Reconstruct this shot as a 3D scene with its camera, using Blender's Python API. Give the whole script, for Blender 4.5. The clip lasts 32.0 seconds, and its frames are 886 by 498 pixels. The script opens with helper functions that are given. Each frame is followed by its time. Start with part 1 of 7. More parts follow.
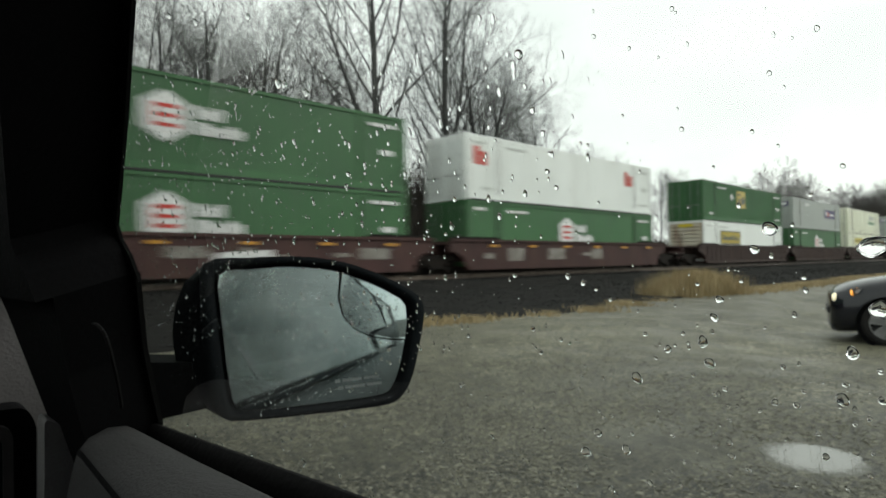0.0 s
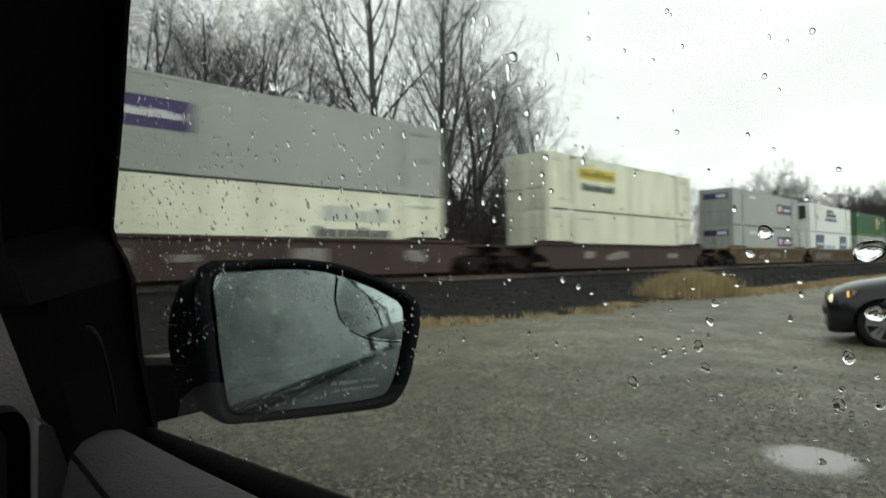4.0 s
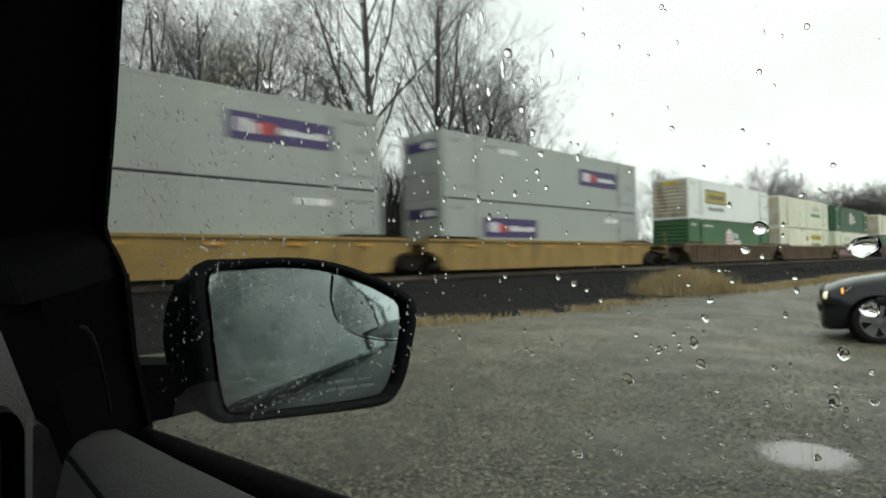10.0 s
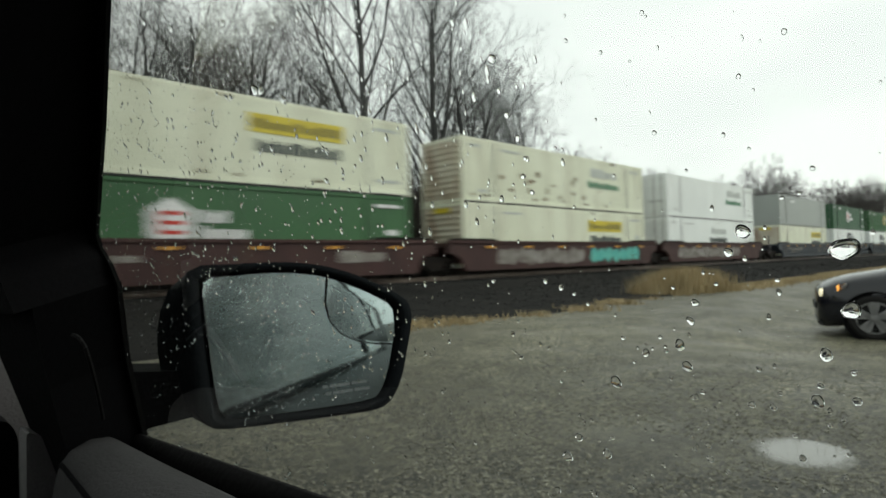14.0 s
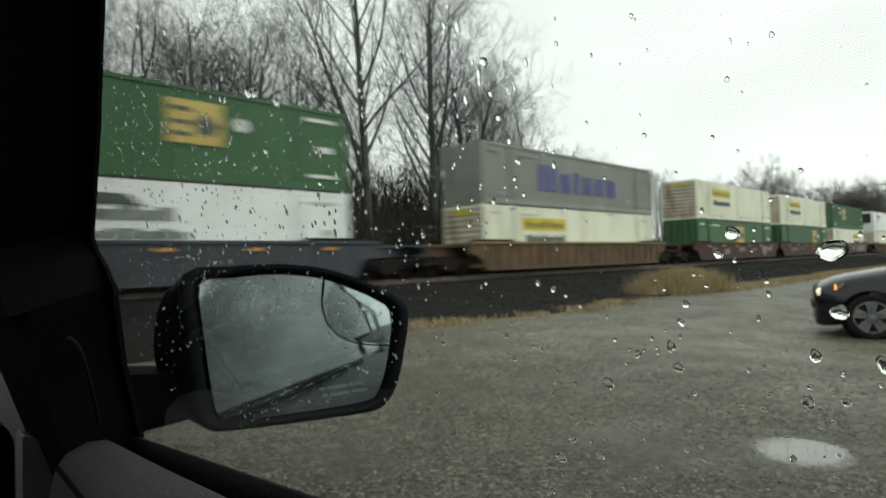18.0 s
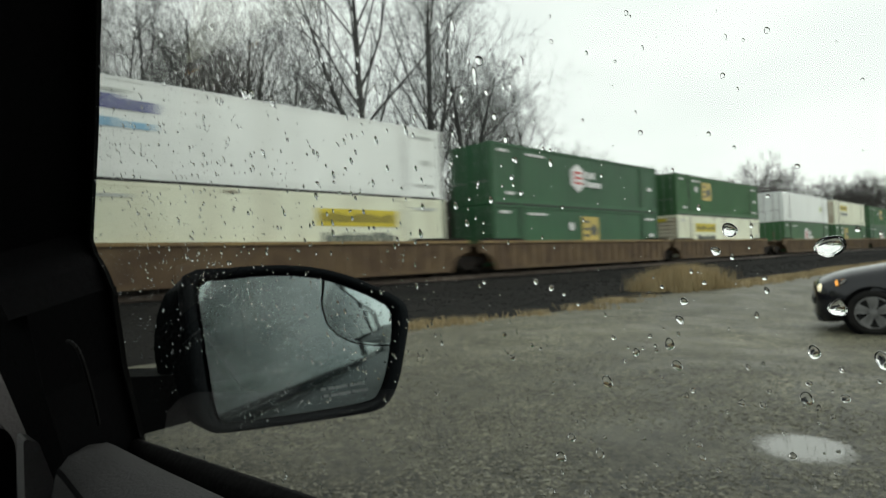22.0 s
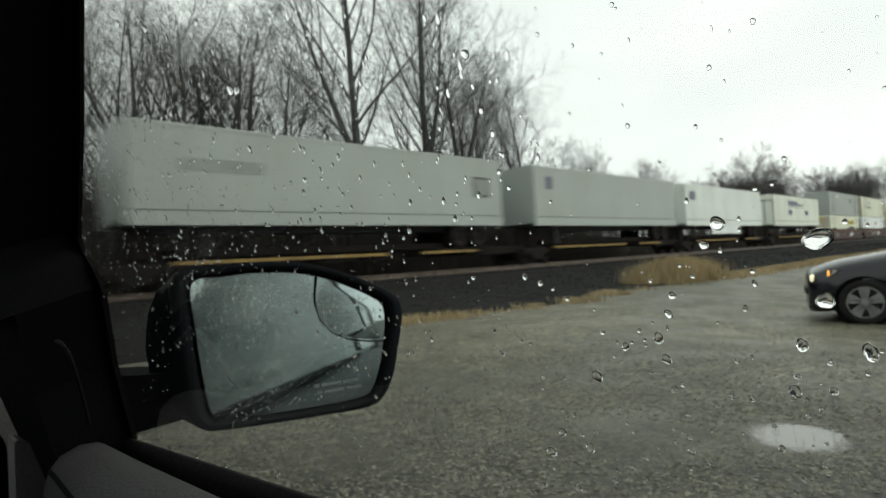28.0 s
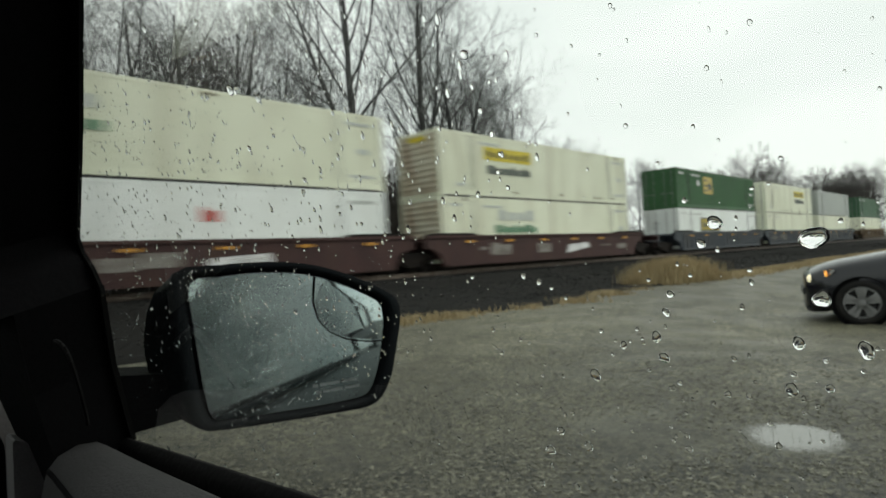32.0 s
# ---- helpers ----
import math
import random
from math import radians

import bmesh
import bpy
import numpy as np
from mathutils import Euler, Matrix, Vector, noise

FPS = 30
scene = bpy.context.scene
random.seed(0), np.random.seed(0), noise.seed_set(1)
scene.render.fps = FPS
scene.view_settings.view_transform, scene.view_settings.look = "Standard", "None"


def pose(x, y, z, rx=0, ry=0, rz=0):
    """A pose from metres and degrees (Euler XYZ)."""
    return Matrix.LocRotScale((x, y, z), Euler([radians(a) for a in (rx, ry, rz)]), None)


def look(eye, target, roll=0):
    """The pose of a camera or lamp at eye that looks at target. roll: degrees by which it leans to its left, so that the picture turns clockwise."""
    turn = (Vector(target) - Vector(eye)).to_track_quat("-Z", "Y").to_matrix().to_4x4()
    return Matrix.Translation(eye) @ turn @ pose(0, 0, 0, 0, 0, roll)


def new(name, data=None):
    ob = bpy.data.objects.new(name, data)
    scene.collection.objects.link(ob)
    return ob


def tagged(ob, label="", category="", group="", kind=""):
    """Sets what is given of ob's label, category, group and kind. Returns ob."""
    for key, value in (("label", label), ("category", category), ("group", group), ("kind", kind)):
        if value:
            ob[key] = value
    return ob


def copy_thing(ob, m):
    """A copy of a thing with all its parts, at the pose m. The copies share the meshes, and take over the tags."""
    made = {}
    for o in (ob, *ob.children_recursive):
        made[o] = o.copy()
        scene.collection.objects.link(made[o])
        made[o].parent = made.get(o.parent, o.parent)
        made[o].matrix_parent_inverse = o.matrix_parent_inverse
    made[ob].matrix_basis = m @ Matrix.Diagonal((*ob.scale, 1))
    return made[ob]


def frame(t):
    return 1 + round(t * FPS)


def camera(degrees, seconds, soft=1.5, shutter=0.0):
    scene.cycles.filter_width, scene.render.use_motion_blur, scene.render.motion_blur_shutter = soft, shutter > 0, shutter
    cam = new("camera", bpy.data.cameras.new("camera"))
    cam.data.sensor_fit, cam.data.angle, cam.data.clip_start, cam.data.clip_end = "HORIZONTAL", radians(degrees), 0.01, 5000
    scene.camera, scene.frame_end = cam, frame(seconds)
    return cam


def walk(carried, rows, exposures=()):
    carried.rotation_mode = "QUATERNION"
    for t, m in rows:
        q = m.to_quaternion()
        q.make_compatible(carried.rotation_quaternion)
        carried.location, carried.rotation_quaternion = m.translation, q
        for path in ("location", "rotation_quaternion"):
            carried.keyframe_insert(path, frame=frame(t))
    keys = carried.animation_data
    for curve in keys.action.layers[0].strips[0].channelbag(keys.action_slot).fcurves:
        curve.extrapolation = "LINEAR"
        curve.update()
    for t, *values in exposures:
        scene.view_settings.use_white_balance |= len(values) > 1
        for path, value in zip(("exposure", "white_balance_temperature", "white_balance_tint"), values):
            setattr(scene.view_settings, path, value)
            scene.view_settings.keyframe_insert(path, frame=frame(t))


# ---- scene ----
# World: x along the track (the train runs towards -x), y from the parked car to the track, z up; the gravel lot is z = 0.
cam = camera(74.0, 32.0, soft=0.9, shutter=0.6)
cam.data.dof.use_dof, cam.data.dof.focus_distance, cam.data.dof.aperture_fstop = True, 0.165, 31.0  # focused on the rain on the glass
EXPOSURE = [(0.0, -0.05), (2.0, -0.02), (6.0, -0.12), (9.0, -0.03), (13.0, -0.12), (14.5, -0.16), (17.0, -0.1), (20.0, -0.15), (22.0, -0.14), (23.0, -0.09), (25.0, -0.08), (28.0, -0.12), (29.0, -0.12), (30.0, -0.15), (31.0, -0.11), (32.0, -0.2)]
PATH = [
    (0, (0.01550, 0.01577, 1.19516), (2.7442, 2.9393, 1.2825), -0.84),
    (0.5, (0.01470, 0.01557, 1.19508), (2.7414, 2.9409, 1.2828), -0.73),
    (1, (0.01419, 0.01491, 1.19492), (2.7391, 2.9418, 1.2856), -0.52),
    (1.5, (0.01482, 0.01291, 1.19561), (2.7391, 2.9402, 1.2896), -0.59),
    (2, (0.01493, 0.01593, 1.19517), (2.7392, 2.9432, 1.2938), -0.73),
    (2.5, (0.01566, 0.01509, 1.19558), (2.7436, 2.9388, 1.2953), -0.72),
    (3, (0.01601, 0.01586, 1.19547), (2.7474, 2.9364, 1.2950), -0.76),
    (3.5, (0.01650, 0.01645, 1.19552), (2.7520, 2.9332, 1.2942), -0.72),
    (5.5, (0.01819, 0.01369, 1.19629), (2.7756, 2.9096, 1.2989), -1.41),
    (6, (0.01808, 0.01428, 1.19618), (2.7807, 2.9052, 1.2989), -1.30),
    (6.5, (0.01876, 0.01444, 1.19622), (2.7843, 2.9026, 1.2980), -1.29),
    (7, (0.01920, 0.01213, 1.19674), (2.7855, 2.8996, 1.2962), -1.47),
    (7.5, (0.01941, 0.01296, 1.19665), (2.7866, 2.8996, 1.2962), -1.74),
    (8, (0.01516, 0.01662, 1.19472), (2.7783, 2.9072, 1.2945), -0.98),
    (8.5, (0.01644, 0.01703, 1.19498), (2.7784, 2.9088, 1.2919), -1.15),
    (9, (0.01704, 0.01611, 1.19531), (2.7765, 2.9104, 1.2879), -1.19),
    (9.5, (0.01653, 0.01610, 1.19519), (2.7760, 2.9104, 1.2862), -1.11),
    (10, (0.01777, 0.01627, 1.19546), (2.7775, 2.9105, 1.2825), -1.06),
    (10.5, (0.01769, 0.01681, 1.19533), (2.7758, 2.9127, 1.2791), -1.06),
    (11, (0.01797, 0.01576, 1.19558), (2.7797, 2.9082, 1.2778), -1.14),
    (11.5, (0.01796, 0.01550, 1.19571), (2.7835, 2.9042, 1.2785), -1.23),
    (12, (0.01818, 0.01501, 1.19587), (2.7863, 2.9013, 1.2800), -1.31),
    (12.5, (0.01841, 0.01455, 1.19598), (2.7884, 2.8989, 1.2841), -1.46),
    (13, (0.01916, 0.01392, 1.19638), (2.7929, 2.8944, 1.2898), -1.59),
    (13.5, (0.01935, 0.01444, 1.19641), (2.7959, 2.8922, 1.2925), -1.71),
    (14, (0.01939, 0.01379, 1.19652), (2.7960, 2.8915, 1.2948), -1.75),
    (14.5, (0.01977, 0.01350, 1.19671), (2.7990, 2.8886, 1.2959), -1.81),
    (16.5, (0.01987, 0.01306, 1.19693), (2.8064, 2.8810, 1.2978), -1.87),
    (17, (0.02034, 0.01290, 1.19690), (2.8059, 2.8818, 1.2982), -1.92),
    (17.5, (0.02044, 0.01291, 1.19682), (2.8056, 2.8821, 1.2987), -1.95),
    (18, (0.02043, 0.01224, 1.19697), (2.8053, 2.8817, 1.3002), -1.96),
    (18.5, (0.02070, 0.01186, 1.19701), (2.8050, 2.8817, 1.3035), -2.03),
    (19, (0.02042, 0.01185, 1.19706), (2.8047, 2.8816, 1.3088), -2.04),
    (19.5, (0.02073, 0.01129, 1.19719), (2.8046, 2.8812, 1.3127), -2.09),
    (20, (0.02055, 0.01240, 1.19695), (2.8041, 2.8826, 1.3135), -2.02),
    (20.5, (0.02030, 0.01287, 1.19689), (2.8047, 2.8822, 1.3137), -1.91),
    (21, (0.01840, 0.01543, 1.19605), (2.8018, 2.8858, 1.3128), -1.75),
    (21.5, (0.02081, 0.01202, 1.19690), (2.8037, 2.8832, 1.3079), -2.14),
    (22, (0.02138, 0.01182, 1.19690), (2.8035, 2.8840, 1.2974), -2.49),
    (22.5, (0.02102, 0.01369, 1.19648), (2.8069, 2.8827, 1.2842), -2.53),
    (23, (0.02083, 0.01587, 1.19565), (2.8083, 2.8838, 1.2678), -2.14),
    (23.5, (0.02028, 0.01630, 1.19531), (2.8077, 2.8846, 1.2541), -1.86),
    (24, (0.01998, 0.01543, 1.19542), (2.8089, 2.8824, 1.2429), -1.75),
    (24.5, (0.02107, 0.01309, 1.19620), (2.8116, 2.8786, 1.2373), -2.02),
    (25, (0.02222, 0.01294, 1.19650), (2.8163, 2.8750, 1.2392), -2.27),
    (25.5, (0.02226, 0.01374, 1.19627), (2.8172, 2.8749, 1.2429), -2.41),
    (27.5, (0.02403, 0.00861, 1.19771), (2.8292, 2.8596, 1.2550), -2.98),
    (28, (0.02382, 0.01148, 1.19730), (2.8327, 2.8586, 1.2580), -3.09),
    (28.5, (0.02351, 0.01229, 1.19693), (2.8333, 2.8585, 1.2599), -3.05),
    (29, (0.02160, 0.01322, 1.19639), (2.8319, 2.8590, 1.2574), -2.67),
    (29.5, (0.02284, 0.01040, 1.19696), (2.8326, 2.8567, 1.2588), -2.70),
    (30, (0.02249, 0.01263, 1.19668), (2.8311, 2.8600, 1.2595), -2.67),
    (30.5, (0.02287, 0.01222, 1.19680), (2.8310, 2.8601, 1.2618), -2.62),
    (31, (0.02389, 0.01199, 1.19710), (2.8338, 2.8581, 1.2612), -2.68),
    (31.5, (0.02383, 0.01183, 1.19713), (2.8368, 2.8549, 1.2594), -2.75),
    (32, (0.02280, 0.01106, 1.19696), (2.8415, 2.8485, 1.2595), -3.09),
]
walk(cam, [(t, look(eye, target, roll)) for t, eye, target, roll in PATH], exposures=EXPOSURE)

# ---- light: an overcast, rainy sky ----
world = bpy.data.worlds.new("overcast_sky")
scene.world = world
world.use_nodes = True
wn, wl = world.node_tree.nodes, world.node_tree.links
wn.clear()
w_out = wn.new("ShaderNodeOutputWorld")
w_bg = wn.new("ShaderNodeBackground")
w_sky = wn.new("ShaderNodeTexSky")
w_sky.sky_type, w_sky.sun_disc = "NISHITA", False
w_sky.sun_elevation, w_sky.sun_rotation = radians(41), radians(138)
w_sky.air_density, w_sky.dust_density = 1.0, 6.0
w_dim = wn.new("ShaderNodeVectorMath")
w_dim.operation = "SCALE"
w_dim.inputs["Scale"].default_value = 0.1
w_co = wn.new("ShaderNodeTexCoord")
w_map = wn.new("ShaderNodeMapping")
w_map.inputs["Scale"].default_value = (1.0, 1.0, 3.0)
w_noise = wn.new("ShaderNodeTexNoise")
w_noise.inputs["Scale"].default_value = 2.2
w_noise.inputs["Detail"].default_value = 5
w_ramp = wn.new("ShaderNodeValToRGB")
w_ramp.color_ramp.elements[0].position, w_ramp.color_ramp.elements[1].position = 0.32, 0.62
w_ramp.color_ramp.elements[0].color, w_ramp.color_ramp.elements[1].color = (0.86, 0.885, 0.88, 1), (0.99, 1.0, 0.99, 1)
w_mix = wn.new("ShaderNodeMixRGB")
w_mix.inputs[0].default_value = 0.92
w_bg.inputs["Strength"].default_value = 1.42
wl.new(w_co.outputs["Generated"], w_map.inputs["Vector"])
wl.new(w_map.outputs["Vector"], w_noise.inputs["Vector"])
wl.new(w_noise.outputs["Fac"], w_ramp.inputs["Fac"])
wl.new(w_sky.outputs["Color"], w_dim.inputs[0])
wl.new(w_dim.outputs["Vector"], w_mix.inputs[1])
wl.new(w_ramp.outputs["Color"], w_mix.inputs[2])
wl.new(w_mix.outputs["Color"], w_bg.inputs["Color"])
wl.new(w_bg.outputs["Background"], w_out.inputs["Surface"])
sun = new("sun", bpy.data.lights.new("sun", "SUN"))
sun.data.energy, sun.data.angle, sun.data.color = 1.1, radians(30), (1.0, 0.98, 0.95)
sun.matrix_world = look((38, -42, 50), (0, 0, 0))


# ---- materials ----
def material(name, base, second=None, rough=0.6, metal=0.0, scale=4.0, fine=40.0, bump=0.15, dirt=None, dirt_amount=0.0,
             stretch=(1, 1, 1), vary=0.0, coords="Object", coat=0.0, spec=0.5):
    """A node material: a base colour mottled towards a second one at two scales, dirt with a shape of its own, fine relief."""
    m = bpy.data.materials.new(name)
    m.use_nodes = True
    n, l = m.node_tree.nodes, m.node_tree.links
    b = n["Principled BSDF"]
    b.inputs["Metallic"].default_value = metal
    b.inputs["Coat Weight"].default_value = coat
    b.inputs["Specular IOR Level"].default_value = spec
    co = n.new("ShaderNodeTexCoord")
    mp = n.new("ShaderNodeMapping")
    mp.inputs["Scale"].default_value = stretch
    l.new(co.outputs[coords], mp.inputs["Vector"])
    big = n.new("ShaderNodeTexNoise")
    big.inputs["Scale"].default_value, big.inputs["Detail"].default_value = scale, 6
    l.new(mp.outputs["Vector"], big.inputs["Vector"])
    small = n.new("ShaderNodeTexNoise")
    small.inputs["Scale"].default_value, small.inputs["Detail"].default_value = fine, 4
    l.new(co.outputs[coords], small.inputs["Vector"])
    second = second or tuple(c * 0.8 for c in base)
    mix = n.new("ShaderNodeMixRGB")
    mix.inputs[1].default_value, mix.inputs[2].default_value = (*base, 1), (*second, 1)
    spread = n.new("ShaderNodeMapRange")
    spread.inputs["From Min"].default_value, spread.inputs["From Max"].default_value = 0.35, 0.65
    l.new(big.outputs["Fac"], spread.inputs["Value"])
    l.new(spread.outputs["Result"], mix.inputs[0])
    out = mix.outputs["Color"]
    grain = n.new("ShaderNodeMixRGB")
    grain.blend_type = "MULTIPLY"
    grain.inputs[0].default_value = 0.35
    tone = n.new("ShaderNodeMapRange")
    tone.inputs["From Min"].default_value, tone.inputs["From Max"].default_value = 0.3, 0.7
    tone.inputs["To Min"].default_value, tone.inputs["To Max"].default_value = 0.75, 1.15
    l.new(small.outputs["Fac"], tone.inputs["Value"])
    l.new(out, grain.inputs[1])
    l.new(tone.outputs["Result"], grain.inputs[2])
    out = grain.outputs["Color"]
    if dirt:
        streak = n.new("ShaderNodeMapping")
        streak.inputs["Scale"].default_value = (1.3, 1.3, 0.25)
        l.new(co.outputs[coords], streak.inputs["Vector"])
        dn = n.new("ShaderNodeTexNoise")
        dn.inputs["Scale"].default_value, dn.inputs["Detail"].default_value = scale * 1.7, 8
        l.new(streak.outputs["Vector"], dn.inputs["Vector"])
        dr = n.new("ShaderNodeMapRange")
        dr.inputs["From Min"].default_value, dr.inputs["From Max"].default_value = 0.5, 0.72
        dr.inputs["To Max"].default_value = dirt_amount
        l.new(dn.outputs["Fac"], dr.inputs["Value"])
        dm = n.new("ShaderNodeMixRGB")
        dm.inputs[2].default_value = (*dirt, 1)
        l.new(dr.outputs["Result"], dm.inputs[0])
        l.new(out, dm.inputs[1])
        out = dm.outputs["Color"]
    if vary:
        info = n.new("ShaderNodeObjectInfo")
        vr = n.new("ShaderNodeMapRange")
        vr.inputs["To Min"].default_value, vr.inputs["To Max"].default_value = 1 - vary, 1 + vary
        l.new(info.outputs["Random"], vr.inputs["Value"])
        vm = n.new("ShaderNodeMixRGB")
        vm.blend_type = "MULTIPLY"
        vm.inputs[0].default_value = 1
        l.new(out, vm.inputs[1])
        l.new(vr.outputs["Result"], vm.inputs[2])
        out = vm.outputs["Color"]
    l.new(out, b.inputs["Base Color"])
    rr = n.new("ShaderNodeMapRange")
    rr.inputs["To Min"].default_value, rr.inputs["To Max"].default_value = max(rough - 0.12, 0.02), min(rough + 0.12, 1)
    l.new(small.outputs["Fac"], rr.inputs["Value"])
    l.new(rr.outputs["Result"], b.inputs["Roughness"])
    if bump:
        bp = n.new("ShaderNodeBump")
        bp.inputs["Strength"].default_value, bp.inputs["Distance"].default_value = bump, 0.02
        l.new(small.outputs["Fac"], bp.inputs["Height"])
        l.new(bp.outputs["Normal"], b.inputs["Normal"])
    return m


def glow(name, colour, strength):
    m = bpy.data.materials.new(name)
    m.use_nodes = True
    b = m.node_tree.nodes["Principled BSDF"]
    b.inputs["Base Color"].default_value = (*colour, 1)
    b.inputs["Emission Color"].default_value = (*colour, 1)
    b.inputs["Emission Strength"].default_value = strength
    return m


def pane_material(name, tint):
    """Thin clear glass: see-through, with a reflection that grows at grazing angles."""
    m = bpy.data.materials.new(name)
    m.use_nodes = True
    n, l = m.node_tree.nodes, m.node_tree.links
    n.clear()
    out = n.new("ShaderNodeOutputMaterial")
    mix = n.new("ShaderNodeMixShader")
    fr = n.new("ShaderNodeLayerWeight")
    edge_on = n.new("ShaderNodeMath")
    edge_on.operation, edge_on.inputs[1].default_value = "POWER", 3.0
    lift = n.new("ShaderNodeMapRange")
    lift.inputs["To Min"].default_value, lift.inputs["To Max"].default_value = 0.07, 1.0
    l.new(fr.outputs["Facing"], edge_on.inputs[0])
    l.new(edge_on.outputs["Value"], lift.inputs["Value"])
    tr = n.new("ShaderNodeBsdfTransparent")
    tr.inputs["Color"].default_value = (*tint, 1)
    gl = n.new("ShaderNodeBsdfGlossy")
    gl.inputs["Roughness"].default_value = 0.0
    l.new(lift.outputs["Result"], mix.inputs[0])
    l.new(tr.outputs["BSDF"], mix.inputs[1])
    l.new(gl.outputs["BSDF"], mix.inputs[2])
    l.new(mix.outputs["Shader"], out.inputs["Surface"])
    return m


GREEN = (0.0269, 0.1010, 0.0336)
m_green = material("green_container_paint", GREEN, (0.036, 0.122, 0.041), 0.55, scale=0.6, fine=9, bump=0.05, dirt=(0.05, 0.09, 0.05), dirt_amount=0.35, vary=0.12)
m_dgreen = material("dark_green_container_paint", (0.016, 0.08, 0.032), (0.023, 0.1, 0.04), 0.55, scale=0.6, fine=9, bump=0.05, dirt=(0.03, 0.06, 0.03), dirt_amount=0.3, vary=0.1)
m_white = material("white_container_paint", (0.8, 0.83, 0.81), (0.72, 0.75, 0.73), 0.5, scale=0.5, fine=8, bump=0.04, dirt=(0.42, 0.42, 0.38), dirt_amount=0.3, vary=0.05)
m_cream = material("weathered_cream_paint", (0.755, 0.775, 0.62), (0.675, 0.695, 0.54), 0.55, scale=0.5, fine=8, bump=0.04, dirt=(0.33, 0.29, 0.2), dirt_amount=0.45, vary=0.06)
m_gray = material("light_grey_container_paint", (0.332, 0.36, 0.336), (0.3, 0.325, 0.305), 0.5, scale=0.5, fine=8, bump=0.04, dirt=(0.25, 0.25, 0.24), dirt_amount=0.3, vary=0.05)
m_brown_gray = material("brownish_grey_paint", (0.25, 0.265, 0.235), (0.215, 0.225, 0.2), 0.55, scale=0.5, fine=8, bump=0.05, dirt=(0.17, 0.15, 0.13), dirt_amount=0.4)
m_trailer_gray = material("grey_trailer_sheet", (0.355, 0.385, 0.36), (0.318, 0.345, 0.322), 0.4, 0.0, scale=0.4, fine=7, bump=0.04, dirt=(0.28, 0.28, 0.25), dirt_amount=0.35, vary=0.08)
m_dark = material("dark_seal_rubber", (0.025, 0.026, 0.026), None, 0.7, scale=3, fine=30)
m_steel = material("dull_steel", (0.25, 0.25, 0.25), (0.2, 0.19, 0.18), 0.45, 0.7, scale=3, fine=30)
m_maroon = material("maroon_wagon_paint", (0.06, 0.027, 0.025), (0.042, 0.02, 0.019), 0.68, scale=1.3, fine=8, bump=0.1, spec=0.3, dirt=(0.07, 0.038, 0.028), dirt_amount=0.75, vary=0.12)
m_darkbrown = material("dark_brown_wagon_paint", (0.052, 0.031, 0.027), (0.038, 0.024, 0.022), 0.7, scale=1.3, fine=8, bump=0.1, spec=0.3, dirt=(0.07, 0.04, 0.03), dirt_amount=0.5, vary=0.1)
m_rust = material("rusty_ochre_wagon_paint", (0.125, 0.085, 0.046), (0.078, 0.05, 0.03), 0.75, spec=0.3, scale=1.6, fine=8, bump=0.12, dirt=(0.06, 0.036, 0.024), dirt_amount=0.8, vary=0.12)
m_yellow = material("faded_yellow_wagon_paint", (0.31, 0.205, 0.06), (0.25, 0.165, 0.055), 0.65, scale=1.1, fine=8, bump=0.08, spec=0.3, dirt=(0.12, 0.075, 0.04), dirt_amount=0.7)
m_chord = material("yellow_chord_paint", (0.27, 0.185, 0.06), (0.16, 0.105, 0.05), 0.6, scale=1.2, fine=10, dirt=(0.16, 0.09, 0.05), dirt_amount=0.8)
m_navy = material("dark_navy_wagon_paint", (0.035, 0.045, 0.058), (0.028, 0.035, 0.045), 0.55, scale=0.8, fine=8, bump=0.08, dirt=(0.06, 0.055, 0.05), dirt_amount=0.6)
m_bogie = material("greasy_bogie_iron", (0.012, 0.0105, 0.0095), (0.019, 0.015, 0.0125), 0.85, spec=0.12, scale=3, fine=20, bump=0.2)
m_railsteel = material("worn_rail_steel", (0.16, 0.13, 0.11), (0.1, 0.075, 0.06), 0.45, 0.6, scale=3, fine=30)
m_sleeper = material("creosoted_wood", (0.05, 0.04, 0.032), (0.075, 0.062, 0.05), 0.85, scale=3, fine=30, vary=0.2)
m_sign_purple = material("purple_sign_vinyl", (0.04, 0.022, 0.12), None, 0.5, scale=2, fine=20, bump=0.02)
m_sign_white = material("white_sign_vinyl", (0.75, 0.75, 0.75), None, 0.5, scale=2, fine=20, bump=0.02)
m_sign_red = material("red_sign_vinyl", (0.55, 0.045, 0.03), None, 0.5, scale=2, fine=20, bump=0.02)
m_sign_yellow = material("yellow_sign_vinyl", (0.62, 0.50, 0.03), (0.5, 0.4, 0.03), 0.5, scale=2, fine=20, bump=0.02)
m_sign_mustard = material("mustard_sign_vinyl", (0.42, 0.32, 0.03), (0.36, 0.27, 0.03), 0.5, scale=2, fine=20, bump=0.02)
m_sign_olive = material("dark_olive_lettering", (0.2, 0.165, 0.02), None, 0.5, scale=2, fine=20, bump=0.02)
m_sign_ysq = material("pale_yellow_sign_vinyl", (0.52, 0.40, 0.1), (0.45, 0.34, 0.08), 0.5, scale=2, fine=20, bump=0.02)
m_sign_dark = material("dark_grey_lettering", (0.06, 0.075, 0.07), None, 0.5, scale=2, fine=20, bump=0.02)
m_sign_faded = material("faded_grey_lettering", (0.26, 0.285, 0.265), None, 0.5, scale=2, fine=20, bump=0.02)
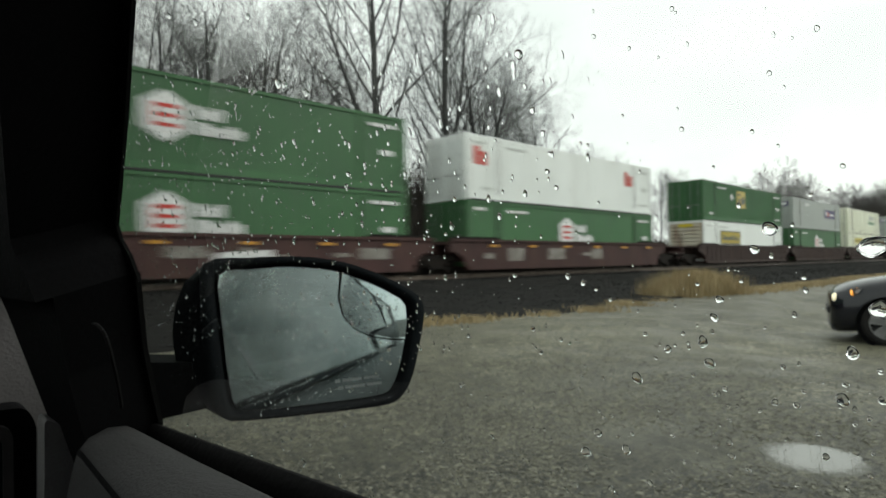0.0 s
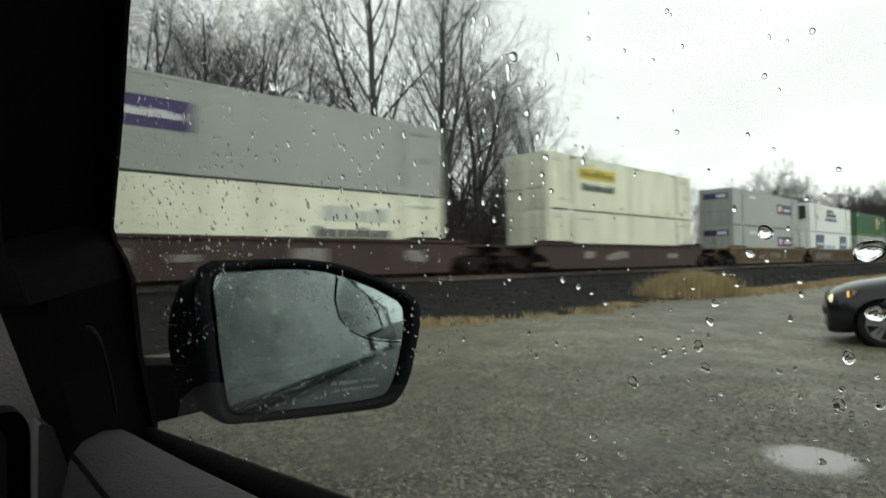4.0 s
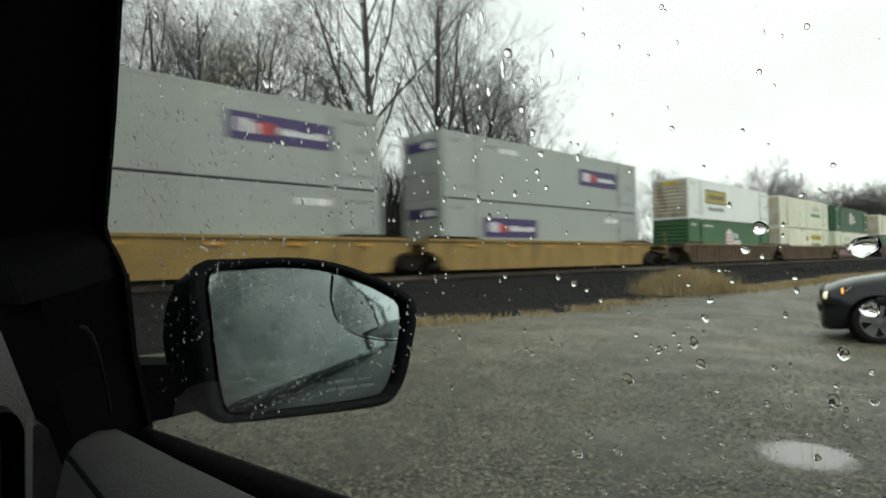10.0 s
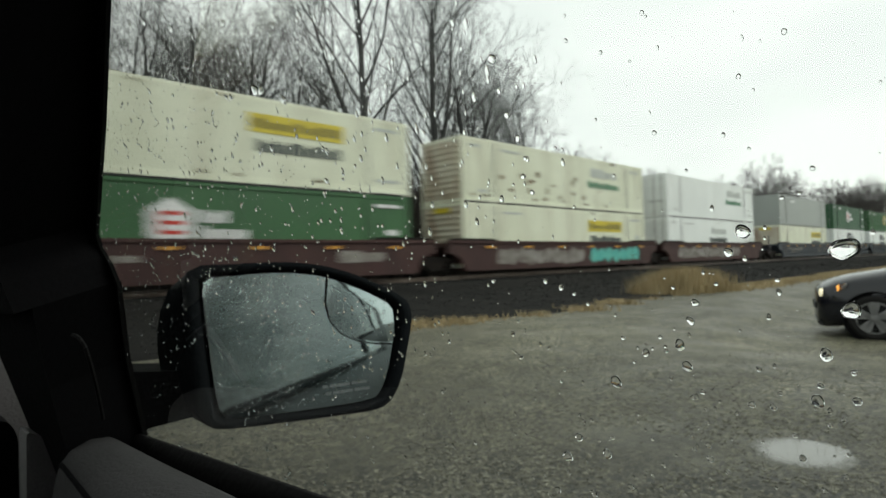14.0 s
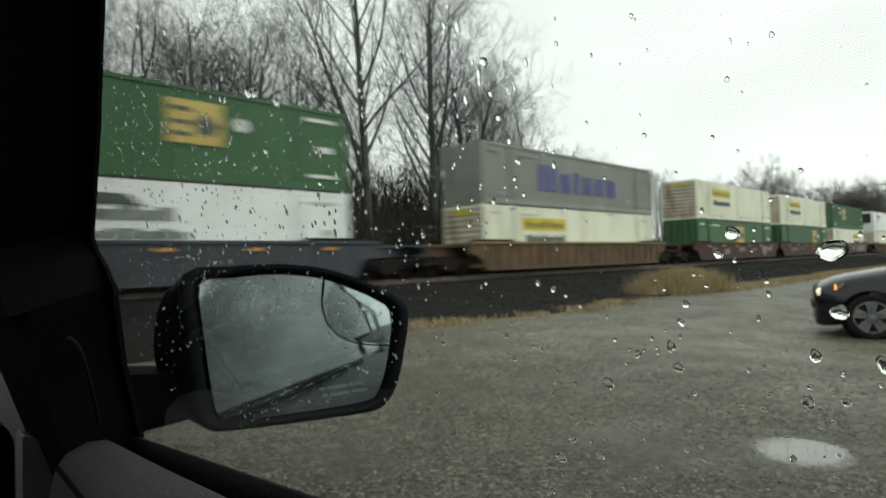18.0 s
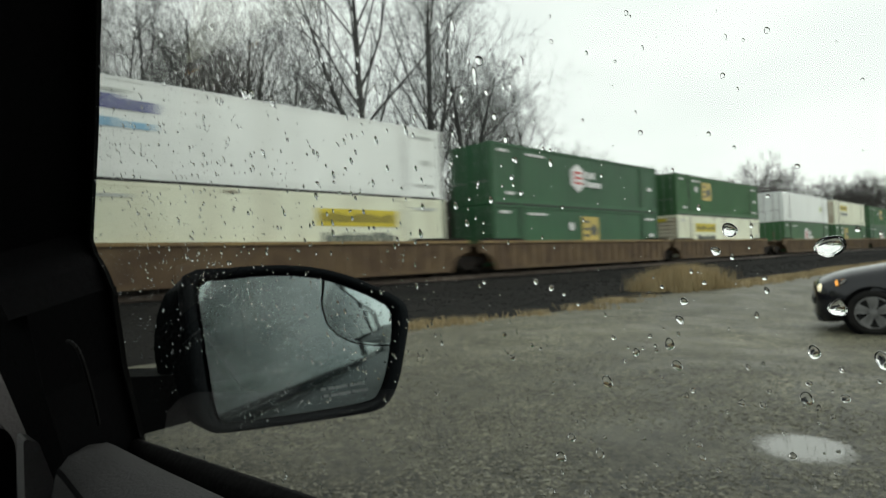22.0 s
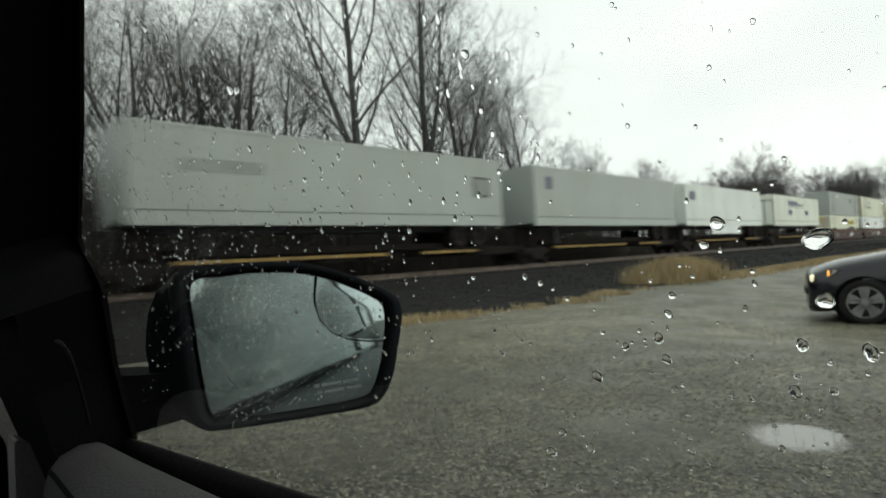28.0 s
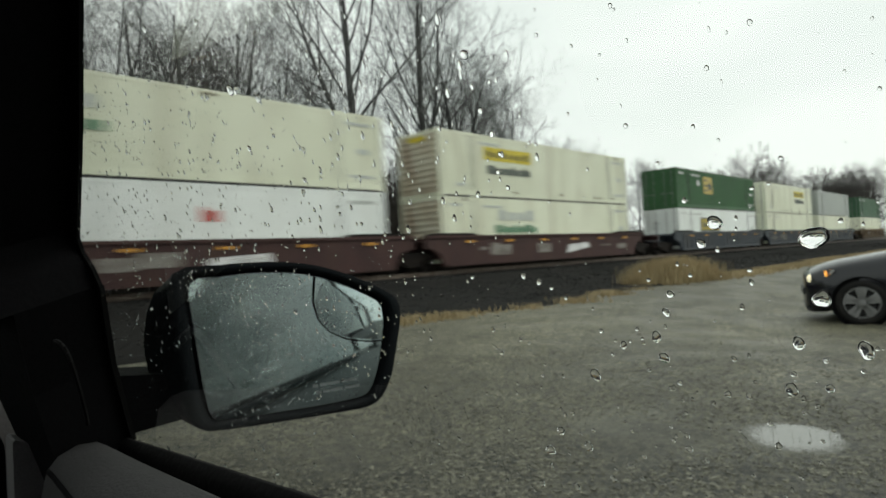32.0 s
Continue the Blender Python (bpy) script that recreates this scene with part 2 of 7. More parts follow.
m_sign_green = material("green_lettering", (0.10, 0.24, 0.14), None, 0.5, scale=2, fine=20, bump=0.02)
m_sign_gray_blue = material("grey_blue_lettering", (0.13, 0.14, 0.2), None, 0.5, scale=2, fine=20, bump=0.02)
m_sign_blue = material("blue_lettering", (0.075, 0.085, 0.27), None, 0.5, scale=2, fine=20, bump=0.02)
m_sign_lblue = material("light_blue_lettering", (0.25, 0.45, 0.62), None, 0.5, scale=2, fine=20, bump=0.02)
m_sign_dblue = material("dark_blue_panel_vinyl", (0.035, 0.085, 0.16), None, 0.5, scale=2, fine=20, bump=0.02)
m_sign_lime = material("lime_badge_vinyl", (0.35, 0.45, 0.06), None, 0.5, scale=2, fine=20, bump=0.02)
m_graf_pale = material("pale_spray_paint", (0.26, 0.245, 0.225), (0.13, 0.11, 0.095), 0.7, scale=2.5, fine=14, bump=0.05)
m_graf_teal = material("teal_spray_paint", (0.06, 0.36, 0.33), (0.12, 0.45, 0.38), 0.7, scale=2.5, fine=14, bump=0.05)
m_graf_pink = material("pink_white_spray_paint", (0.45, 0.36, 0.40), (0.3, 0.17, 0.16), 0.7, scale=2.0, fine=14, bump=0.05)
m_reflector = material("amber_reflector", (0.7, 0.33, 0.03), None, 0.3, scale=5, fine=30)
m_sign_pale = material("pale_faded_print", (0.5, 0.53, 0.5), None, 0.5, scale=2, fine=20, bump=0.02)
m_bark = material("wet_bark", (0.046, 0.048, 0.046), (0.068, 0.07, 0.067), 0.85, scale=3, fine=25, bump=0.3, stretch=(1, 1, 0.25), vary=0.25)
m_twig = material("bare_twigs", (0.113, 0.118, 0.113), (0.143, 0.148, 0.143), 0.9, scale=1, fine=10, bump=0, vary=0.25)
m_far_twig = material("distant_twigs", (0.045, 0.042, 0.038), (0.065, 0.06, 0.054), 0.95, scale=0.3, fine=3, bump=0, vary=0.2)
m_brush = material("winter_undergrowth", (0.034, 0.029, 0.025), (0.052, 0.043, 0.035), 0.95, scale=0.5, fine=6, bump=0)
m_drygrass = material("dry_straw_grass", (0.42, 0.33, 0.185), (0.29, 0.22, 0.115), 0.85, scale=1.2, fine=12, bump=0, vary=0.15)
m_black = material("black_pillar_plastic", (0.0022, 0.0024, 0.0027), (0.003, 0.0032, 0.0035), 0.75, spec=0.06, scale=8, fine=300, bump=0.1)
m_trim = material("dark_grey_soft_plastic", (0.027, 0.0275, 0.027), (0.033, 0.033, 0.033), 0.8, spec=0.25, scale=10, fine=450, bump=0.25)
m_card = material("grey_door_card_plastic", (0.15, 0.15, 0.147), (0.17, 0.17, 0.167), 0.75, spec=0.25, scale=10, fine=450, bump=0.2)
m_liner = material("grey_headliner_cloth", (0.1, 0.1, 0.096), None, 0.9, scale=10, fine=300, bump=0.2)
m_rubber = material("black_weather_rubber", (0.0035, 0.0035, 0.0035), None, 0.8, spec=0.1, scale=10, fine=200, bump=0.1)
m_housing = material("wet_black_mirror_plastic", (0.007, 0.0085, 0.0098), (0.009, 0.011, 0.0125), 0.6, scale=10, fine=260, bump=0.12, spec=0.04)
m_carpaint = material("dark_blue_black_car_paint", (0.004, 0.005, 0.009), None, 0.14, 0.0, scale=2, fine=60, bump=0.0, spec=0.5)
m_own_paint = material("dark_grey_metallic_car_paint", (0.022, 0.0245, 0.026), None, 0.5, 0.0, scale=2, fine=60, bump=0.0, spec=0.4)
m_tyre = material("tyre_rubber", (0.009, 0.009, 0.009), (0.015, 0.014, 0.013), 0.9, spec=0.2, scale=6, fine=80, bump=0.2)
m_alloy = material("dull_silver_alloy", (0.22, 0.22, 0.22), (0.14, 0.14, 0.14), 0.45, 0.6, scale=4, fine=60, bump=0.02)
m_glass = pane_material("window_glass", (0.878, 0.937, 0.88))
m_car_glass = material("dark_car_glass", (0.01, 0.012, 0.012), None, 0.05, scale=1, fine=5, bump=0)
m_lamp_lens = glow("lit_headlamp_lens", (1.0, 0.88, 0.62), 0.75)
m_signal = glow("lit_amber_signal", (1.0, 0.42, 0.08), 1.6)

m_water = bpy.data.materials.new("rain_water")
m_water.use_nodes = True
_n = m_water.node_tree.nodes
_n.clear()
_o, _g = _n.new("ShaderNodeOutputMaterial"), _n.new("ShaderNodeBsdfGlass")
_g.inputs["IOR"].default_value, _g.inputs["Roughness"].default_value = 1.33, 0.0
m_water.node_tree.links.new(_g.outputs["BSDF"], _o.inputs["Surface"])

m_mirror = bpy.data.materials.new("mirror_silver")
m_mirror.use_nodes = True
_b = m_mirror.node_tree.nodes["Principled BSDF"]
_b.inputs["Metallic"].default_value, _b.inputs["Roughness"].default_value = 1.0, 0.045
_t = m_mirror.node_tree.nodes.new("ShaderNodeTexCoord")
_z = m_mirror.node_tree.nodes.new("ShaderNodeTexNoise")
_z.inputs["Scale"].default_value, _z.inputs["Detail"].default_value = 14, 6
_r = m_mirror.node_tree.nodes.new("ShaderNodeValToRGB")
_r.color_ramp.elements[0].position, _r.color_ramp.elements[1].position = 0.3, 0.7
_r.color_ramp.elements[0].color, _r.color_ramp.elements[1].color = (0.28, 0.345, 0.35, 1), (0.48, 0.56, 0.555, 1)  # a film of damp
m_mirror.node_tree.links.new(_t.outputs["Object"], _z.inputs["Vector"])
m_mirror.node_tree.links.new(_z.outputs["Fac"], _r.inputs["Fac"])
m_mirror.node_tree.links.new(_r.outputs["Color"], _b.inputs["Base Color"])

# the gravel lot: damp limestone chippings, loose and speckled in places, packed and smoother in others
m_gravel = bpy.data.materials.new("wet_gravel")
m_gravel.use_nodes = True
gn, gl_ = m_gravel.node_tree.nodes, m_gravel.node_tree.links
g_b = gn["Principled BSDF"]
g_co = gn.new("ShaderNodeTexCoord")
g_b.inputs["Specular IOR Level"].default_value = 0.4


def g_noise(scale, detail, stretch=None):
    node = gn.new("ShaderNodeTexNoise")
    node.inputs["Scale"].default_value, node.inputs["Detail"].default_value = scale, detail
    if stretch:
        mp = gn.new("ShaderNodeMapping")
        mp.inputs["Scale"].default_value = stretch
        mp.inputs["Rotation"].default_value = (0, 0, radians(12))
        gl_.new(g_co.outputs["Object"], mp.inputs["Vector"])
        gl_.new(mp.outputs["Vector"], node.inputs["Vector"])
    else:
        gl_.new(g_co.outputs["Object"], node.inputs["Vector"])
    return node.outputs["Fac"]


def g_range(source, a, b, lo, hi):
    node = gn.new("ShaderNodeMapRange")
    for key, value in (("From Min", a), ("From Max", b), ("To Min", lo), ("To Max", hi)):
        node.inputs[key].default_value = value
    gl_.new(source, node.inputs["Value"])
    return node.outputs["Result"]


def g_math(kind, a, b):
    node = gn.new("ShaderNodeMath")
    node.operation = kind
    for k, v_ in enumerate((a, b)):
        if isinstance(v_, float):
            node.inputs[k].default_value = v_
        else:
            gl_.new(v_, node.inputs[k])
    return node.outputs["Value"]


g_v = gn.new("ShaderNodeTexVoronoi")
g_v.inputs["Scale"].default_value = 38
g_v2 = gn.new("ShaderNodeTexVoronoi")
g_v2.inputs["Scale"].default_value = 100
for node in (g_v, g_v2):
    gl_.new(g_co.outputs["Object"], node.inputs["Vector"])
g_sep = gn.new("ShaderNodeSeparateColor")
gl_.new(g_v.outputs["Color"], g_sep.inputs["Color"])
g_sep2 = gn.new("ShaderNodeSeparateColor")
gl_.new(g_v2.outputs["Color"], g_sep2.inputs["Color"])
# loose is 1 where chippings lie loose, 0 where wheels have packed the surface
g_loose = g_range(g_noise(0.5, 5, (0.7, 1.3, 1)), 0.38, 0.56, 0.4, 1.15)
g_speck = g_math("ADD", g_math("MULTIPLY", g_sep.outputs["Red"], 0.65), g_math("MULTIPLY", g_sep2.outputs["Green"], 0.35))
g_speck = g_math("ADD", g_math("MULTIPLY", g_math("SUBTRACT", g_speck, 0.5), g_loose), 0.46)
g_r = gn.new("ShaderNodeValToRGB")
g_r.color_ramp.elements[0].position, g_r.color_ramp.elements[1].position = 0.22, 0.86
g_r.color_ramp.elements[0].color, g_r.color_ramp.elements[1].color = (0.0045, 0.0044, 0.003, 1), (0.114, 0.1075, 0.0725, 1)
gl_.new(g_speck, g_r.inputs["Fac"])
g_t = gn.new("ShaderNodeMixRGB")
g_t.blend_type = "MULTIPLY"
g_t.inputs[0].default_value = 1
gl_.new(g_r.outputs["Color"], g_t.inputs[1])
gl_.new(g_math("MULTIPLY", g_range(g_noise(0.3, 7, (0.7, 1.2, 1)), 0.35, 0.65, 0.75, 1.2), g_math("MULTIPLY", g_math("MULTIPLY", g_range(g_noise(2.4, 7), 0.34, 0.66, 0.78, 1.2), g_range(g_noise(8.0, 4), 0.36, 0.64, 0.72, 1.28)), g_range(g_noise(22.0, 5), 0.32, 0.68, 0.6, 1.4))), g_t.inputs[2])
# paler band across the lot: grazing wet sheen put in its colour, edges frayed
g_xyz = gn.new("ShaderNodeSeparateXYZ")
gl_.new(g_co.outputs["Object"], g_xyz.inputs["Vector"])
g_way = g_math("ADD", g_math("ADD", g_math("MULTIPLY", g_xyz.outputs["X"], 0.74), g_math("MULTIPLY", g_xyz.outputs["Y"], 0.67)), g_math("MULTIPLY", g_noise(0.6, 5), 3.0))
g_sheen = g_math("MULTIPLY", g_range(g_way, 4.4, 9.0, 0.8, 2.1), g_range(g_way, 12.0, 15.0, 1.0, 0.85))
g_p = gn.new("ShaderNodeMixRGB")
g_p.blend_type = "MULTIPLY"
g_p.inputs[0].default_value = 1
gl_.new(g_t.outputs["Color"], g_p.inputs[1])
gl_.new(g_sheen, g_p.inputs[2])
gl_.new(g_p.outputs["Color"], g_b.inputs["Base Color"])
gl_.new(g_range(g_noise(1.1, 4), 0.35, 0.65, 0.45, 0.62), g_b.inputs["Roughness"])
g_bp = gn.new("ShaderNodeBump")
g_bp.inputs["Strength"].default_value, g_bp.inputs["Distance"].default_value = 0.35, 0.01
g_bp.invert = True
gl_.new(g_math("MULTIPLY", g_math("ADD", g_v.outputs["Distance"], g_v2.outputs["Distance"]), g_loose), g_bp.inputs["Height"])
gl_.new(g_bp.outputs["Normal"], g_b.inputs["Normal"])
m_ballast = material("dark_cinder_ballast", (0.014, 0.0138, 0.0132), (0.02, 0.019, 0.018), 0.95, spec=0.05, scale=0.7, fine=14, bump=0.5)
m_stone = material("limestone_chipping", (0.24, 0.23, 0.205), (0.15, 0.14, 0.125), 0.6, scale=6, fine=60, bump=0.2, coords="Generated")


# ---- mesh helpers ----
def link(name, verts, faces, mat, parent=None, label="", smooth=False):
    me = bpy.data.meshes.new(name)
    me.from_pydata([tuple(v) for v in verts], [], faces)
    me.materials.append(mat)
    if smooth:
        me.polygons.foreach_set("use_smooth", [True] * len(me.polygons))
    me.update()
    return share(name, me, parent, label)


def share(name, me, parent=None, label=""):
    ob = new(name, me)
    if parent is not None:
        ob.parent = parent
    if label:
        ob["label"] = label
    return ob


BOX = [(0, 1, 3, 2), (4, 6, 7, 5), (0, 4, 5, 1), (2, 3, 7, 6), (0, 2, 6, 4), (1, 5, 7, 3)]


class Mesh:
    """Collects boxes, prisms and tubes into one mesh."""

    def __init__(self):
        self.v, self.f = [], []

    def box(self, x0, x1, y0, y1, z0, z1):
        k = len(self.v)
        self.v += [(x, y, z) for x in (x0, x1) for y in (y0, y1) for z in (z0, z1)]
        self.f += [tuple(k + i for i in f) for f in BOX]
        return self

    def prism(self, outline, axis, a, b):
        """An outline in the two other axes, pushed from a to b along axis (0, 1, 2)."""
        k, n = len(self.v), len(outline)
        for d in (a, b):
            for p, q in outline:
                self.v.append([(d, p, q), (p, d, q), (p, q, d)][axis])
        self.f += [tuple(range(k, k + n)), tuple(range(k + 2 * n - 1, k + n - 1, -1))]
        self.f += [(k + i, k + n + i, k + n + (i + 1) % n, k + (i + 1) % n) for i in range(n)]
        return self

    def tube(self, a, b, ra, rb=None, sides=8):
        a, b = Vector(a), Vector(b)
        rb = ra if rb is None else rb
        d = (b - a).normalized()
        u = d.cross(Vector((0, 0, 1)) if abs(d.z) < 0.9 else Vector((1, 0, 0))).normalized()
        w = d.cross(u)
        k = len(self.v)
        for c, r in ((a, ra), (b, rb)):
            for i in range(sides):
                t = 2 * math.pi * i / sides
                self.v.append(tuple(c + r * (math.cos(t) * u + math.sin(t) * w)))
        self.f += [(k + i, k + (i + 1) % sides, k + sides + (i + 1) % sides, k + sides + i) for i in range(sides)]
        self.f += [tuple(range(k + sides - 1, k - 1, -1)), tuple(range(k + sides, k + 2 * sides))]
        return self

    def lathe(self, profile, centre, axis=1, sides=20):
        """A profile of (radius, along) turned round an axis through centre."""
        k, n = len(self.v), len(profile)
        for i in range(sides):
            t = 2 * math.pi * i / sides
            for r, h in profile:
                p = [(h, r * math.cos(t), r * math.sin(t)), (r * math.cos(t), h, r * math.sin(t)), (r * math.cos(t), r * math.sin(t), h)][axis]
                self.v.append(tuple(p[j] + centre[j] for j in range(3)))
        for i in range(sides):
            for j in range(n - 1):
                self.f.append((k + i * n + j, k + i * n + j + 1, k + (i + 1) % sides * n + j + 1, k + (i + 1) % sides * n + j))
        return self

    def mesh(self, name, mat, smooth=False):
        me = bpy.data.meshes.new(name)
        me.from_pydata(self.v, [], self.f)
        me.materials.append(mat)
        if smooth:
            me.polygons.foreach_set("use_smooth", [True] * len(me.polygons))
        me.update()
        return me

    def to(self, name, mat, parent=None, label="", smooth=False):
        return share(name, self.mesh(name, mat, smooth), parent, label)


def rounded(outline, r, steps=4):
    """The outline with its corners rounded by r."""
    out, n = [], len(outline)
    for i in range(n):
        p, a, b = (Vector(outline[j % n]) for j in (i, i - 1, i + 1))
        da, db = (a - p), (b - p)
        rr = min(r, da.length * 0.45, db.length * 0.45)
        s, e = p + da.normalized() * rr, p + db.normalized() * rr
        for k in range(steps + 1):
            t = k / steps
            out.append(tuple((1 - t) ** 2 * s + 2 * t * (1 - t) * p + t * t * e))
    return out


# ---- the train's motion ----
def along(t):
    """How far the train has run by t seconds."""
    return 25.844 * t + 0.00221 * (t - 16) ** 2


RAIL = 0.64       # top of the rails
NEAR = 17.6       # the side of the containers that faces the lot
MID = NEAR + 1.295
TRAIN = []        # (thing, x at the clip's start, y, z)


def carried(thing, x, y=MID, z=RAIL):
    TRAIN.append((thing, x, y, z))
    thing.matrix_basis = pose(x - along(0), y, z)
    return thing

# ---- containers ----
m_sign_dgreen = material("dark_green_badge", (0.05, 0.1, 0.075), (0.09, 0.14, 0.11), 0.5, scale=3, fine=20, bump=0.02)
m_stain = material("brown_rust_stain", (0.24, 0.185, 0.115), (0.13, 0.09, 0.055), 0.8, scale=5, fine=30, bump=0.1)
m_rusty_cream = material("rust-streaked_cream_paint", (0.5, 0.47, 0.38), (0.4, 0.34, 0.25), 0.6, scale=0.9, fine=9, bump=0.08, dirt=(0.16, 0.085, 0.045), dirt_amount=0.8)
LEN, WID, HIGH = 16.15, 2.59, 2.88
CACHE = {}


def cached(key, make):
    if key not in CACHE:
        CACHE[key] = make()
    return CACHE[key]


def ribbed_wall(pitch, depth, flat, which):
    """A box-container wall, trapezoid corrugations along x, as a mesh with both long sides."""
    k = Mesh()
    xs, x = [], 0.16
    while x < LEN - 0.16 - pitch:
        for dx, d in ((0, 0), (pitch * flat, 0), (pitch * (flat + 0.12), depth), (pitch * 0.88, depth)):
            xs.append((x + dx, d))
        x += pitch
    xs.append((LEN - 0.16, 0))
    for side in (which,):
        b = len(k.v)
        for px, d in xs:
            y = -WID / 2 + 0.03 + d if side == 0 else WID / 2 - 0.03 - d
            k.v += [(px, y, 0.14), (px, y, HIGH - 0.12)]
        for i in range(len(xs) - 1):
            q = (b + 2 * i, b + 2 * i + 2, b + 2 * i + 3, b + 2 * i + 1)
            k.f.append(q if side == 0 else q[::-1])
    return k


def smooth_wall(which):
    """Flat sheets with a fine seam every 1.2 m and a row of logistic posts."""
    k = Mesh()
    x = 0.16
    while x < LEN - 0.2:
        e = min(x + 1.216, LEN - 0.16)
        for y0, y1 in [((-WID / 2 + 0.012, -WID / 2 + 0.05), (WID / 2 - 0.05, WID / 2 - 0.012))[which]]:
            k.box(x + 0.006, e - 0.006, y0, y1, 0.14, HIGH - 0.12)
        x = e
    return k


def frame_mesh():
    k = Mesh()
    for y0, y1 in ((-WID / 2, -WID / 2 + 0.1), (WID / 2 - 0.1, WID / 2)):
        k.box(0.1, LEN - 0.1, y0, y1, HIGH - 0.13, HIGH - 0.02)
        k.box(0.1, LEN - 0.1, y0, y1, 0.05, 0.27)
        for x0 in (0, LEN - 0.17, 1.95, LEN - 2.15):
            wide = 0.17 if x0 in (0, LEN - 0.17) else 0.2
            inset = 0 if wide == 0.17 else 0.012
            k.box(x0, x0 + wide, y0 + (inset if y0 < 0 else 0), y1 - (0 if y0 < 0 else inset), 0.02, HIGH - 0.02)
    for x0 in (0, LEN - 0.12):
        k.box(x0, x0 + 0.12, -WID / 2 + 0.1, WID / 2 - 0.1, HIGH - 0.17, HIGH - 0.01)
        k.box(x0, x0 + 0.12, -WID / 2 + 0.1, WID / 2 - 0.1, 0, 0.16)
    return k


def post_seams():
    """Thin dark strips for the shade beside the lifting posts and at the ends."""
    k = Mesh()
    for x in (0.17, 1.925, 2.15, LEN - 2.175, LEN - 1.95, LEN - 0.2):
        for y0, y1 in ((-WID / 2 - 0.001, -WID / 2 + 0.06), (WID / 2 - 0.06, WID / 2 + 0.001)):
            k.box(x, x + 0.025, y0, y1, 0.28, HIGH - 0.14)
    return k.mesh("post_seams", m_dark)


def casting_mesh(mat):
    return Mesh().box(-0.004, 0.19, 0, 0.162, 0, 0.13).mesh("corner_casting", mat)


def roof_mesh():
    k = Mesh()
    x = 0.1
    while x < LEN - 0.3:
        k.box(x, x + 0.2, -WID / 2 + 0.08, WID / 2 - 0.08, HIGH - 0.05, HIGH)
        k.box(x + 0.2, x + 0.3, -WID / 2 + 0.08, WID / 2 - 0.08, HIGH - 0.05, HIGH - 0.025)
        x += 0.3
    return k


def rods_mesh():
    k = Mesh()
    for y in (-0.95, -0.4, 0.4, 0.95):
        k.tube((-0.02, y, 0.1), (-0.02, y, HIGH - 0.1), 0.02, sides=6)
        for z in (0.35, 1.0, 1.9, 2.5):
            k.box(-0.05, 0.02, y - 0.06, y + 0.06, z, z + 0.06)
        k.box(-0.06, -0.03, y, y + 0.35, 1.05, 1.1)
    return k


def louvre_mesh():
    k = Mesh()
    for i in range(9):
        z = 0.35 + i * 0.26
        k.prism([(0.0, z), (-0.035, z + 0.03), (-0.035, z + 0.10), (0.0, z + 0.16)], 1, -WID / 2 + 0.22, WID / 2 - 0.22)
    return k


def door_mesh(side):
    k = Mesh()
    y0, y1 = (-WID / 2 + 0.12, -0.01) if side == 0 else (0.01, WID / 2 - 0.12)
    k.box(0.0, 0.05, y0, y1, 0.16, HIGH - 0.17)
    for z in (0.25, 0.8, 1.35, 1.9, 2.42):
        k.box(-0.015, 0.0, y0 + 0.06, y1 - 0.06, z, z + 0.32)
    return k


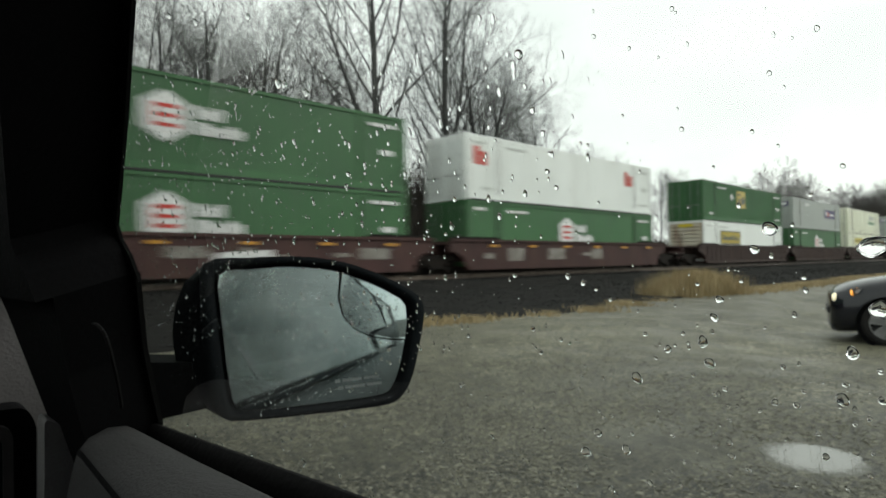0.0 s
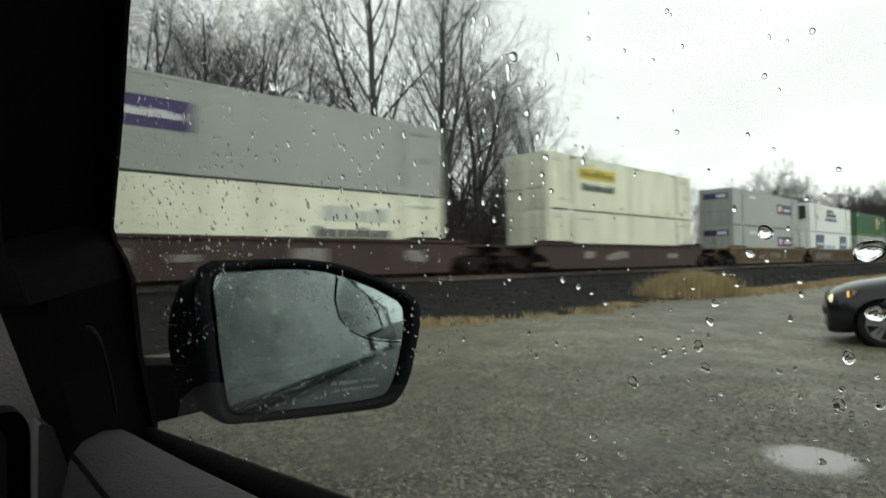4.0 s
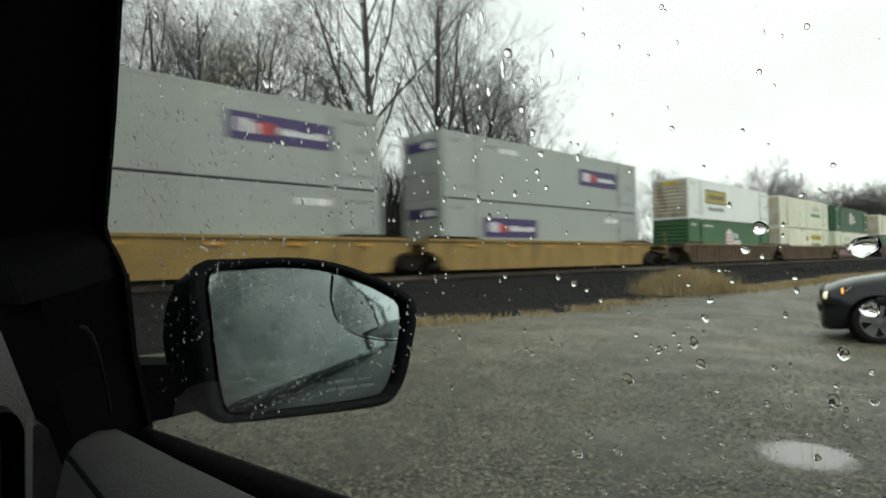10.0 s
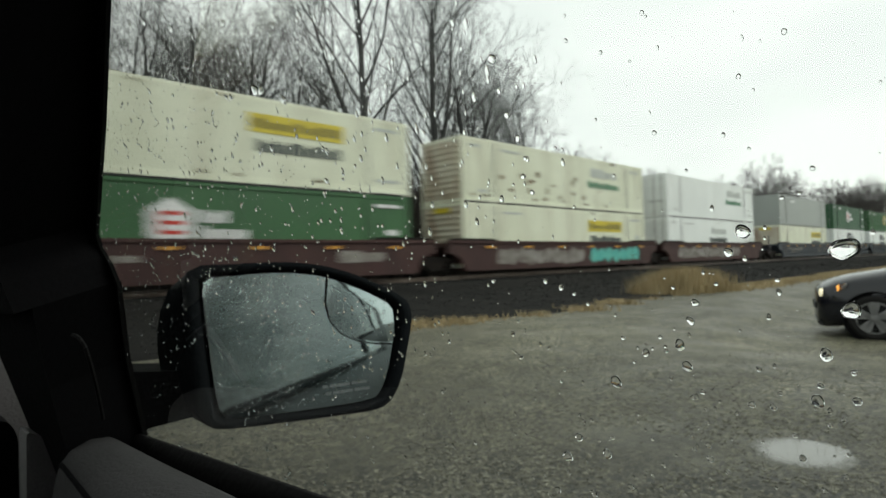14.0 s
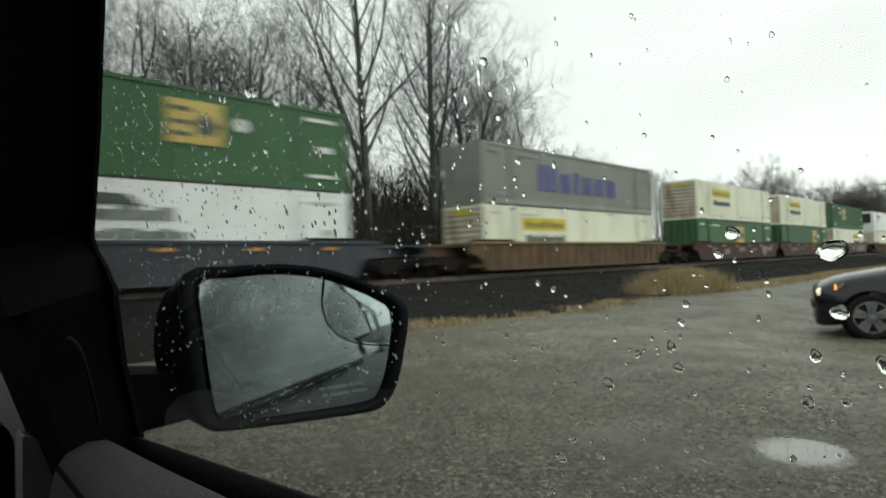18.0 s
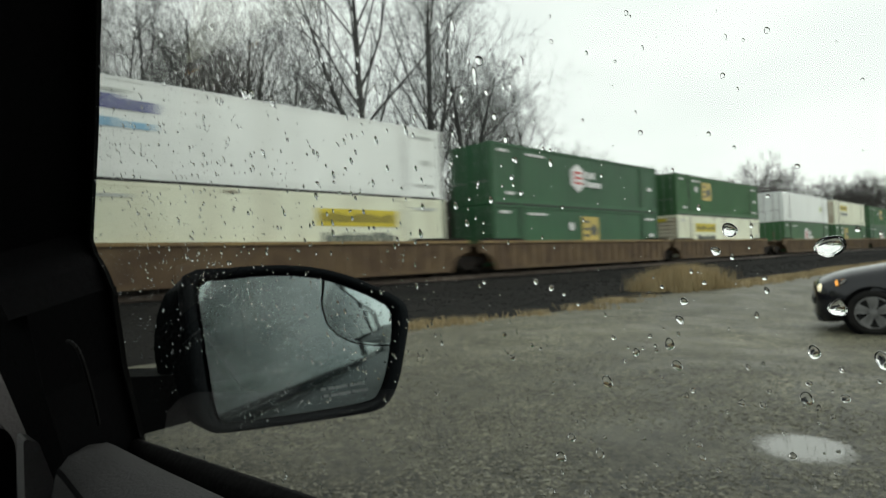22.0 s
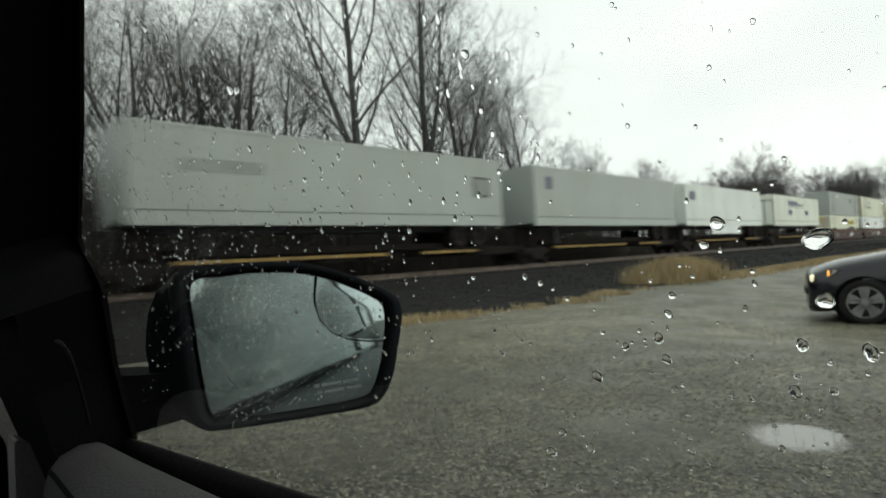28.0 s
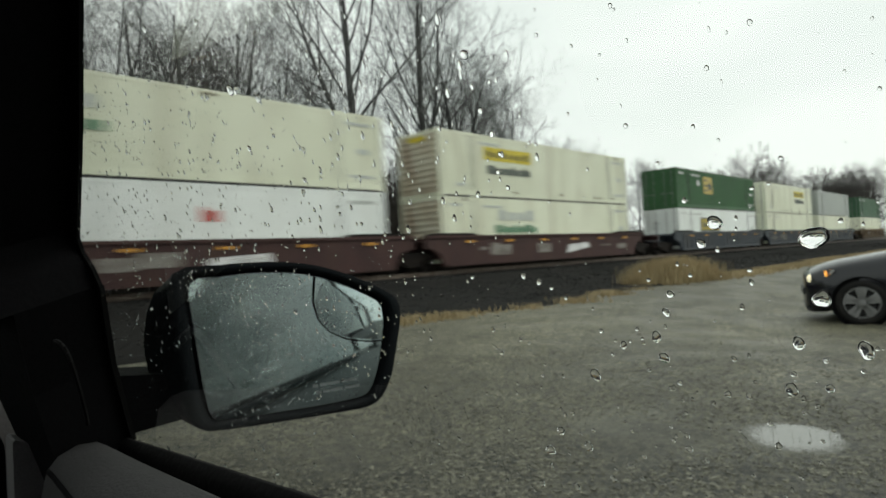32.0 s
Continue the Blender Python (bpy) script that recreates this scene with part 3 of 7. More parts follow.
def container(paint, wall, end, label, kind="container"):
    """A 53-foot box: walls, frame, roof, end and castings as parts. Its origin is the middle of the near end, underneath."""
    ob = new("shipping_container")
    tagged(ob, label, "container", "containers on the train")
    key = paint.name
    for which in (0, 1):
        if wall == "smooth":
            make = lambda: smooth_wall(which)
        elif wall == "ribbed":
            make = lambda: ribbed_wall(0.28, 0.035, 0.38, which)
        else:
            make = lambda: ribbed_wall(0.61, 0.02, 0.1, which)
        share("side_wall", cached((wall, key, which), lambda: make().mesh("side_wall", paint)), ob)
    share("frame", cached(("frame", key), lambda: frame_mesh().mesh("frame", paint)), ob)
    share("roof", cached(("roof", key), lambda: roof_mesh().mesh("roof", paint)), ob)
    share("back_wall", cached(("back", key), lambda: Mesh().box(LEN - 0.09, LEN - 0.03, -WID / 2 + 0.08, WID / 2 - 0.08, 0.12, HIGH - 0.12).mesh("back_wall", paint)), ob)
    share("bottom_seam", cached("seam", lambda: Mesh().box(0.2, LEN - 0.2, -WID / 2 + 0.004, -WID / 2 + 0.1, -0.015, 0.05).box(0.2, LEN - 0.2, WID / 2 - 0.1, WID / 2 - 0.004, -0.015, 0.05).mesh("bottom_seam", m_dark)), ob, "dark bottom seam")
    tagged(share("post_seams", cached("post_seams", post_seams), ob, "dark strips for the shade beside the lifting posts"), kind="stuff")
    share("floor_plate", cached("floor", lambda: Mesh().box(0.1, LEN - 0.1, -WID / 2 + 0.08, WID / 2 - 0.08, 0.04, 0.12).mesh("floor_plate", m_dark)), ob)
    for x0 in (0, LEN - 0.18, 1.94, LEN - 2.14):
        for y0 in (-WID / 2 - 0.006, WID / 2 - 0.156):
            for z0 in (-0.005, HIGH - 0.125):
                share("corner_casting", cached(("cast", key), lambda: casting_mesh(paint)), ob).location = (x0, y0, z0)
    if end == "doors":
        for side in (0, 1):
            share("door", cached(("door", key, side), lambda: door_mesh(side).mesh("door", paint)), ob)
        share("lock_rods", cached("rods", lambda: rods_mesh().mesh("lock_rods", m_steel)), ob, "galvanised lock rods")
    elif end == "louvre":
        share("front_wall", cached(("front_l", key), lambda: Mesh().box(0.0, 0.06, -WID / 2 + 0.1, WID / 2 - 0.1, 0.14, HIGH - 0.14).mesh("front_wall", m_rusty_cream if paint in (m_cream, m_white) else paint)), ob)
        share("front_ribs", cached(("louvre", key), lambda: louvre_mesh().mesh("front_ribs", m_rusty_cream if paint in (m_cream, m_white) else paint)), ob)
    else:
        share("front_wall", cached(("front", key), lambda: Mesh().box(0.0, 0.06, -WID / 2 + 0.1, WID / 2 - 0.1, 0.14, HIGH - 0.14).mesh("front_wall", paint)), ob)
        share("cooling_unit", cached("cooler", cooler_mesh), ob, "dark cooling unit grille")
    return ob


def cooler_mesh():
    k = Mesh()
    k.prism(rounded([(-0.95, 1.25), (0.95, 1.25), (0.95, 2.6), (-0.95, 2.6)], 0.15), 0, -0.22, 0.0)
    for i in range(8):
        k.box(-0.235, -0.22, -0.85, 0.85, 1.35 + i * 0.15, 1.44 + i * 0.15)
    return k.mesh("cooling_unit", m_dark)


# ---- what is painted on the containers ----
FACE = -WID / 2 - 0.004


def plate(ob, name, outline, mat, label="", depth=0.0):
    """A thin panel on the side that faces the lot; outline in (x, z)."""
    return Mesh().prism(outline, 1, FACE - 0.006 - depth, FACE + 0.02).to(name, mat, ob, label)


def rect(x0, x1, z0, z1):
    return [(x0, z0), (x1, z0), (x1, z1), (x0, z1)]


def bars(ob, name, x0, x1, z0, z1, mat, count, depth=0.006, label=""):
    """Writing too small or too blurred to read: a row of short bars."""
    k = Mesh()
    rnd = random.Random(int(x0 * 100 + z0 * 10))
    step = (x1 - x0) / count
    for i in range(count):
        top = z1 if i == 0 or rnd.random() < 0.35 else z0 + (z1 - z0) * 0.75
        k.box(x0 + i * step + step * 0.1, x0 + (i + 1) * step - step * rnd.uniform(0.06, 0.2), FACE - 0.006 - depth, FACE + 0.02, z0, top)
    return k.to(name, mat, ob, label)


def deco_hexagon(ob, x0, x1, cut=False, zc=1.62):
    c, r = (x0 + x1) / 2, 0.76
    hexagon = [(c + r * math.sin(a), zc + r * math.cos(a)) for a in [math.pi / 3 * i for i in range(6)]]
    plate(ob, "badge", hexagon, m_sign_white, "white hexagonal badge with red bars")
    k = Mesh()
    for dz in (0.28, 0.0, -0.28):
        k.box(c - 0.36, c + 0.36, FACE - 0.014, FACE, zc + dz - 0.05, zc + dz + 0.07)
    k.box(c - 0.36, c - 0.26, FACE - 0.014, FACE, zc - 0.28, zc + 0.34)
    k.to("badge_bars", m_sign_red, ob)
    bars(ob, "lettering", x1 + 0.12, x1 + 1.05, zc + 0.04, zc + 0.42, m_sign_white, 3, label="white lettering bars")
    bars(ob, "lettering", x1 + 0.12, x1 + 1.65, zc - 0.44, zc - 0.06, m_sign_white, 6)


def deco_purple(ob, x0, x1, z0=1.28, z1=2.16):
    plate(ob, "sign_panel", rect(x0, x1, z0, z1), m_sign_purple, "purple sign panel with white and red blocks")
    zc, w = (z0 + z1) / 2, x1 - x0
    bars(ob, "white_blocks", x0 + 0.08 * w, x0 + 0.27 * w, zc - 0.2, zc + 0.24, m_sign_white, 3, 0.008)
    bars(ob, "red_blocks", x0 + 0.27 * w, x0 + 0.42 * w, zc - 0.2, zc + 0.2, m_sign_red, 2, 0.008)
    bars(ob, "small_lettering", x0 + 0.46 * w, x0 + 0.93 * w, zc - 0.14, zc + 0.1, m_sign_white, 9, 0.008)


def deco_end_purple(ob):
    Mesh().box(-0.03, 0.01, -0.95, 0.95, 2.05, 2.5).to("end_panel", m_sign_purple, ob, "purple end sign")
    Mesh().box(-0.036, 0.0, -0.8, -0.1, 2.15, 2.4).to("end_blocks", m_sign_white, ob)


def deco_dots(ob, x0, x1, z=2.35):
    k = Mesh()
    for a, b in ((x0, x0 + 0.45), (x0 + 0.62, x1 + 0.1)):
        k.box(a, b, FACE - 0.01, FACE + 0.02, z - 0.12, z + 0.12)
    k.to("number_patches", m_sign_white, ob)


def deco_yellow_sign(ob, x0, x1, z0=1.72, lower=True, faded=False):
    plate(ob, "sign_panel", rect(x0, x1, z0, z0 + 0.62), m_sign_yellow, "yellow sign panel")
    bars(ob, "sign_lettering", x0 + 0.15, x1 - 0.15, z0 + 0.14, z0 + 0.46, m_sign_olive, 7, 0.008)
    if lower:
        bars(ob, "small_lettering", x0 + 0.2, x1 - 0.1, z0 - 0.62, z0 - 0.22, m_sign_faded if faded else m_sign_dark, 11)


def deco_mustard(ob, x0, x1, z0=1.2, lower=False):
    plate(ob, "sign_frame", rect(x0, x1, z0, z0 + 1.02), m_sign_dark, "mustard sign panel with a dark border")
    plate(ob, "sign_panel", rect(x0 + 0.09, x1 - 0.09, z0 + 0.09, z0 + 0.93), m_sign_mustard, depth=0.005)
    bars(ob, "sign_lettering", x0 + 0.4, x1 - 0.4, z0 + 0.33, z0 + 0.68, m_sign_dark, 7, 0.012)
    if lower:
        bars(ob, "small_lettering", x0 + 0.5, x1 - 0.4, z0 - 0.5, z0 - 0.2, m_sign_faded, 9)


def deco_square(ob, x0, x1, z0=1.15):
    plate(ob, "badge", rect(x0, x1, z0, z0 + 1.3), m_sign_ysq, "yellow square badge with grey figures")
    w = x1 - x0
    k = Mesh()
    for dz in (0.2, 0.55, 0.95):
        k.box(x0 + 0.08 * w, x0 + 0.42 * w, FACE - 0.014, FACE, z0 + dz, z0 + dz + 0.14)
    k.prism([(x0 + 0.5 * w, z0 + 0.35), (x0 + 0.78 * w, z0 + 0.25), (x0 + 0.93 * w, z0 + 0.6), (x0 + 0.7 * w, z0 + 0.95), (x0 + 0.48 * w, z0 + 0.7)], 1, FACE - 0.014, FACE)
    k.to("badge_figure", m_sign_dark, ob)
    Mesh().lathe([(0, -0.01), (0.22, -0.01), (0.22, 0.02)], (x0 - 1.0 if x0 < 9 else x1 + 0.6, FACE, z0 + 0.75), 1, 14).to("round_badge", m_sign_white, ob)


def deco_text(ob, x0, x1, mat, z=1.25):
    bars(ob, "lettering", x0, x1, z, z + 0.38, mat, 9, label="faded lettering bars")
    bars(ob, "faint_logo", x0 + 0.3, x1 - 0.2, z + 0.6, z + 1.1, m_sign_pale, 4)


def deco_company(ob, x0, x1, word):
    """A dark logo of blocks over a word."""
    k = Mesh()
    k.prism([(x0, 1.95), (x0 + 0.3, 2.5), (x0 + 2.4, 2.45), (x0 + 2.9, 2.1), (x0 + 2.2, 2.15), (x0 + 0.5, 2.1)], 1, FACE - 0.008, FACE + 0.02)
    k.to("logo_shape", m_sign_dark, ob, "dark logo of plain blocks")
    bars(ob, "logo_blocks", x0 + 0.1, x1, 1.72, 2.12, m_sign_dark, 7)
    if word:
        letters(ob, "INTERMODAL", x0 - 0.45, x1 + 0.45, 1.2, 0.42, m_sign_blue)
    else:
        bars(ob, "lettering", x0 - 0.3, x1 + 0.4, 1.2, 1.5, m_sign_dark, 10)


def letters(ob, text, x0, x1, z, high, mat):
    cu = bpy.data.curves.new("lettering", "FONT")
    cu.body, cu.size, cu.extrude = text, high / 0.7, 0.006
    tmp = bpy.data.objects.new("lettering", cu)
    scene.collection.objects.link(tmp)
    bpy.context.view_layer.update()
    me = bpy.data.meshes.new_from_object(tmp)
    bpy.data.objects.remove(tmp)
    xs = [v.co.x for v in me.vertices]
    k = (x1 - x0) / (max(xs) - min(xs))
    me.transform(Matrix.Translation((x0, FACE - 0.006, z)) @ Matrix.Rotation(radians(90), 4, "X") @ Matrix.Diagonal((k, 1, 1, 1)) @ Matrix.Translation((-min(xs), 0, 0)))
    me.materials.clear()
    me.materials.append(mat)
    return share("lettering", me, ob, "lettering on the side")


def deco_big_blue(ob, x0, x1):
    """Large bars in a row, the first ones the tallest."""
    x = x0
    for w, top, count in ((1.75, 2.15, 3), (0.95, 1.82, 2), (0.7, 1.98, 1), (0.95, 1.82, 2), (1.05, 1.82, 2), (1.05, 1.82, 2)):
        k, step = Mesh(), w / count
        for i in range(count):
            k.box(x + step * (i + 0.14), x + step * (i + 0.86), FACE - 0.012, FACE + 0.02, 0.86, top)
        k.to("blue_bars", m_sign_blue, ob, "large blue bars in place of lettering")
        x += w + (x1 - x0 - 6.45) / 5


def deco_blue_panels(ob):
    for x0, x1 in ((2.0, 4.8), (11.0, 13.7)):
        plate(ob, "blue_panel", rect(x0, x1, 0.2, HIGH - 0.25), m_sign_dblue, "dark blue panel with pale waves")
        bars(ob, "pale_waves", x0 + 0.3, x1 - 0.3, 1.55, 1.85, m_sign_white, 4, 0.008)
        bars(ob, "pale_lettering", x0 + 0.4, x1 - 0.35, 0.9, 1.3, m_sign_lblue, 5, 0.008)
    bars(ob, "lettering", 5.5, 9.0, 1.25, 1.6, m_sign_lblue, 11, label="light blue lettering bars")


def deco_patches(ob, rnd, mat):
    """Small number plates and notices that every box has."""
    for x, z, w, h in ((0.5, 2.45, 0.7, 0.12), (2.6, 2.42, 1.5, 0.1), (LEN - 1.7, 2.4, 1.2, 0.12), (LEN - 1.2, 1.35, 0.55, 0.2), (LEN - 1.6, 0.45, 1.1, 0.12), (1.0, 0.45, 0.6, 0.14)):
        if rnd.random() < 0.8:
            share("notice", cached(("notice", w, h, mat.name), lambda: Mesh().box(0, w, -0.006, 0.02, 0, h).mesh("notice", mat)), ob).location = (x, FACE, z)


def deco_rust(ob, rnd):
    """Scattered stains where the paint has come off."""
    for _ in range(22):
        x, z = rnd.gauss(6.0, 2.8), rnd.uniform(0.25, 1.7)
        w, h = rnd.uniform(0.06, 0.24), rnd.uniform(0.06, 0.26)
        pts = [(x + w * rnd.uniform(0.5, 1.0) * math.cos(a), z + h * rnd.uniform(0.5, 1.0) * math.sin(a)) for a in [k * 0.785 for k in range(8)]]
        plate(ob, "rust_patch", pts, m_stain, "brown rust stain")


def deco_chips(ob, rnd):
    """Rust spots along the top of the bottom rail."""
    for _ in range(6):
        x, w = rnd.uniform(0.4, 15), rnd.uniform(0.12, 0.5)
        z = rnd.choice((0.27, 0.27, 0.3, HIGH - 0.16))
        plate(ob, "rust_patch", [(x, z - 0.05), (x + w * 0.6, z - 0.03), (x + w, z), (x + w * 0.7, z + 0.06), (x + w * 0.2, z + 0.05 + 0.1 * rnd.random())], m_rust, "rust patch")


# ---- wagons ----
def bogie(parent, x):
    """A two-axle bogie round x on the track, hung under the wagon."""
    frame_ = Mesh()
    for y in (-1.0, 1.0):
        frame_.prism([(x - 1.15, 0.5), (x - 0.75, 0.62), (x - 0.35, 0.25), (x + 0.35, 0.25), (x + 0.75, 0.62), (x + 1.15, 0.5), (x + 1.1, 0.78), (x + 0.4, 0.82), (x - 0.4, 0.82), (x - 1.1, 0.78)], 1, y - 0.09, y + 0.09)
        for i in range(3):
            frame_.tube((x - 0.2 + i * 0.2, y, 0.3), (x - 0.2 + i * 0.2, y, 0.62), 0.08, sides=8)
    frame_.box(x - 0.22, x + 0.22, -1.05, 1.05, 0.5, 0.85)
    truck = frame_.to("bogie", m_bogie, parent, "greasy iron bogie")
    for dx in (-0.89, 0.89):
        w = Mesh()
        for y, s in ((-0.76, -1), (0.76, 1)):
            w.lathe([(0.0, s * 0.06), (0.36, s * 0.06), (0.36, s * 0.02), (0.40, s * 0.02), (0.42, s * 0.07), (0.42, -s * 0.06), (0.46, -s * 0.07), (0.46, -s * 0.1), (0.0, -s * 0.1)], (x + dx, y, 0.42), 1, 18)
        w.tube((x + dx, -1.12, 0.42), (x + dx, 1.12, 0.42), 0.09, sides=8)
        w.to("wheelset", m_bogie, truck)


def well_wagon(paint, ribbed, chord, left_open, right_open, label, marks):
    """A double-stack well wagon. x = 0 is the container's leading end; an open end carries its own bogie and coupler, a joined end shares one."""
    ob = new("well_wagon")
    tagged(ob, label, "rail wagon", "wagons of the train")
    L0, L1 = -1.2, LEN + 1.2
    for name, s in (("side_sill", -1), ("side_sill", 1)):
        def sill():
            k = Mesh()
            y0, y1 = sorted((s * 1.36, s * 1.48))
            k.prism([(L0, 0.98), (L0 + 0.35, 0.95), (L0 + 0.8, 0.72), (L0 + 1.05, 0.2), (L1 - 1.05, 0.2), (L1 - 0.8, 0.72), (L1 - 0.35, 0.95), (L1, 0.98), (L1, 1.40), (L0, 1.40)], 1, y0, y1)
            yo0, yo1 = sorted((s * 1.44, s * 1.54))
            k.box(L0 + 1.1, L1 - 1.1, yo0, yo1, 0.2, 0.34)
            if ribbed:
                n = 22
                for i in range(n):
                    x = L0 + 1.2 + (L1 - L0 - 2.4) * i / (n - 1)
                    k.box(x - 0.04, x + 0.04, yo0, yo1, 0.34, 1.36)
            return k.mesh("side_sill", paint)
        share(name, cached(("sill", paint.name, ribbed, s), sill), ob)

        def top_chord():
            y0, y1 = sorted((s * 1.33, s * 1.56))
            return Mesh().box(L0, L1, y0, y1, 1.40, 1.50).mesh("top_chord", chord)
        share("top_chord", cached(("chord", chord.name, s), top_chord), ob)
    share("well_floor", cached(("wellfloor", paint.name), lambda: Mesh().box(0.2, LEN - 0.2, -1.36, 1.36, 0.24, 0.33).mesh("well_floor", paint)), ob)
    for side, is_open in ((0, left_open), (1, right_open)):
        def end_deck():
            k = Mesh()
            reach = 2.4 if is_open else 0.4
            def X(d):
                return L0 - d if side == 0 else L1 + d
            w = 0.55 if is_open else 0.5
            deck = [(X(-0.9), -1.38), (X(-0.05), -1.38), (X(0.3), -w), (X(reach), -w), (X(reach), w), (X(0.3), w), (X(-0.05), 1.38), (X(-0.9), 1.38)]
            k.prism(deck, 2, 1.28, 1.39)
            k.prism([(X(-1.0), 0.85), (X(0.0), 0.85), (X(reach), 0.95), (X(reach), 1.25), (X(-1.0), 1.28)], 1, -0.42, 0.42)
            a, b = sorted((X(-1.12), X(-1.0)))
            k.box(a, b, -1.36, 1.36, 0.55, 1.39)
            if is_open:
                a, b = sorted((X(reach), X(reach + 0.75)))
                k.box(a, b, -0.12, 0.12, 0.72, 0.98)
                k.box(*sorted((X(reach - 0.1), X(reach))), -1.45, 1.45, 1.0, 1.3)
                for y in (-1.35, 1.35):
                    k.tube((X(reach - 0.05), y, 0.5), (X(reach - 0.05), y, 2.2), 0.02, sides=5)
                    for z in (0.6, 0.9, 1.35, 1.75, 2.1):
                        k.tube((X(reach - 0.05), y, z), (X(reach - 0.55), y, z), 0.015, sides=4)
                k.box(*sorted((X(reach - 0.6), X(reach - 0.1))), -1.4, -0.5, 1.26, 1.32)
            return k.mesh("end_deck", paint)
        share("end_deck", cached(("deck", paint.name, side, is_open), end_deck), ob)
        a = L0 if side == 0 else LEN - 2.1
        for y0 in (-1.53, 1.40):
            mat = m_bogie
            share("guide_ledge", cached(("ledge", mat.name), lambda: Mesh().prism([(0, 0), (0.25, 0.1), (2.9, 0.1), (3.2, 0)], 1, 0, 0.13).mesh("guide_ledge", mat)), ob).location = (a, y0, 1.502)
    if left_open:
        bogie(ob, L0 - 0.75)
    else:
        bogie(ob, -1.6)
    if right_open:
        bogie(ob, L1 + 0.75)
    rnd = random.Random(label + str(len(TRAIN)))
    for i in range(6 if paint in (m_maroon, m_navy, m_yellow) else 0):
        x = 1.2 + i * 2.75
        Mesh().box(x, x + 0.45, -1.565, -1.52, 1.18, 1.27).to("reflector", m_reflector, ob)
    for kind, x0, x1 in marks:
        wagon_mark(ob, kind, x0, x1, rnd)
    return ob


def wagon_mark(ob, kind, x0, x1, rnd):
    """Number panels, emblems and graffiti on the side sill."""
    y = -1.485
    if kind == "numbers":
        for i in range(7):
            x = rnd.uniform(0.6, 15)
            Mesh().box(x, x + rnd.uniform(0.3, 1.4), y - 0.01, y + 0.02, 0.55 + rnd.uniform(0, 0.3), 0.75 + rnd.uniform(0.1, 0.4)).to("number_panel", m_graf_pale, ob, "pale stencilled number panel")
    elif kind == "white_panels":
        for x, w in ((5.6, 1.6), (8.0, 1.7)):
            Mesh().box(x, x + w, y - 0.01, y + 0.02, 0.75, 1.08).to("number_panel", m_graf_pale, ob, "white number panel")
    elif kind == "swoosh":
        Mesh().prism([(x0, 0.5), (x1, 0.75), (x1 - 0.1, 1.02), (x0 + 0.2, 0.92)], 1, y - 0.01, y + 0.02).to("emblem", m_sign_white, ob, "pale painted emblem")
    elif kind == "heart":
        c = (x0 + x1) / 2
        Mesh().prism([(c, 0.3), (c + 0.75, 0.85), (c + 0.6, 1.25), (c + 0.1, 1.1), (c - 0.1, 1.1), (c - 0.6, 1.25), (c - 0.75, 0.85)], 1, y - 0.012, y + 0.02).to("emblem", m_graf_pale, ob, "white painted emblem")
    else:
        mat = {"teal": m_graf_teal, "pale": m_graf_pale, "pink": m_graf_pink}[kind]
        n = max(3, int((x1 - x0) / 0.7))
        for i in range(n):
            c = x0 + (i + 0.5) * (x1 - x0) / n
            pts = [(c + (x1 - x0) / n * rnd.uniform(0.35, 0.75) * math.cos(a), 0.78 + rnd.uniform(0.28, 0.5) * math.sin(a)) for a in [k * 0.785 for k in range(8)]]
            Mesh().prism(pts, 1, y - 0.008 - 0.003 * (i % 3), y + 0.02).to("graffiti", mat, ob, "sprayed graffiti")


def flat_wagon(x_left, length, label):
    """A low spine wagon that carries road trailers."""
    ob = new("spine_wagon")
    tagged(ob, label, "rail wagon", "wagons of the train")
    Mesh().box(0, length, -0.35, 0.35, 0.62, 0.98).to("centre_sill", m_bogie, ob)
    k = Mesh()
    for y0, y1 in ((-1.45, -1.3), (1.3, 1.45)):
        k.box(2.0, length * 0.52, y0, y1, 0.76, 0.86)
        k.box(length * 0.62, length - 4.0, y0, y1, 0.76, 0.86)
    k.to("side_rail", m_yellow, ob, "worn yellow side rail")
    k = Mesh()
    for i in range(6):
        x = 2.1 + i * (length - 6.8) / 5
        k.box(x, x + 0.25, -1.4, 1.4, 0.66, 0.88)
    k.box(length - 6.5, length - 2.5, -1.35, 1.35, 0.9, 0.96)
    k.box(1.0, 1.7, -0.5, 0.5, 0.98, 1.75)
    k.box(2.2, length - 3.0, -0.6, 0.6, 0.98, 1.22)
    k.prism([(0.6, 0.98), (1.9, 0.98), (1.5, 1.9), (1.0, 1.9)], 1, -0.3, 0.3)
    k.to("cross_bearers", m_bogie, ob)
    bogie(ob, 1.0)
    return ob


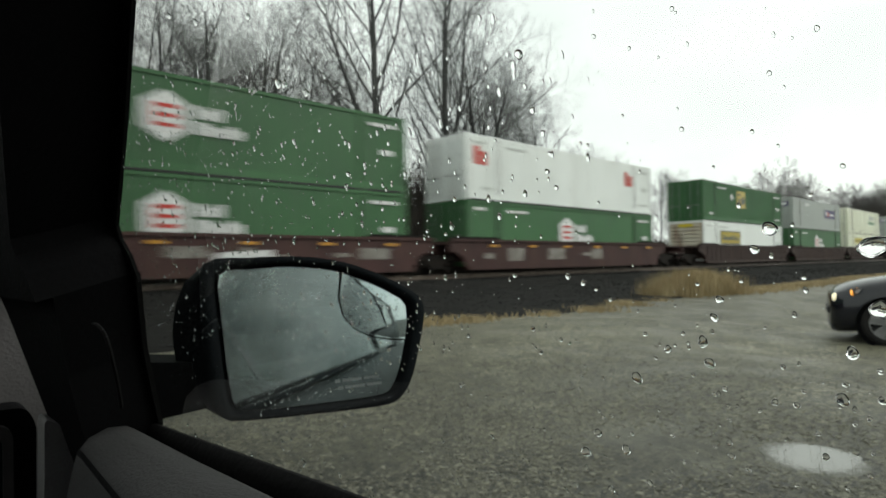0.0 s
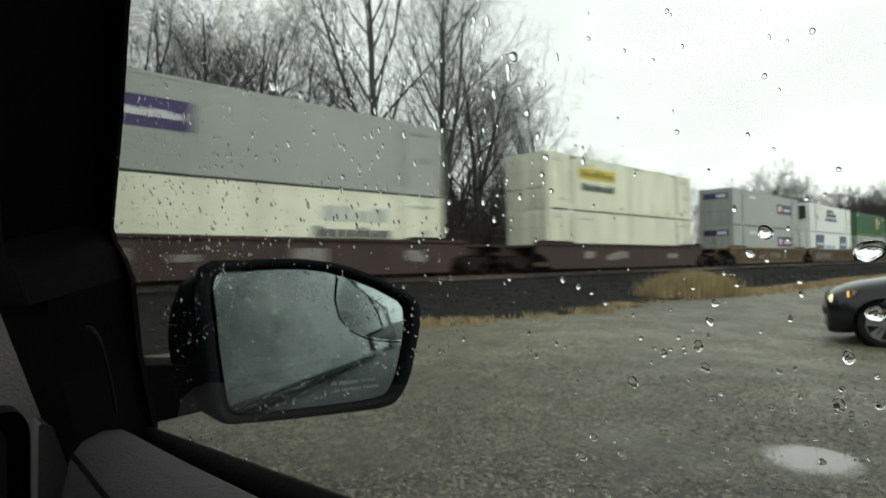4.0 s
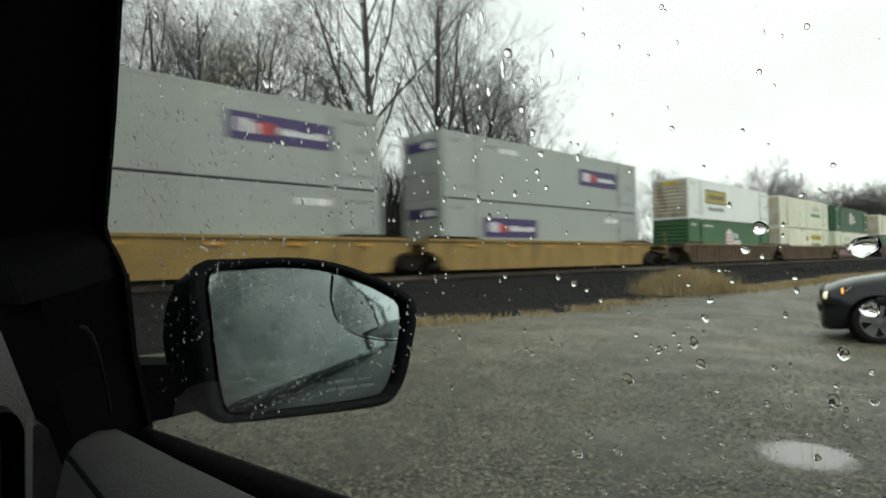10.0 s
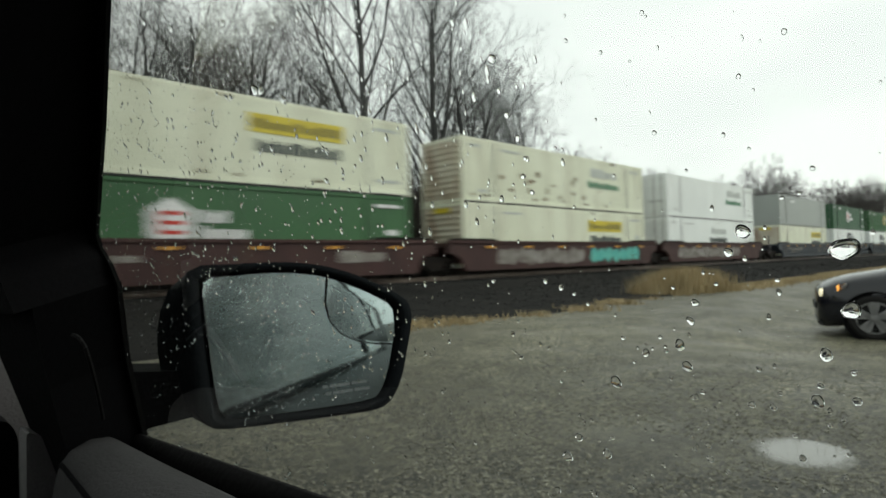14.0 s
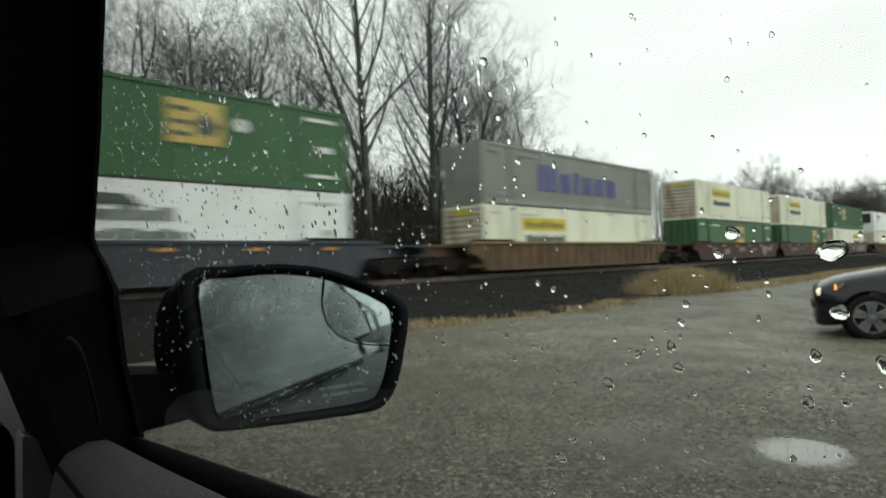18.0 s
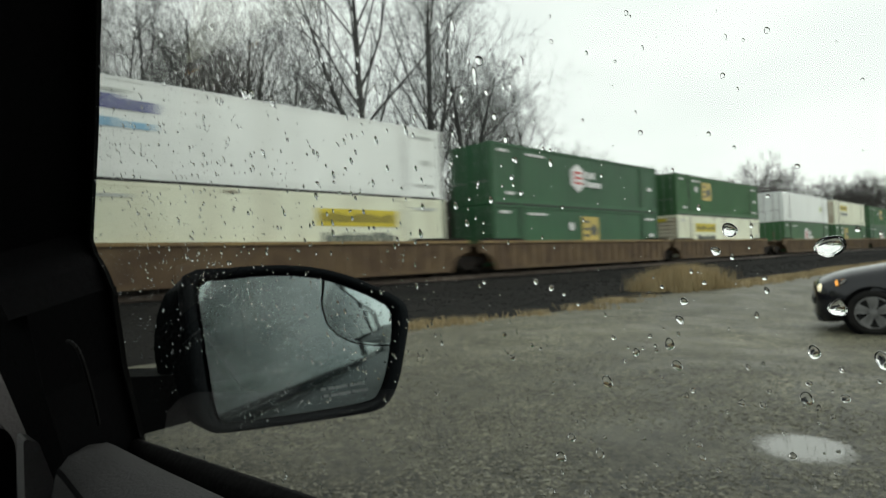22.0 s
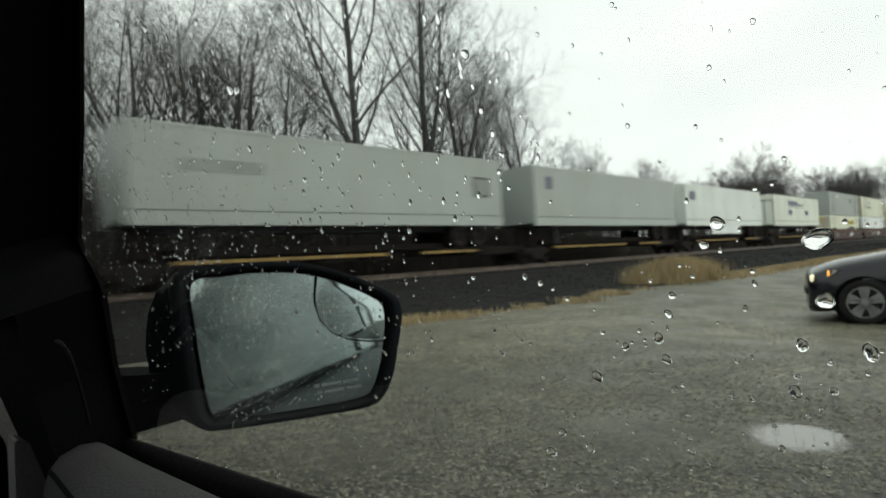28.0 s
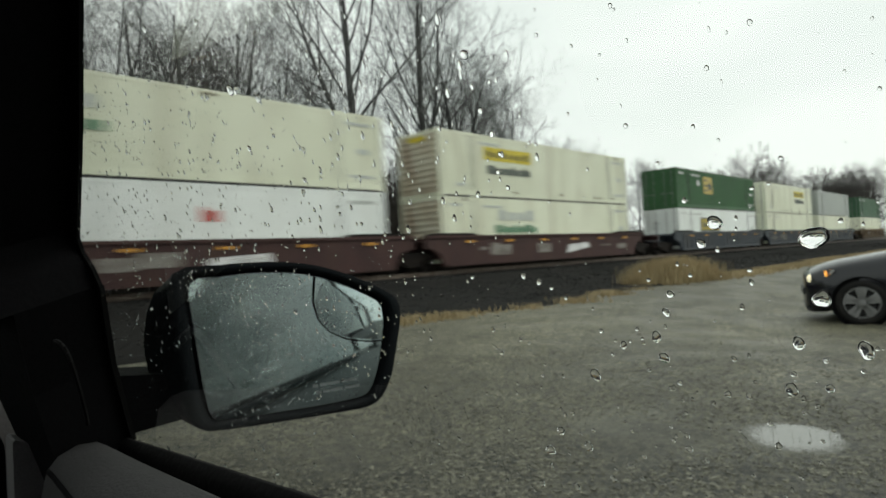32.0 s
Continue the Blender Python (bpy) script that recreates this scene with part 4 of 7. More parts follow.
def road_trailer(length, paint, label, skirt, decals):
    """A box trailer on its wheels; x = 0 is its leading end, its origin on the wagon deck level with the rails."""
    ob = new("road_trailer")
    tagged(ob, label, "trailer", "road trailers on the train")
    z0, z1 = 2.05, 4.97
    k = Mesh()
    k.prism(rounded([(-1.29, z0), (1.29, z0), (1.29, z1), (-1.29, z1)], 0.07, 3), 0, 0.0, length)
    k.to("body", paint, ob)
    k = Mesh()
    for y0, y1 in ((-1.305, -1.2), (1.2, 1.305)):
        k.box(-0.01, length + 0.01, y0, y1, z0 - 0.12, z0 + 0.30)
        k.box(-0.01, length + 0.01, y0, y1, z1 - 0.12, z1 - 0.03)
    k.to("rails", paint, ob)
    Mesh().box(0.0, length, -1.302, -1.28, z0 + 0.30, z0 + 0.34).to("rail_seam", m_sign_dark, ob)
    k = Mesh()
    x = 1.2
    while x < length - 0.2:
        k.box(x - 0.012, x + 0.012, -1.296, 1.296, z0 + 0.1, z1 - 0.12)
        x += 1.22
    k.to("seams", paint, ob)
    Mesh().box(-0.02, 0.03, -1.15, 1.15, z0 + 0.1, z1 - 0.1).to("front_wall", paint, ob)
    k = Mesh()
    for y in (-0.5, 0.5):
        k.box(1.0, length - 0.3, y - 0.06, y + 0.06, z0 - 0.34, z0 - 0.1)
    for y in (-0.85, 0.85):
        k.box(2.2, 2.36, y - 0.08, y + 0.08, 1.0, z0 - 0.1)
    k.to("under_frame", m_dark, ob)
    axles = (length - 2.9, length - 1.7) if length > 10 else (length - 1.2,)
    for ax in axles:
        for s in (-1, 1):
            w = Mesh()
            w.lathe([(0.28, s * 0.02), (0.3, s * 0.14), (0.46, s * 0.16), (0.5, s * 0.1), (0.5, -s * 0.28), (0.28, -s * 0.3)], (ax, s * 1.1, 1.46), 1, 18)
            w.to("wheel", m_bogie, ob)
            Mesh().lathe([(0.0, s * 0.08), (0.12, s * 0.1), (0.2, s * 0.04), (0.3, s * 0.12)], (ax, s * 1.1, 1.46), 1, 14).to("hub", m_bogie, ob)
    if skirt:
        Mesh().box(skirt[0], skirt[1], -1.29, -1.25, 1.28, z0 - 0.12).to("side_skirt", m_white, ob, "white side skirt")
    for kind, a, b in decals:
        f = -1.3
        if kind == "band":
            Mesh().box(a, b, f - 0.008, f + 0.02, z1 - 0.75, z1 - 0.3).to("dark_band", m_sign_dark, ob, "dark band with a yellow block")
            Mesh().box(a + 0.1, a + 1.0, f - 0.014, f, z1 - 0.72, z1 - 0.33).to("yellow_block", m_sign_yellow, ob)
        elif kind == "nose":
            Mesh().box(-0.035, 0.0, -1.1, 1.1, z1 - 0.75, z1 - 0.3).to("dark_band", m_sign_dark, ob, "dark band with a yellow block")
            Mesh().box(-0.042, 0.0, -0.5, 0.5, z1 - 0.72, z1 - 0.33).to("yellow_block", m_sign_yellow, ob)
        elif kind in ("label", "small_blue"):
            k = Mesh()
            n = max(2, int((b - a) / 0.4))
            for i in range(n):
                k.box(a + (b - a) * i / n, a + (b - a) * (i + 0.85) / n, f - 0.006, f + 0.02, 3.55 if kind == "label" else 3.8, 3.95 if kind == "label" else 4.45)
            k.to("lettering", m_sign_faded if kind == "label" else m_sign_gray_blue, ob, "faded lettering bars")
        elif kind == "plaque":
            Mesh().box(a, b, f - 0.006, f + 0.02, 3.2, 4.1).to("plaque", m_sign_dark, ob, "dark framed plaque")
            Mesh().box(a + 0.09, b - 0.09, f - 0.01, f, 3.3, 4.0).to("plaque_face", m_sign_faded, ob)
        elif kind == "blue_logo":
            k = Mesh()
            x = a + 0.05
            for i, w in enumerate((0.62, 0.2, 0.2, 0.5, 0.62, 0.5)):  # slanting blocks, then a row of small ones
                up = 4.46 - 0.04 * (i % 2)
                k.prism([(x, 3.95), (x + w, 3.95), (x + w + 0.16, up), (x + 0.16, up)], 1, f - 0.006, f + 0.02)
                x += w + 0.09
            while x < b - 0.2:
                k.box(x, x + 0.2, f - 0.006, f + 0.02, 3.97, 4.17)
                x += 0.27
            k.to("lettering", m_sign_gray_blue, ob, "grey-blue logo of plain slanting blocks")
            Mesh().box(a - 0.1, b, f - 0.006, f + 0.02, 3.78, 3.84).to("underline", m_sign_gray_blue, ob)
            for c in (a + 0.7, b + 1.15):
                for d in (-0.32, 0.32):
                    Mesh().lathe([(0, -0.006), (0.29, -0.006), (0.29, 0.02)], (c + d, f, 3.28), 1, 18).to("emblem_disc", m_sign_navy, ob, "dark blue disc")
                Mesh().box(c - 0.1, c + 0.1, f - 0.005, f + 0.02, 3.22, 3.34).to("emblem_bar", m_sign_navy, ob)
            Mesh().box(-0.012, length + 0.012, -1.309, -1.19, z1 - 0.06, z1 + 0.02).to("roof_rail", m_sign_dark, ob, "dark roof rail")
            for y in (-1.2, -0.45, 0.3):
                Mesh().box(-0.045, 0.0, y - 0.05, y + 0.05, z0 + 0.1, z1 - 0.5).to("nose_post", m_sign_faded, ob)
            Mesh().box(-0.04, 0.0, -1.15, 0.3, z1 - 0.62, z1 - 0.5).to("nose_bar", m_sign_faded, ob)
    return ob


m_sign_navy = material("navy_sign_vinyl", (0.03, 0.05, 0.13), None, 0.5, scale=2, fine=20, bump=0.02)
m_trailer_white = material("white_trailer_sheet", (0.73, 0.775, 0.73), (0.66, 0.7, 0.655), 0.45, scale=0.4, fine=7, bump=0.04, dirt=(0.4, 0.38, 0.33), dirt_amount=0.4)
m_cream_white = material("yellowed_white_trailer_sheet", (0.72, 0.755, 0.66), (0.65, 0.68, 0.58), 0.45, scale=0.4, fine=7, bump=0.04, dirt=(0.36, 0.33, 0.26), dirt_amount=0.45)
m_gray_white = material("pale_trailer_sheet", (0.68, 0.70, 0.68), (0.6, 0.62, 0.6), 0.4, scale=0.4, fine=7, bump=0.04, dirt=(0.3, 0.3, 0.27), dirt_amount=0.35)


# ---- the train, from its head end to its tail ----
PAINTS = {"green": (m_green, "posts", "green"), "dgreen": (m_dgreen, "posts", "dark green"), "white": (m_white, "smooth", "white"),
          "reefer": (m_white, "smooth", "white refrigerated"), "cream": (m_cream, "smooth", "weathered cream"), "gray": (m_gray, "smooth", "light grey"),
          "mgray": (m_brown_gray, "ribbed", "brownish grey"), "rgreen": (m_green, "ribbed", "green")}
WAGONS = {"maroon": (m_maroon, False, m_maroon, "maroon"), "brown": (m_darkbrown, True, m_darkbrown, "dark brown ribbed"), "plain": (m_darkbrown, False, m_darkbrown, "dark brown"),
          "rust": (m_rust, True, m_chord, "rusty ochre ribbed"), "yellow": (m_yellow, False, m_yellow, "faded yellow"), "navy": (m_navy, True, m_navy, "dark navy")}
FROM = RAIL + 0.34


def decorate(ob, decos, rnd, colour):
    for d in decos:
        kind, x = d[0], d[1] if len(d) > 1 else 0
        if kind == "hex":
            deco_hexagon(ob, x, x + 1.35)
        elif kind == "purple":
            deco_purple(ob, x, x + 3.8)
        elif kind == "ysign":
            deco_yellow_sign(ob, x, x + 3.6)
        elif kind == "yfaded":
            deco_yellow_sign(ob, x, x + 3.5, faded=True)
        elif kind == "mustard":
            deco_mustard(ob, x, x + 3.8, lower=x < 2.95 and colour == "white" and len(d) > 2)
        elif kind == "square":
            deco_square(ob, x, x + 1.65)
        elif kind == "dots":
            deco_dots(ob, x, x + 1.2)
        elif kind == "text":
            deco_text(ob, x, x + 3.3, m_sign_green)
        elif kind == "graytext":
            deco_text(ob, x, x + 3.4, m_sign_dark, 1.2)
        elif kind == "gsq":
            plate(ob, "badge", rect(x, x + 1.2, 1.72, 2.26), m_sign_dgreen, "dark green square badge")
            bars(ob, "small_lettering", x, x + 1.3, 1.3, 1.5, m_sign_faded, 6)
        elif kind == "company":
            deco_company(ob, x, x + 3.7, len(d) > 2)
        elif kind == "bigblue":
            deco_big_blue(ob, x, x + 7.6)
        elif kind == "bluepanels":
            deco_blue_panels(ob)
        elif kind == "red":
            for a in (0.45, x):
                bars(ob, "red_stripes", a, a + 0.9, 1.55, 2.35, m_sign_red, 2, label="red striped mark")
        elif kind == "smallred":
            bars(ob, "red_mark", x, x + 0.6, 1.7, 2.15, m_sign_red, 3)
        elif kind == "oval":
            Mesh().lathe([(0, -0.008), (0.3, -0.008), (0.3, 0.02)], (x + 0.6, FACE, 1.5), 1, 16).to("lime_badge", m_sign_lime, ob, "small lime badge")
        elif kind == "bluetext":
            bars(ob, "blue_lettering", x, x + 2.0, 1.95, 2.35, m_sign_blue, 4, label="blue lettering bars")
            bars(ob, "blue_line", x, x + 2.0, 1.45, 1.7, m_sign_lblue, 2)
        elif kind == "rusty":
            deco_rust(ob, rnd)
    if any(d[0] == "purple" for d in decos):
        deco_end_purple(ob)


def unit(x, upper, lower, wagon, gaps, up=(), low=(), marks=(("numbers", 0, 0),), ends=("doors", "doors")):
    """One well wagon with two stacked containers; x is the leading end of the boxes at the clip's start."""
    rnd = random.Random(round(x))
    paint, ribbed, chord, words = WAGONS[wagon]
    carried(well_wagon(paint, ribbed, chord, "l" in gaps, "r" in gaps, words + " well wagon carrying two stacked containers", marks), x)
    for colour, decos, end, z in ((lower, low, ends[1], FROM), (upper, up, ends[0], FROM + 2.9)):
        mat, wall, tone = PAINTS[colour]
        told = [w for k, w in (("hex", "a white hexagonal badge"), ("purple", "a purple sign panel"), ("ysign", "a yellow sign panel"), ("yfaded", "a yellow sign panel"), ("mustard", "a mustard sign panel"),
                               ("square", "a yellow square badge"), ("company", "a dark block logo"), ("bigblue", "large blue bars"), ("bluepanels", "dark blue panels"),
                               ("text", "faded lettering"), ("graytext", "grey lettering"), ("bluetext", "blue lettering"), ("red", "red striped marks")) if any(d[0] == k for d in decos)]
        label = tone + " container" + (" with " + told[0] if told else " with plain sides") + (" stacked on another" if z > FROM else " in a wagon")
        box = container(mat, wall, "cooler" if colour == "reefer" else end, label)
        decorate(box, decos, rnd, colour)
        deco_patches(box, rnd, m_sign_white if "green" in colour else m_sign_faded if "gray" in colour else m_sign_pale)
        if end == "louvre" and colour in ("white", "cream") and any(d[0] in ("ysign", "yfaded", "mustard") for d in decos):
            Mesh().box(-0.045, 0.0, -0.5, 0.5, 2.45, 2.68).to("end_sign", m_sign_yellow, box, "small yellow end sign")
        if colour == "cream":
            deco_chips(box, rnd)
        carried(box, x, z=z)


LV = ("louvre", "louvre")
unit(-1.05, "green", "green", "maroon", "", [("hex", 6.6)], [("hex", 6.6)], [("numbers", 0, 0), ("swoosh", 8.5, 10.5)])
unit(18.4, "white", "green", "maroon", "r", [("red", 13.0)], [("hex", 6.6)])
unit(42.0, "rgreen", "white", "brown", "l", [("square", 6.1)], [("mustard", 2.8)], (), ("doors", "louvre"))
unit(61.35, "gray", "green", "brown", "", [("purple", 10.1), ("dots", 3.7)], [("hex", 6.6)], ())
unit(80.7, "cream", "cream", "brown", "r", [("text", 10.0)], [("ysign", 3.0)], ())
unit(104.1, "gray", "cream", "plain", "lr", [("purple", 2.3)], [("graytext", 10.1)], [("numbers", 0, 0)], ("doors", "louvre"))
unit(127.4, "cream", "cream", "plain", "lr", [("ysign", 2.8)], [])
unit(150.95, "gray", "gray", "rust", "l", [("purple", 10.1), ("dots", 3.5)], [("purple", 10.1), ("dots", 3.5)], [("numbers", 0, 0)])
unit(170.65, "reefer", "white", "rust", "", [("company", 6.0, "word"), ("oval", 2.2)], [("bluepanels",)], [("pale", 0.8, 6.5)])
unit(189.85, "rgreen", "gray", "rust", "r", [("square", 10.2)], [("purple", 10.1), ("dots", 3.5)], ())
unit(213.35, "rgreen", "green", "rust", "lr", [("square", 10.1)], [("hex", 6.3)], [("numbers", 0, 0)])
unit(236.8, "gray", "gray", "yellow", "l", [("purple", 10.0), ("dots", 3.4)], [("purple", 10.0), ("dots", 3.4)], [("white_panels", 0, 0)])
unit(256.0, "gray", "gray", "yellow", "", [("purple", 10.2), ("dots", 3.6)], [("purple", 2.6), ("dots", 12.6)], ())
unit(275.35, "gray", "gray", "yellow", "r", [("purple", 10.1), ("dots", 3.6)], [("purple", 2.5), ("dots", 12.6)], ())
unit(298.75, "white", "green", "rust", "l", [("mustard", 2.9, "low")], [("hex", 6.5)], (), LV)
unit(318.05, "cream", "cream", "rust", "", [("text", 9.8)], [("yfaded", 9.7), ("smallred", 7.9)], (), LV)
unit(337.4, "dgreen", "cream", "rust", "r", [("hex", 6.5)], [("graytext", 3.3)], [("pink", 0.5, 8.5), ("pale", 8.5, 13)])
unit(360.9, "cream", "green", "maroon", "l", [("ysign", 9.5)], [("hex", 6.4)], [("numbers", 0, 0)], LV)
unit(380.1, "cream", "cream", "maroon", "", [("text", 9.9), ("rusty",)], [("ysign", 9.8)], [("pale", 2.0, 9.0), ("teal", 9.6, 15.0)], LV)
unit(399.5, "white", "white", "maroon", "r", [("text", 10.1)], [("graytext", 6.8)], [("pale", 1.0, 12.0)])
unit(422.6, "gray", "cream", "navy", "l", [("dots", 3.5)], [("ysign", 10.1)], [("numbers", 0, 0)], ("louvre", "louvre"))
unit(442.0, "dgreen", "white", "navy", "", [("hex", 6.5)], [("company", 6.2)], [("numbers", 0, 0)])
unit(461.45, "rgreen", "white", "navy", "r", [("square", 9.9)], [("company", 6.4)], ())
unit(484.9, "mgray", "cream", "rust", "lr", [("bigblue", 4.1)], [("ysign", 2.8)], (), ("doors", "louvre"))
unit(507.95, "cream", "green", "maroon", "l", [("ysign", 2.9)], [("square", 7.5)], [("numbers", 0, 0), ("heart", 12.6, 14.4)], ("louvre", "doors"))
unit(527.1, "cream", "dgreen", "maroon", "", [("ysign", 2.8)], [("square", 10.3)], [("numbers", 0, 0)], ("louvre", "doors"))
unit(546.35, "rgreen", "cream", "maroon", "r", [("square", 4.7)], [("ysign", 10.0)], [("numbers", 0, 0), ("pale", 10.6, 15.2)], ("doors", "louvre"))
unit(569.7, "reefer", "cream", "rust", "l", [("bluetext", 2.9)], [("ysign", 10.0)], (), LV)
unit(589.0, "dgreen", "dgreen", "rust", "", [("hex", 6.4)], [("square", 7.3)], ())
unit(608.1, "rgreen", "cream", "rust", "r", [("square", 4.3)], [("ysign", 2.9)], (), ("doors", "louvre"))
unit(631.2, "white", "green", "rust", "l", [("oval", 12.5)], [("hex", 6.6)], ())
unit(650.5, "cream", "green", "rust", "", [("yfaded", 2.8)], [("square", 4.3)], (), ("louvre", "doors"))
unit(669.9, "rgreen", "dgreen", "rust", "r", [("square", 7.2)], [("hex", 6.7)], ())
for x, length, paint, words, skirt, decals in (
        (691.4, 8.7, m_trailer_gray, "short grey road trailer with a dark and yellow band", (3.0, 6.6), [("nose", 0, 0), ("band", 0.3, 4.0)]),
        (700.5, 8.7, m_trailer_gray, "short grey road trailer with a dark and yellow band", (1.2, 5.0), [("band", 4.6, 8.6)]),
        (709.5, 8.45, m_gray_white, "short pale road trailer with a faint label", (1.2, 5.6), [("label", 4.6, 6.4)]),
        (718.4, 8.7, m_gray_white, "short pale road trailer with a dark and yellow band", (1.5, 5.9), [("band", 4.3, 8.6)]),
        (729.2, 16.15, m_trailer_gray, "long grey road trailer with a faded label", None, [("label", 1.5, 4.2), ("plaque", 14.2, 15.3)]),
        (747.95, 16.15, m_trailer_gray, "long grey road trailer with plain sides", None, [("small_blue", 1.0, 1.6)]),
        (765.9, 16.15, m_trailer_white, "long white road trailer with a white side skirt", (4.6, 10.6), [("small_blue", 0.7, 1.8)]),
        (785.9, 16.15, m_cream_white, "long yellowed white road trailer with a blue block logo", None, [("blue_logo", 4.5, 9.9)])):
    carried(road_trailer(length, paint, words, skirt, decals), x, z=RAIL)
for x, length in ((690.2, 19.0), (709.2, 19.2), (728.4, 18.9), (747.3, 18.0), (765.3, 19.4), (784.7, 19.2)):
    carried(flat_wagon(0, length, "dark spine wagon with worn yellow side rails"), x, z=RAIL)
unit(807.2, "gray", "cream", "maroon", "l", [("dots", 3.5), ("gsq", 10.85)], [("ysign", 9.2)], [("numbers", 0, 0), ("swoosh", 9.0, 11.2)], LV)
unit(825.9, "cream", "reefer", "maroon", "", [("text", 3.3)], [("smallred", 9.0)], [("numbers", 0, 0), ("swoosh", 9.0, 11.2)], LV)
unit(845.1, "cream", "cream", "maroon", "r", [("ysign", 2.9)], [("text", 3.4)], [("numbers", 0, 0), ("swoosh", 9.0, 11.2)], LV)
unit(868.6, "rgreen", "white", "navy", "l", [("square", 4.8)], [("mustard", 3.8)], ())
unit(887.9, "cream", "cream", "navy", "", [("ysign", 9.4)], [])
unit(906.8, "gray", "cream", "navy", "r", [], [])
unit(930.0, "dgreen", "cream", "rust", "l", [], [])

# ---- ground and track ----
def sheet(name, xs, ys, height, mat, kind="structure", label=""):
    verts = [(x, y, height(x, y)) for x in xs for y in ys]
    n = len(ys)
    faces = [(i * n + j, (i + 1) * n + j, (i + 1) * n + j + 1, i * n + j + 1) for i in range(len(xs) - 1) for j in range(n - 1)]
    ob = link(name, verts, faces, mat, smooth=True)
    return tagged(ob, label, kind=kind)


def lot_height(x, y):
    h = 0.025 * noise.noise(Vector((x * 0.22, y * 0.22, 0))) + 0.006 * noise.noise(Vector((x * 0.9, y * 0.9, 3)))
    h -= 0.05 * math.exp(-((x - 4.1) ** 2 + (y - 1.12) ** 2) / 0.22)
    def ease(a, b, v):
        t = min(max((v - a) / (b - a), 0), 1)
        return t * t * (3 - 2 * t)
    h -= 0.26 * ease(5, 11, x) * (1 - ease(3, 6.5, y))
    return h if -40 < x < 80 and -40 < y < 60 else 0.0


def spaced(a, b, step, far):
    near = list(np.arange(a, b + 0.01, step))
    return [-far, -far / 3, -far / 8] + [float(v) for v in near] + [far / 8, far / 3, far]


ground = sheet("ground", spaced(-12, 44, 0.25, 3000), spaced(-8, 13, 0.25, 3000), lambda x, y: lot_height(x, y) if y < 13.2 else -0.05, m_gravel, label="wet grey gravel lot with worn patches and a far sheen in its colour")


def bed_height(x, y):
    edge = 8.2 + 0.35 * math.sin(x * 0.35) + 0.2 * math.sin(x * 0.9 + 1)
    rise = min(max((y - edge - 0.4) / 6.2, 0), 1)
    h = -0.1 + 0.13 * min(max((y - edge + 0.3) / 0.7, 0), 1) + 0.18 * rise
    if y > 14.6:
        h = max(h, min(0.03 + 0.18 + (y - 14.6) * 0.28, 0.46))
    if y > 21.6:
        h = max(0.0, 0.46 - (y - 21.6) * 0.25)
    return h + 0.04 * noise.noise(Vector((x * 0.6, y * 0.6, 7)))


bed_x = [-900, -300, -100, -40] + [float(v) for v in np.arange(-20, 80, 0.8)] + [100, 130, 180, 300, 600, 1500]
tagged(sheet("ballast_bed", bed_x, [float(v) for v in np.arange(7.2, 23.3, 0.35)], bed_height, m_ballast), "dark wet cinder and ballast bed under the track")
earth = sheet("wood_floor", [-900, -200] + [float(v) for v in np.arange(-60, 150, 3)] + [400, 1500], [22.5, 24, 27, 31, 36, 44, 60, 120, 900],
              lambda x, y: -0.02 + min((y - 22.5) * 0.06, 1.0) + 0.15 * noise.noise(Vector((x * 0.2, y * 0.2, 1))), m_brush, label="leaf-strewn ground under bare trees")


def stones(name, count, area, size, mat, z_of, seed, label):
    """Loose chippings: small uneven eight-cornered lumps, all in one mesh."""
    rnd = np.random.RandomState(seed)
    base = np.array([(x, y, z) for x in (-1, 1) for y in (-1, 1) for z in (-1, 1)], float)
    v, f = np.zeros((count, 8, 3)), []
    for i in range(count):
        d = rnd.rand()
        if len(area) == 3:
            far, way = area[0] + area[1] * rnd.gamma(2.0, 1.0), area[2] * rnd.rand()
            x, y = min(far, 13.0) * math.cos(way), min(min(far, 13.0) * math.sin(way), 7.6)
            while noise.noise(Vector((x * 0.8, y * 0.8, 9))) + 0.5 * noise.noise(Vector((x * 2.6, y * 2.6, 5))) < -0.34 + 0.14 * rnd.randn():
                far, way = area[0] + area[1] * rnd.gamma(2.0, 1.0), area[2] * rnd.rand()
                x, y = min(far, 13.0) * math.cos(way), min(min(far, 13.0) * math.sin(way), 7.6)
        else:
            x = area[0] + (area[1] - area[0]) * rnd.rand()
            y = area[2] + (area[3] - area[2]) * rnd.rand()
        s = size[0] + (size[1] - size[0]) * d ** 3
        p = base * (0.5 + 0.5 * rnd.rand(8, 1)) * s * np.array([1, 0.7 + 0.4 * rnd.rand(), 0.32])
        t = rnd.rand() * 6.3
        c, q = math.cos(t), math.sin(t)
        v[i] = p @ np.array([[c, q, 0], [-q, c, 0], [0, 0, 1]]) + (x, y, z_of(x, y) + s * 0.12)
        f += [tuple(8 * i + k for k in face) for face in BOX]
    ob = link(name, v.reshape(-1, 3), f, mat)
    return tagged(ob, label, "gravel", kind="stuff")


